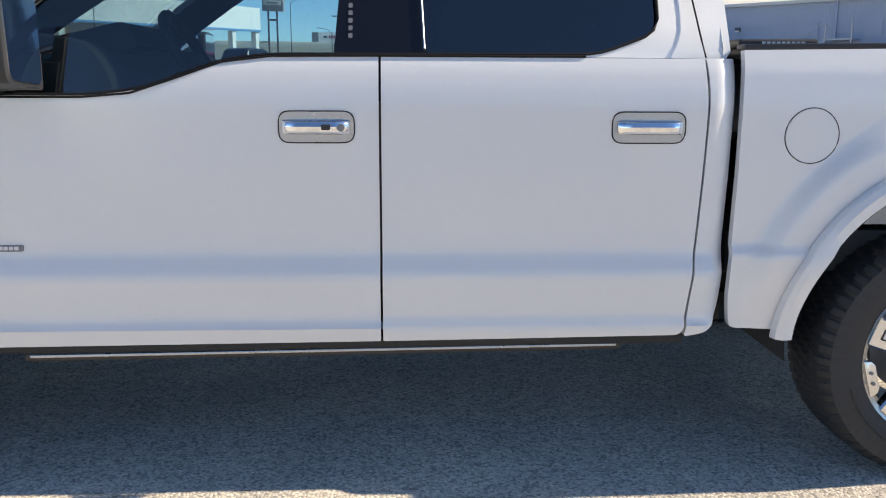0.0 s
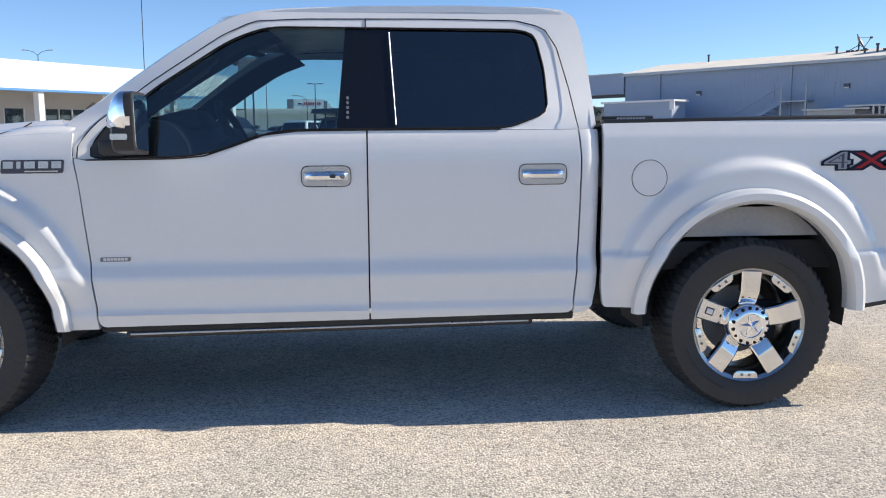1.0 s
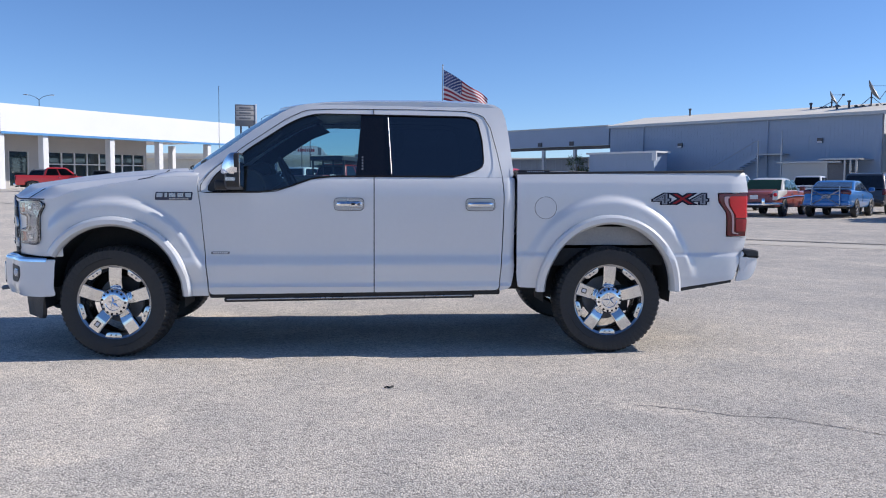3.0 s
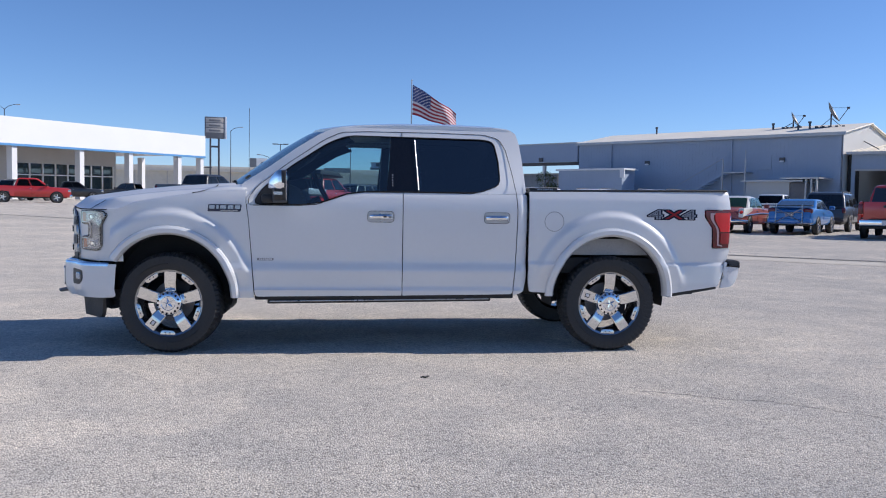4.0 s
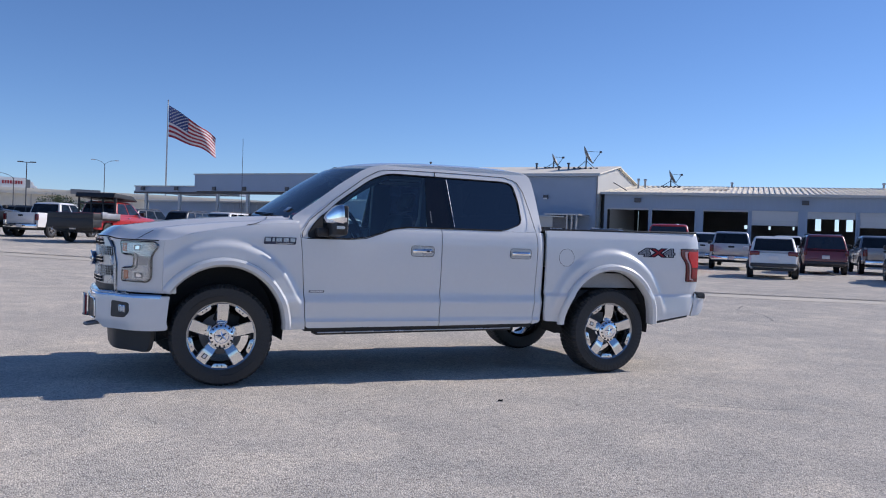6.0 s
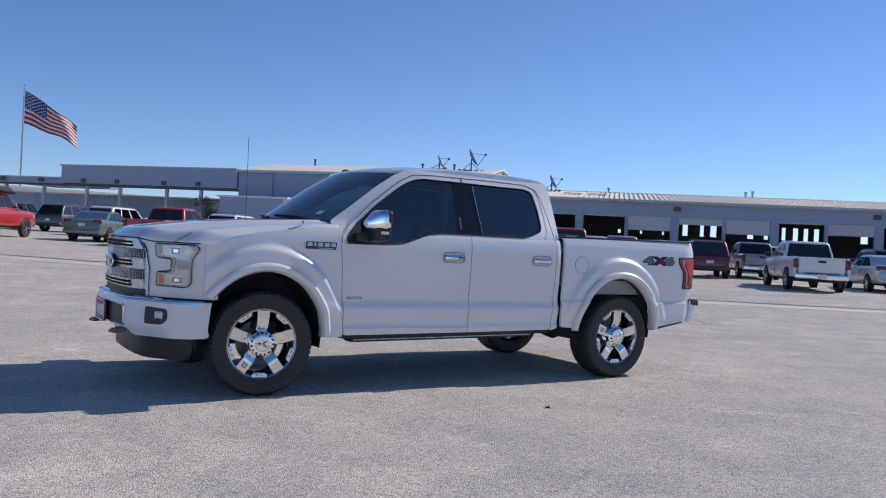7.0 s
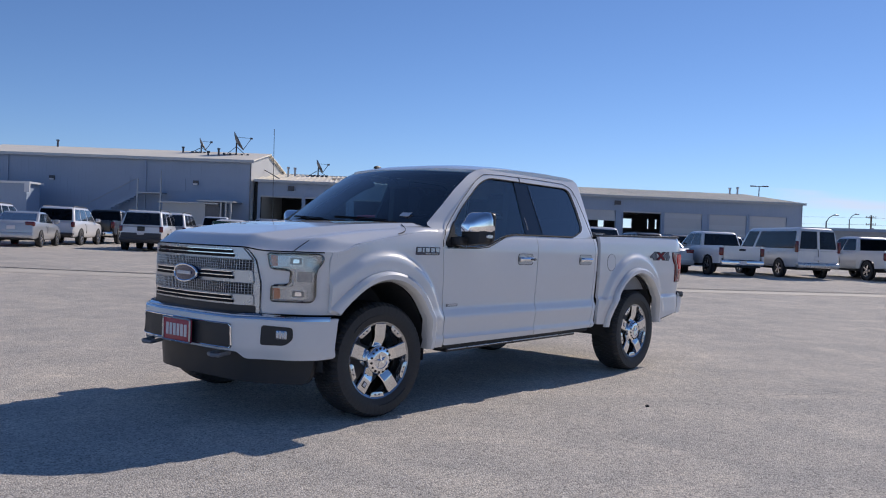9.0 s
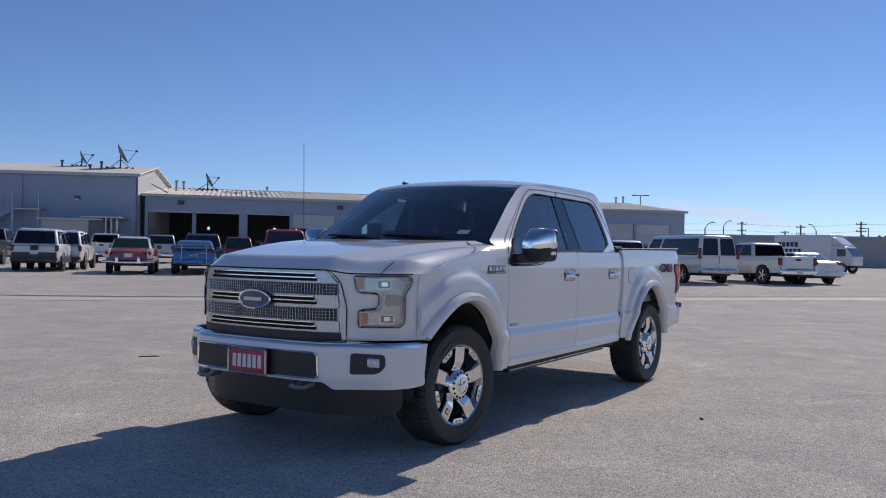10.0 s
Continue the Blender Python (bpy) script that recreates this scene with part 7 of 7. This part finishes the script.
part("rack", join(*[tube(p, 0.025, 6) for p in ([(-2.55, -0.52, 0.50), (-2.50, -0.50, 1.32)], [(-2.50, 0.50, 1.32), (-2.55, 0.52, 0.50)], [(-2.55, -0.95, 0.52), (-2.58, 0.0, 0.47), (-2.55, 0.95, 0.52)], [(-2.55, -0.50, 0.98), (-2.55, 0.50, 0.98)], [(-2.57, -0.50, 0.56), (-2.55, 0.48, 1.14)], [(-2.57, 0.50, 0.56), (-2.55, -0.48, 1.14)])]), M["satin"], blue)
part("wing", block(-2.45, -2.05, -0.85, 0.85, 1.26, 1.30, 0.015), M["black"], blue)
park("dark_suv", 23.2, 30.0, 42, "suv_car", "suv", GREY, "dark grey sport utility vehicle with tinted glass", "car")
park("white_pickup", 31.3, 32.0, 42, *wp)
park("red_pickup", 21.27, 22.56, 42, tall=1.09)
park("silver_pickup", 27.9, 26.0, 42, "pickup_truck", "pickup", SILVER, "silver crew-cab pickup parked in a row", "truck")
park("white_hatch", 22.5, 17.75, 43, "hatchback_car", "hatch", WHITE, "white hatchback with a dark rear bumper", "car")
park("maroon_suv", 29.5, 21.8, 42, "suv_car", "suv", MAROON, "dark red sport utility vehicle parked in a row", "car")
park("grey_pickup", 33.7, 22.2, 42, "pickup_truck", "pickup", car_paint("steel_grey", (0.24, 0.25, 0.27), 0.4), "steel grey pickup parked in a row", "truck")
park("white_pickup", 25.85, 13.67, 42)
park("silver_sedan", 29.8, 12.8, 42)
park("white_pickup", 30.75, 10.5, 42)
van = park("van", 32.8, 8.13, 42, "passenger_van", "van", WHITE, "long white passenger van with dark side windows", "van")
park("white_pickup", 35.15, 5.3, 42)
park("white_sedan", 36.95, 4.0, 42, "sedan_car", "sedan", WHITE, "white four-door sedan with sun on its rear deck", "car")
# second row
park("green_sedan", 3.8, 36.9, 32, "sedan_car", "sedan", TEAL, "grey-green sedan parked by the canopy", "car")
park("dark_suv", 4.8, 53.4, 42)
park("dark_suv", 1.8, 55.6, 42)
park("white_suv", 6.5, 46.6, 42)
park("black_pickup", 17.9, 40.2, 42, "pickup_truck", "pickup", BLACK, "black crew-cab pickup parked in the yard", "truck")
park("white_pickup", 28.2, 44.9, 42)
park("silver_pickup", 30.9, 42.8, 42)
park("maroon_suv", 34.6, 39.5, 42)
park("white_pickup", 39.2, 33.4, 42)
park("black_pickup", 42.6, 33.6, 42)
park("white_suv", 44.8, 29.2, 42)
park("dark_suv", 41.0, 19.6, 42)
park("dark_suv", 47.2, 20.4, 42)
park("dark_suv", 50.4, 16.2, 42)
park("white_suv", 44.75, 16.3, 42)
# towards the showroom
park("grey_pickup_lifted", -7.85, 41.42, 32, "pickup_truck", "pickup", car_paint("charcoal", (0.015, 0.018, 0.024), 0.1), "lifted charcoal crew-cab pickup on large tyres", "truck", lift=0.22)
park("white_pickup", -3.9, 43.1, 33)
flat = park("service_truck", -1.4, 36.1, 32, "service_truck", "pickup", RED, "red crew-cab service truck with a black flatbed and a dark canopy", "truck", lift=0.10)
bed_ = part("flatbed", join(block(-3.25, -0.98, -1.12, 1.12, 1.02, 1.34, 0.02), block(-3.27, -3.15, -1.12, 1.12, 0.66, 1.10, 0.02)), M["black"], flat, "black steel flatbed")
for s in (-1, 1):
    part("side_box", block(-2.55, -1.02, s * 1.10 - 0.05, s * 1.10 + 0.05, 1.10, 1.36, 0.02), M["steel"], bed_)
    part("skirt", block(-3.2, -2.55, s * 1.08 - 0.04, s * 1.08 + 0.04, 0.70, 1.06, 0.02), M["black"], bed_)
    part("post", tube([(-1.1, s * 0.94, 1.3), (-1.1, s * 0.94, 2.16)], 0.04, 6), M["black"], bed_)
part("canopy", prism(rounded([(-1.35, 2.12), (0.35, 2.05), (0.80, 1.99), (0.80, 2.05), (0.35, 2.26), (-1.25, 2.33)], 0.03), -0.98, 0.98, 0.02), M["black"], bed_)
part("tool_rack", join(block(-1.16, -0.98, -0.95, 0.95, 1.30, 1.42, 0.02), block(-1.16, -1.06, -0.95, 0.95, 1.80, 1.88, 0.02), *[block(-1.14, -1.08, y - 0.03, y + 0.03, 1.30, 2.14, 0.01) for y in (-0.9, -0.3, 0.3, 0.9)]), M["black"], bed_)
part("side_locker", block(-2.62, -2.20, -1.19, -1.12, 1.12, 1.40, 0.02), M["steel"], bed_)
park("red_pickup", -23.85, 60.5, 72)
park("black_pickup", -26.6, 80.15, 70)
park("black_pickup", -22.6, 87.4, -75)
park("dark_suv", -9.6, 80.0, -75)
park("dark_suv", -27.6, 70.6, 24)
park("dark_suv", -7.5, 70.0, -70)
park("dark_suv", 78.0, 0.5, 100)
park("black_pickup", 83.0, -5.0, 100)

# box truck at the far end of the row
bt = thing("box_truck", "white box delivery truck with plain dark blue bars on its side", "truck", at=pose(64.5, 7.4, ground_z(64.5, 7.4), 0, 0, -108) @ Matrix.Scale(0.82, 4))
cargo = part("cargo_box", block(-3.6, 2.0, -1.2, 1.2, 0.95, 3.55, 0.06), WHITE, bt)
part("cab", prism(rounded([(2.0, 0.7), (3.9, 0.7), (3.95, 1.5), (3.3, 2.45), (2.0, 2.55)], 0.15), -1.05, 1.05, 0.05), WHITE, bt)
part("windscreen", prism([(3.93, 1.55), (3.42, 2.30), (3.44, 2.32), (3.96, 1.57)], -0.95, 0.95), M["auto_glass"], bt)
part("wind_deflector", prism(rounded([(2.0, 2.55), (3.2, 2.5), (2.0, 3.4)], 0.2), -1.0, 1.0, 0.05), WHITE, bt)
for s in (-1, 1):
    part("side_window", block(2.5, 3.3, s * 1.05 - 0.02, s * 1.05 + 0.02, 1.55, 2.2, 0.02), M["auto_glass"], bt)
    for k in range(5):
        part("logo_bar", block(-3.2 + 0.42 * k, -2.88 + 0.42 * k, s * 1.21 - 0.02, s * 1.21 + 0.02, 2.4, 2.85, 0.01), M["navy"], cargo)
        part("logo_bar", block(-2.9 + 0.42 * k, -2.58 + 0.42 * k, s * 1.21 - 0.02, s * 1.21 + 0.02, 1.75, 2.2, 0.01), M["navy"], cargo)
    for x in (-2.4, 3.0):
        car_wheel(bt, x, s * 0.98, 0.46, s)
part("chassis", block(-3.6, 3.6, -0.5, 0.5, 0.5, 0.95, 0.03), M["under"], bt)

# vehicles being worked on inside the service bays
for key, u, v in (("black_pickup", 2.3, 9.0), ("silver_pickup", 9.9, 8.0), ("dark_suv", 13.8, 9.5), ("white_pickup", 25.6, 9.0), ("black_pickup", 33.2, 10.0)):
    p = S2(u, v, 0)
    park(key, p.x, p.y, 43.7)

# dry twigs lying on the asphalt
for tx, ty, tl, ta in ((0.185, -2.05, 0.06, 20), (-0.12, 4.39, 0.22, -35)):
    tw = finish("twig", tube([(tl * (k / 4 - 0.5), 0.012 * math.sin(k * 2.1), 0.006 + 0.003 * (k % 2)) for k in range(5)], 0.006, 6), M["under"])
    tw.matrix_basis = pose(tx, ty, ground_z(tx, ty), 0, 0, ta)
    tagged(tw, "small dark dry twig lying on the asphalt", "twig")
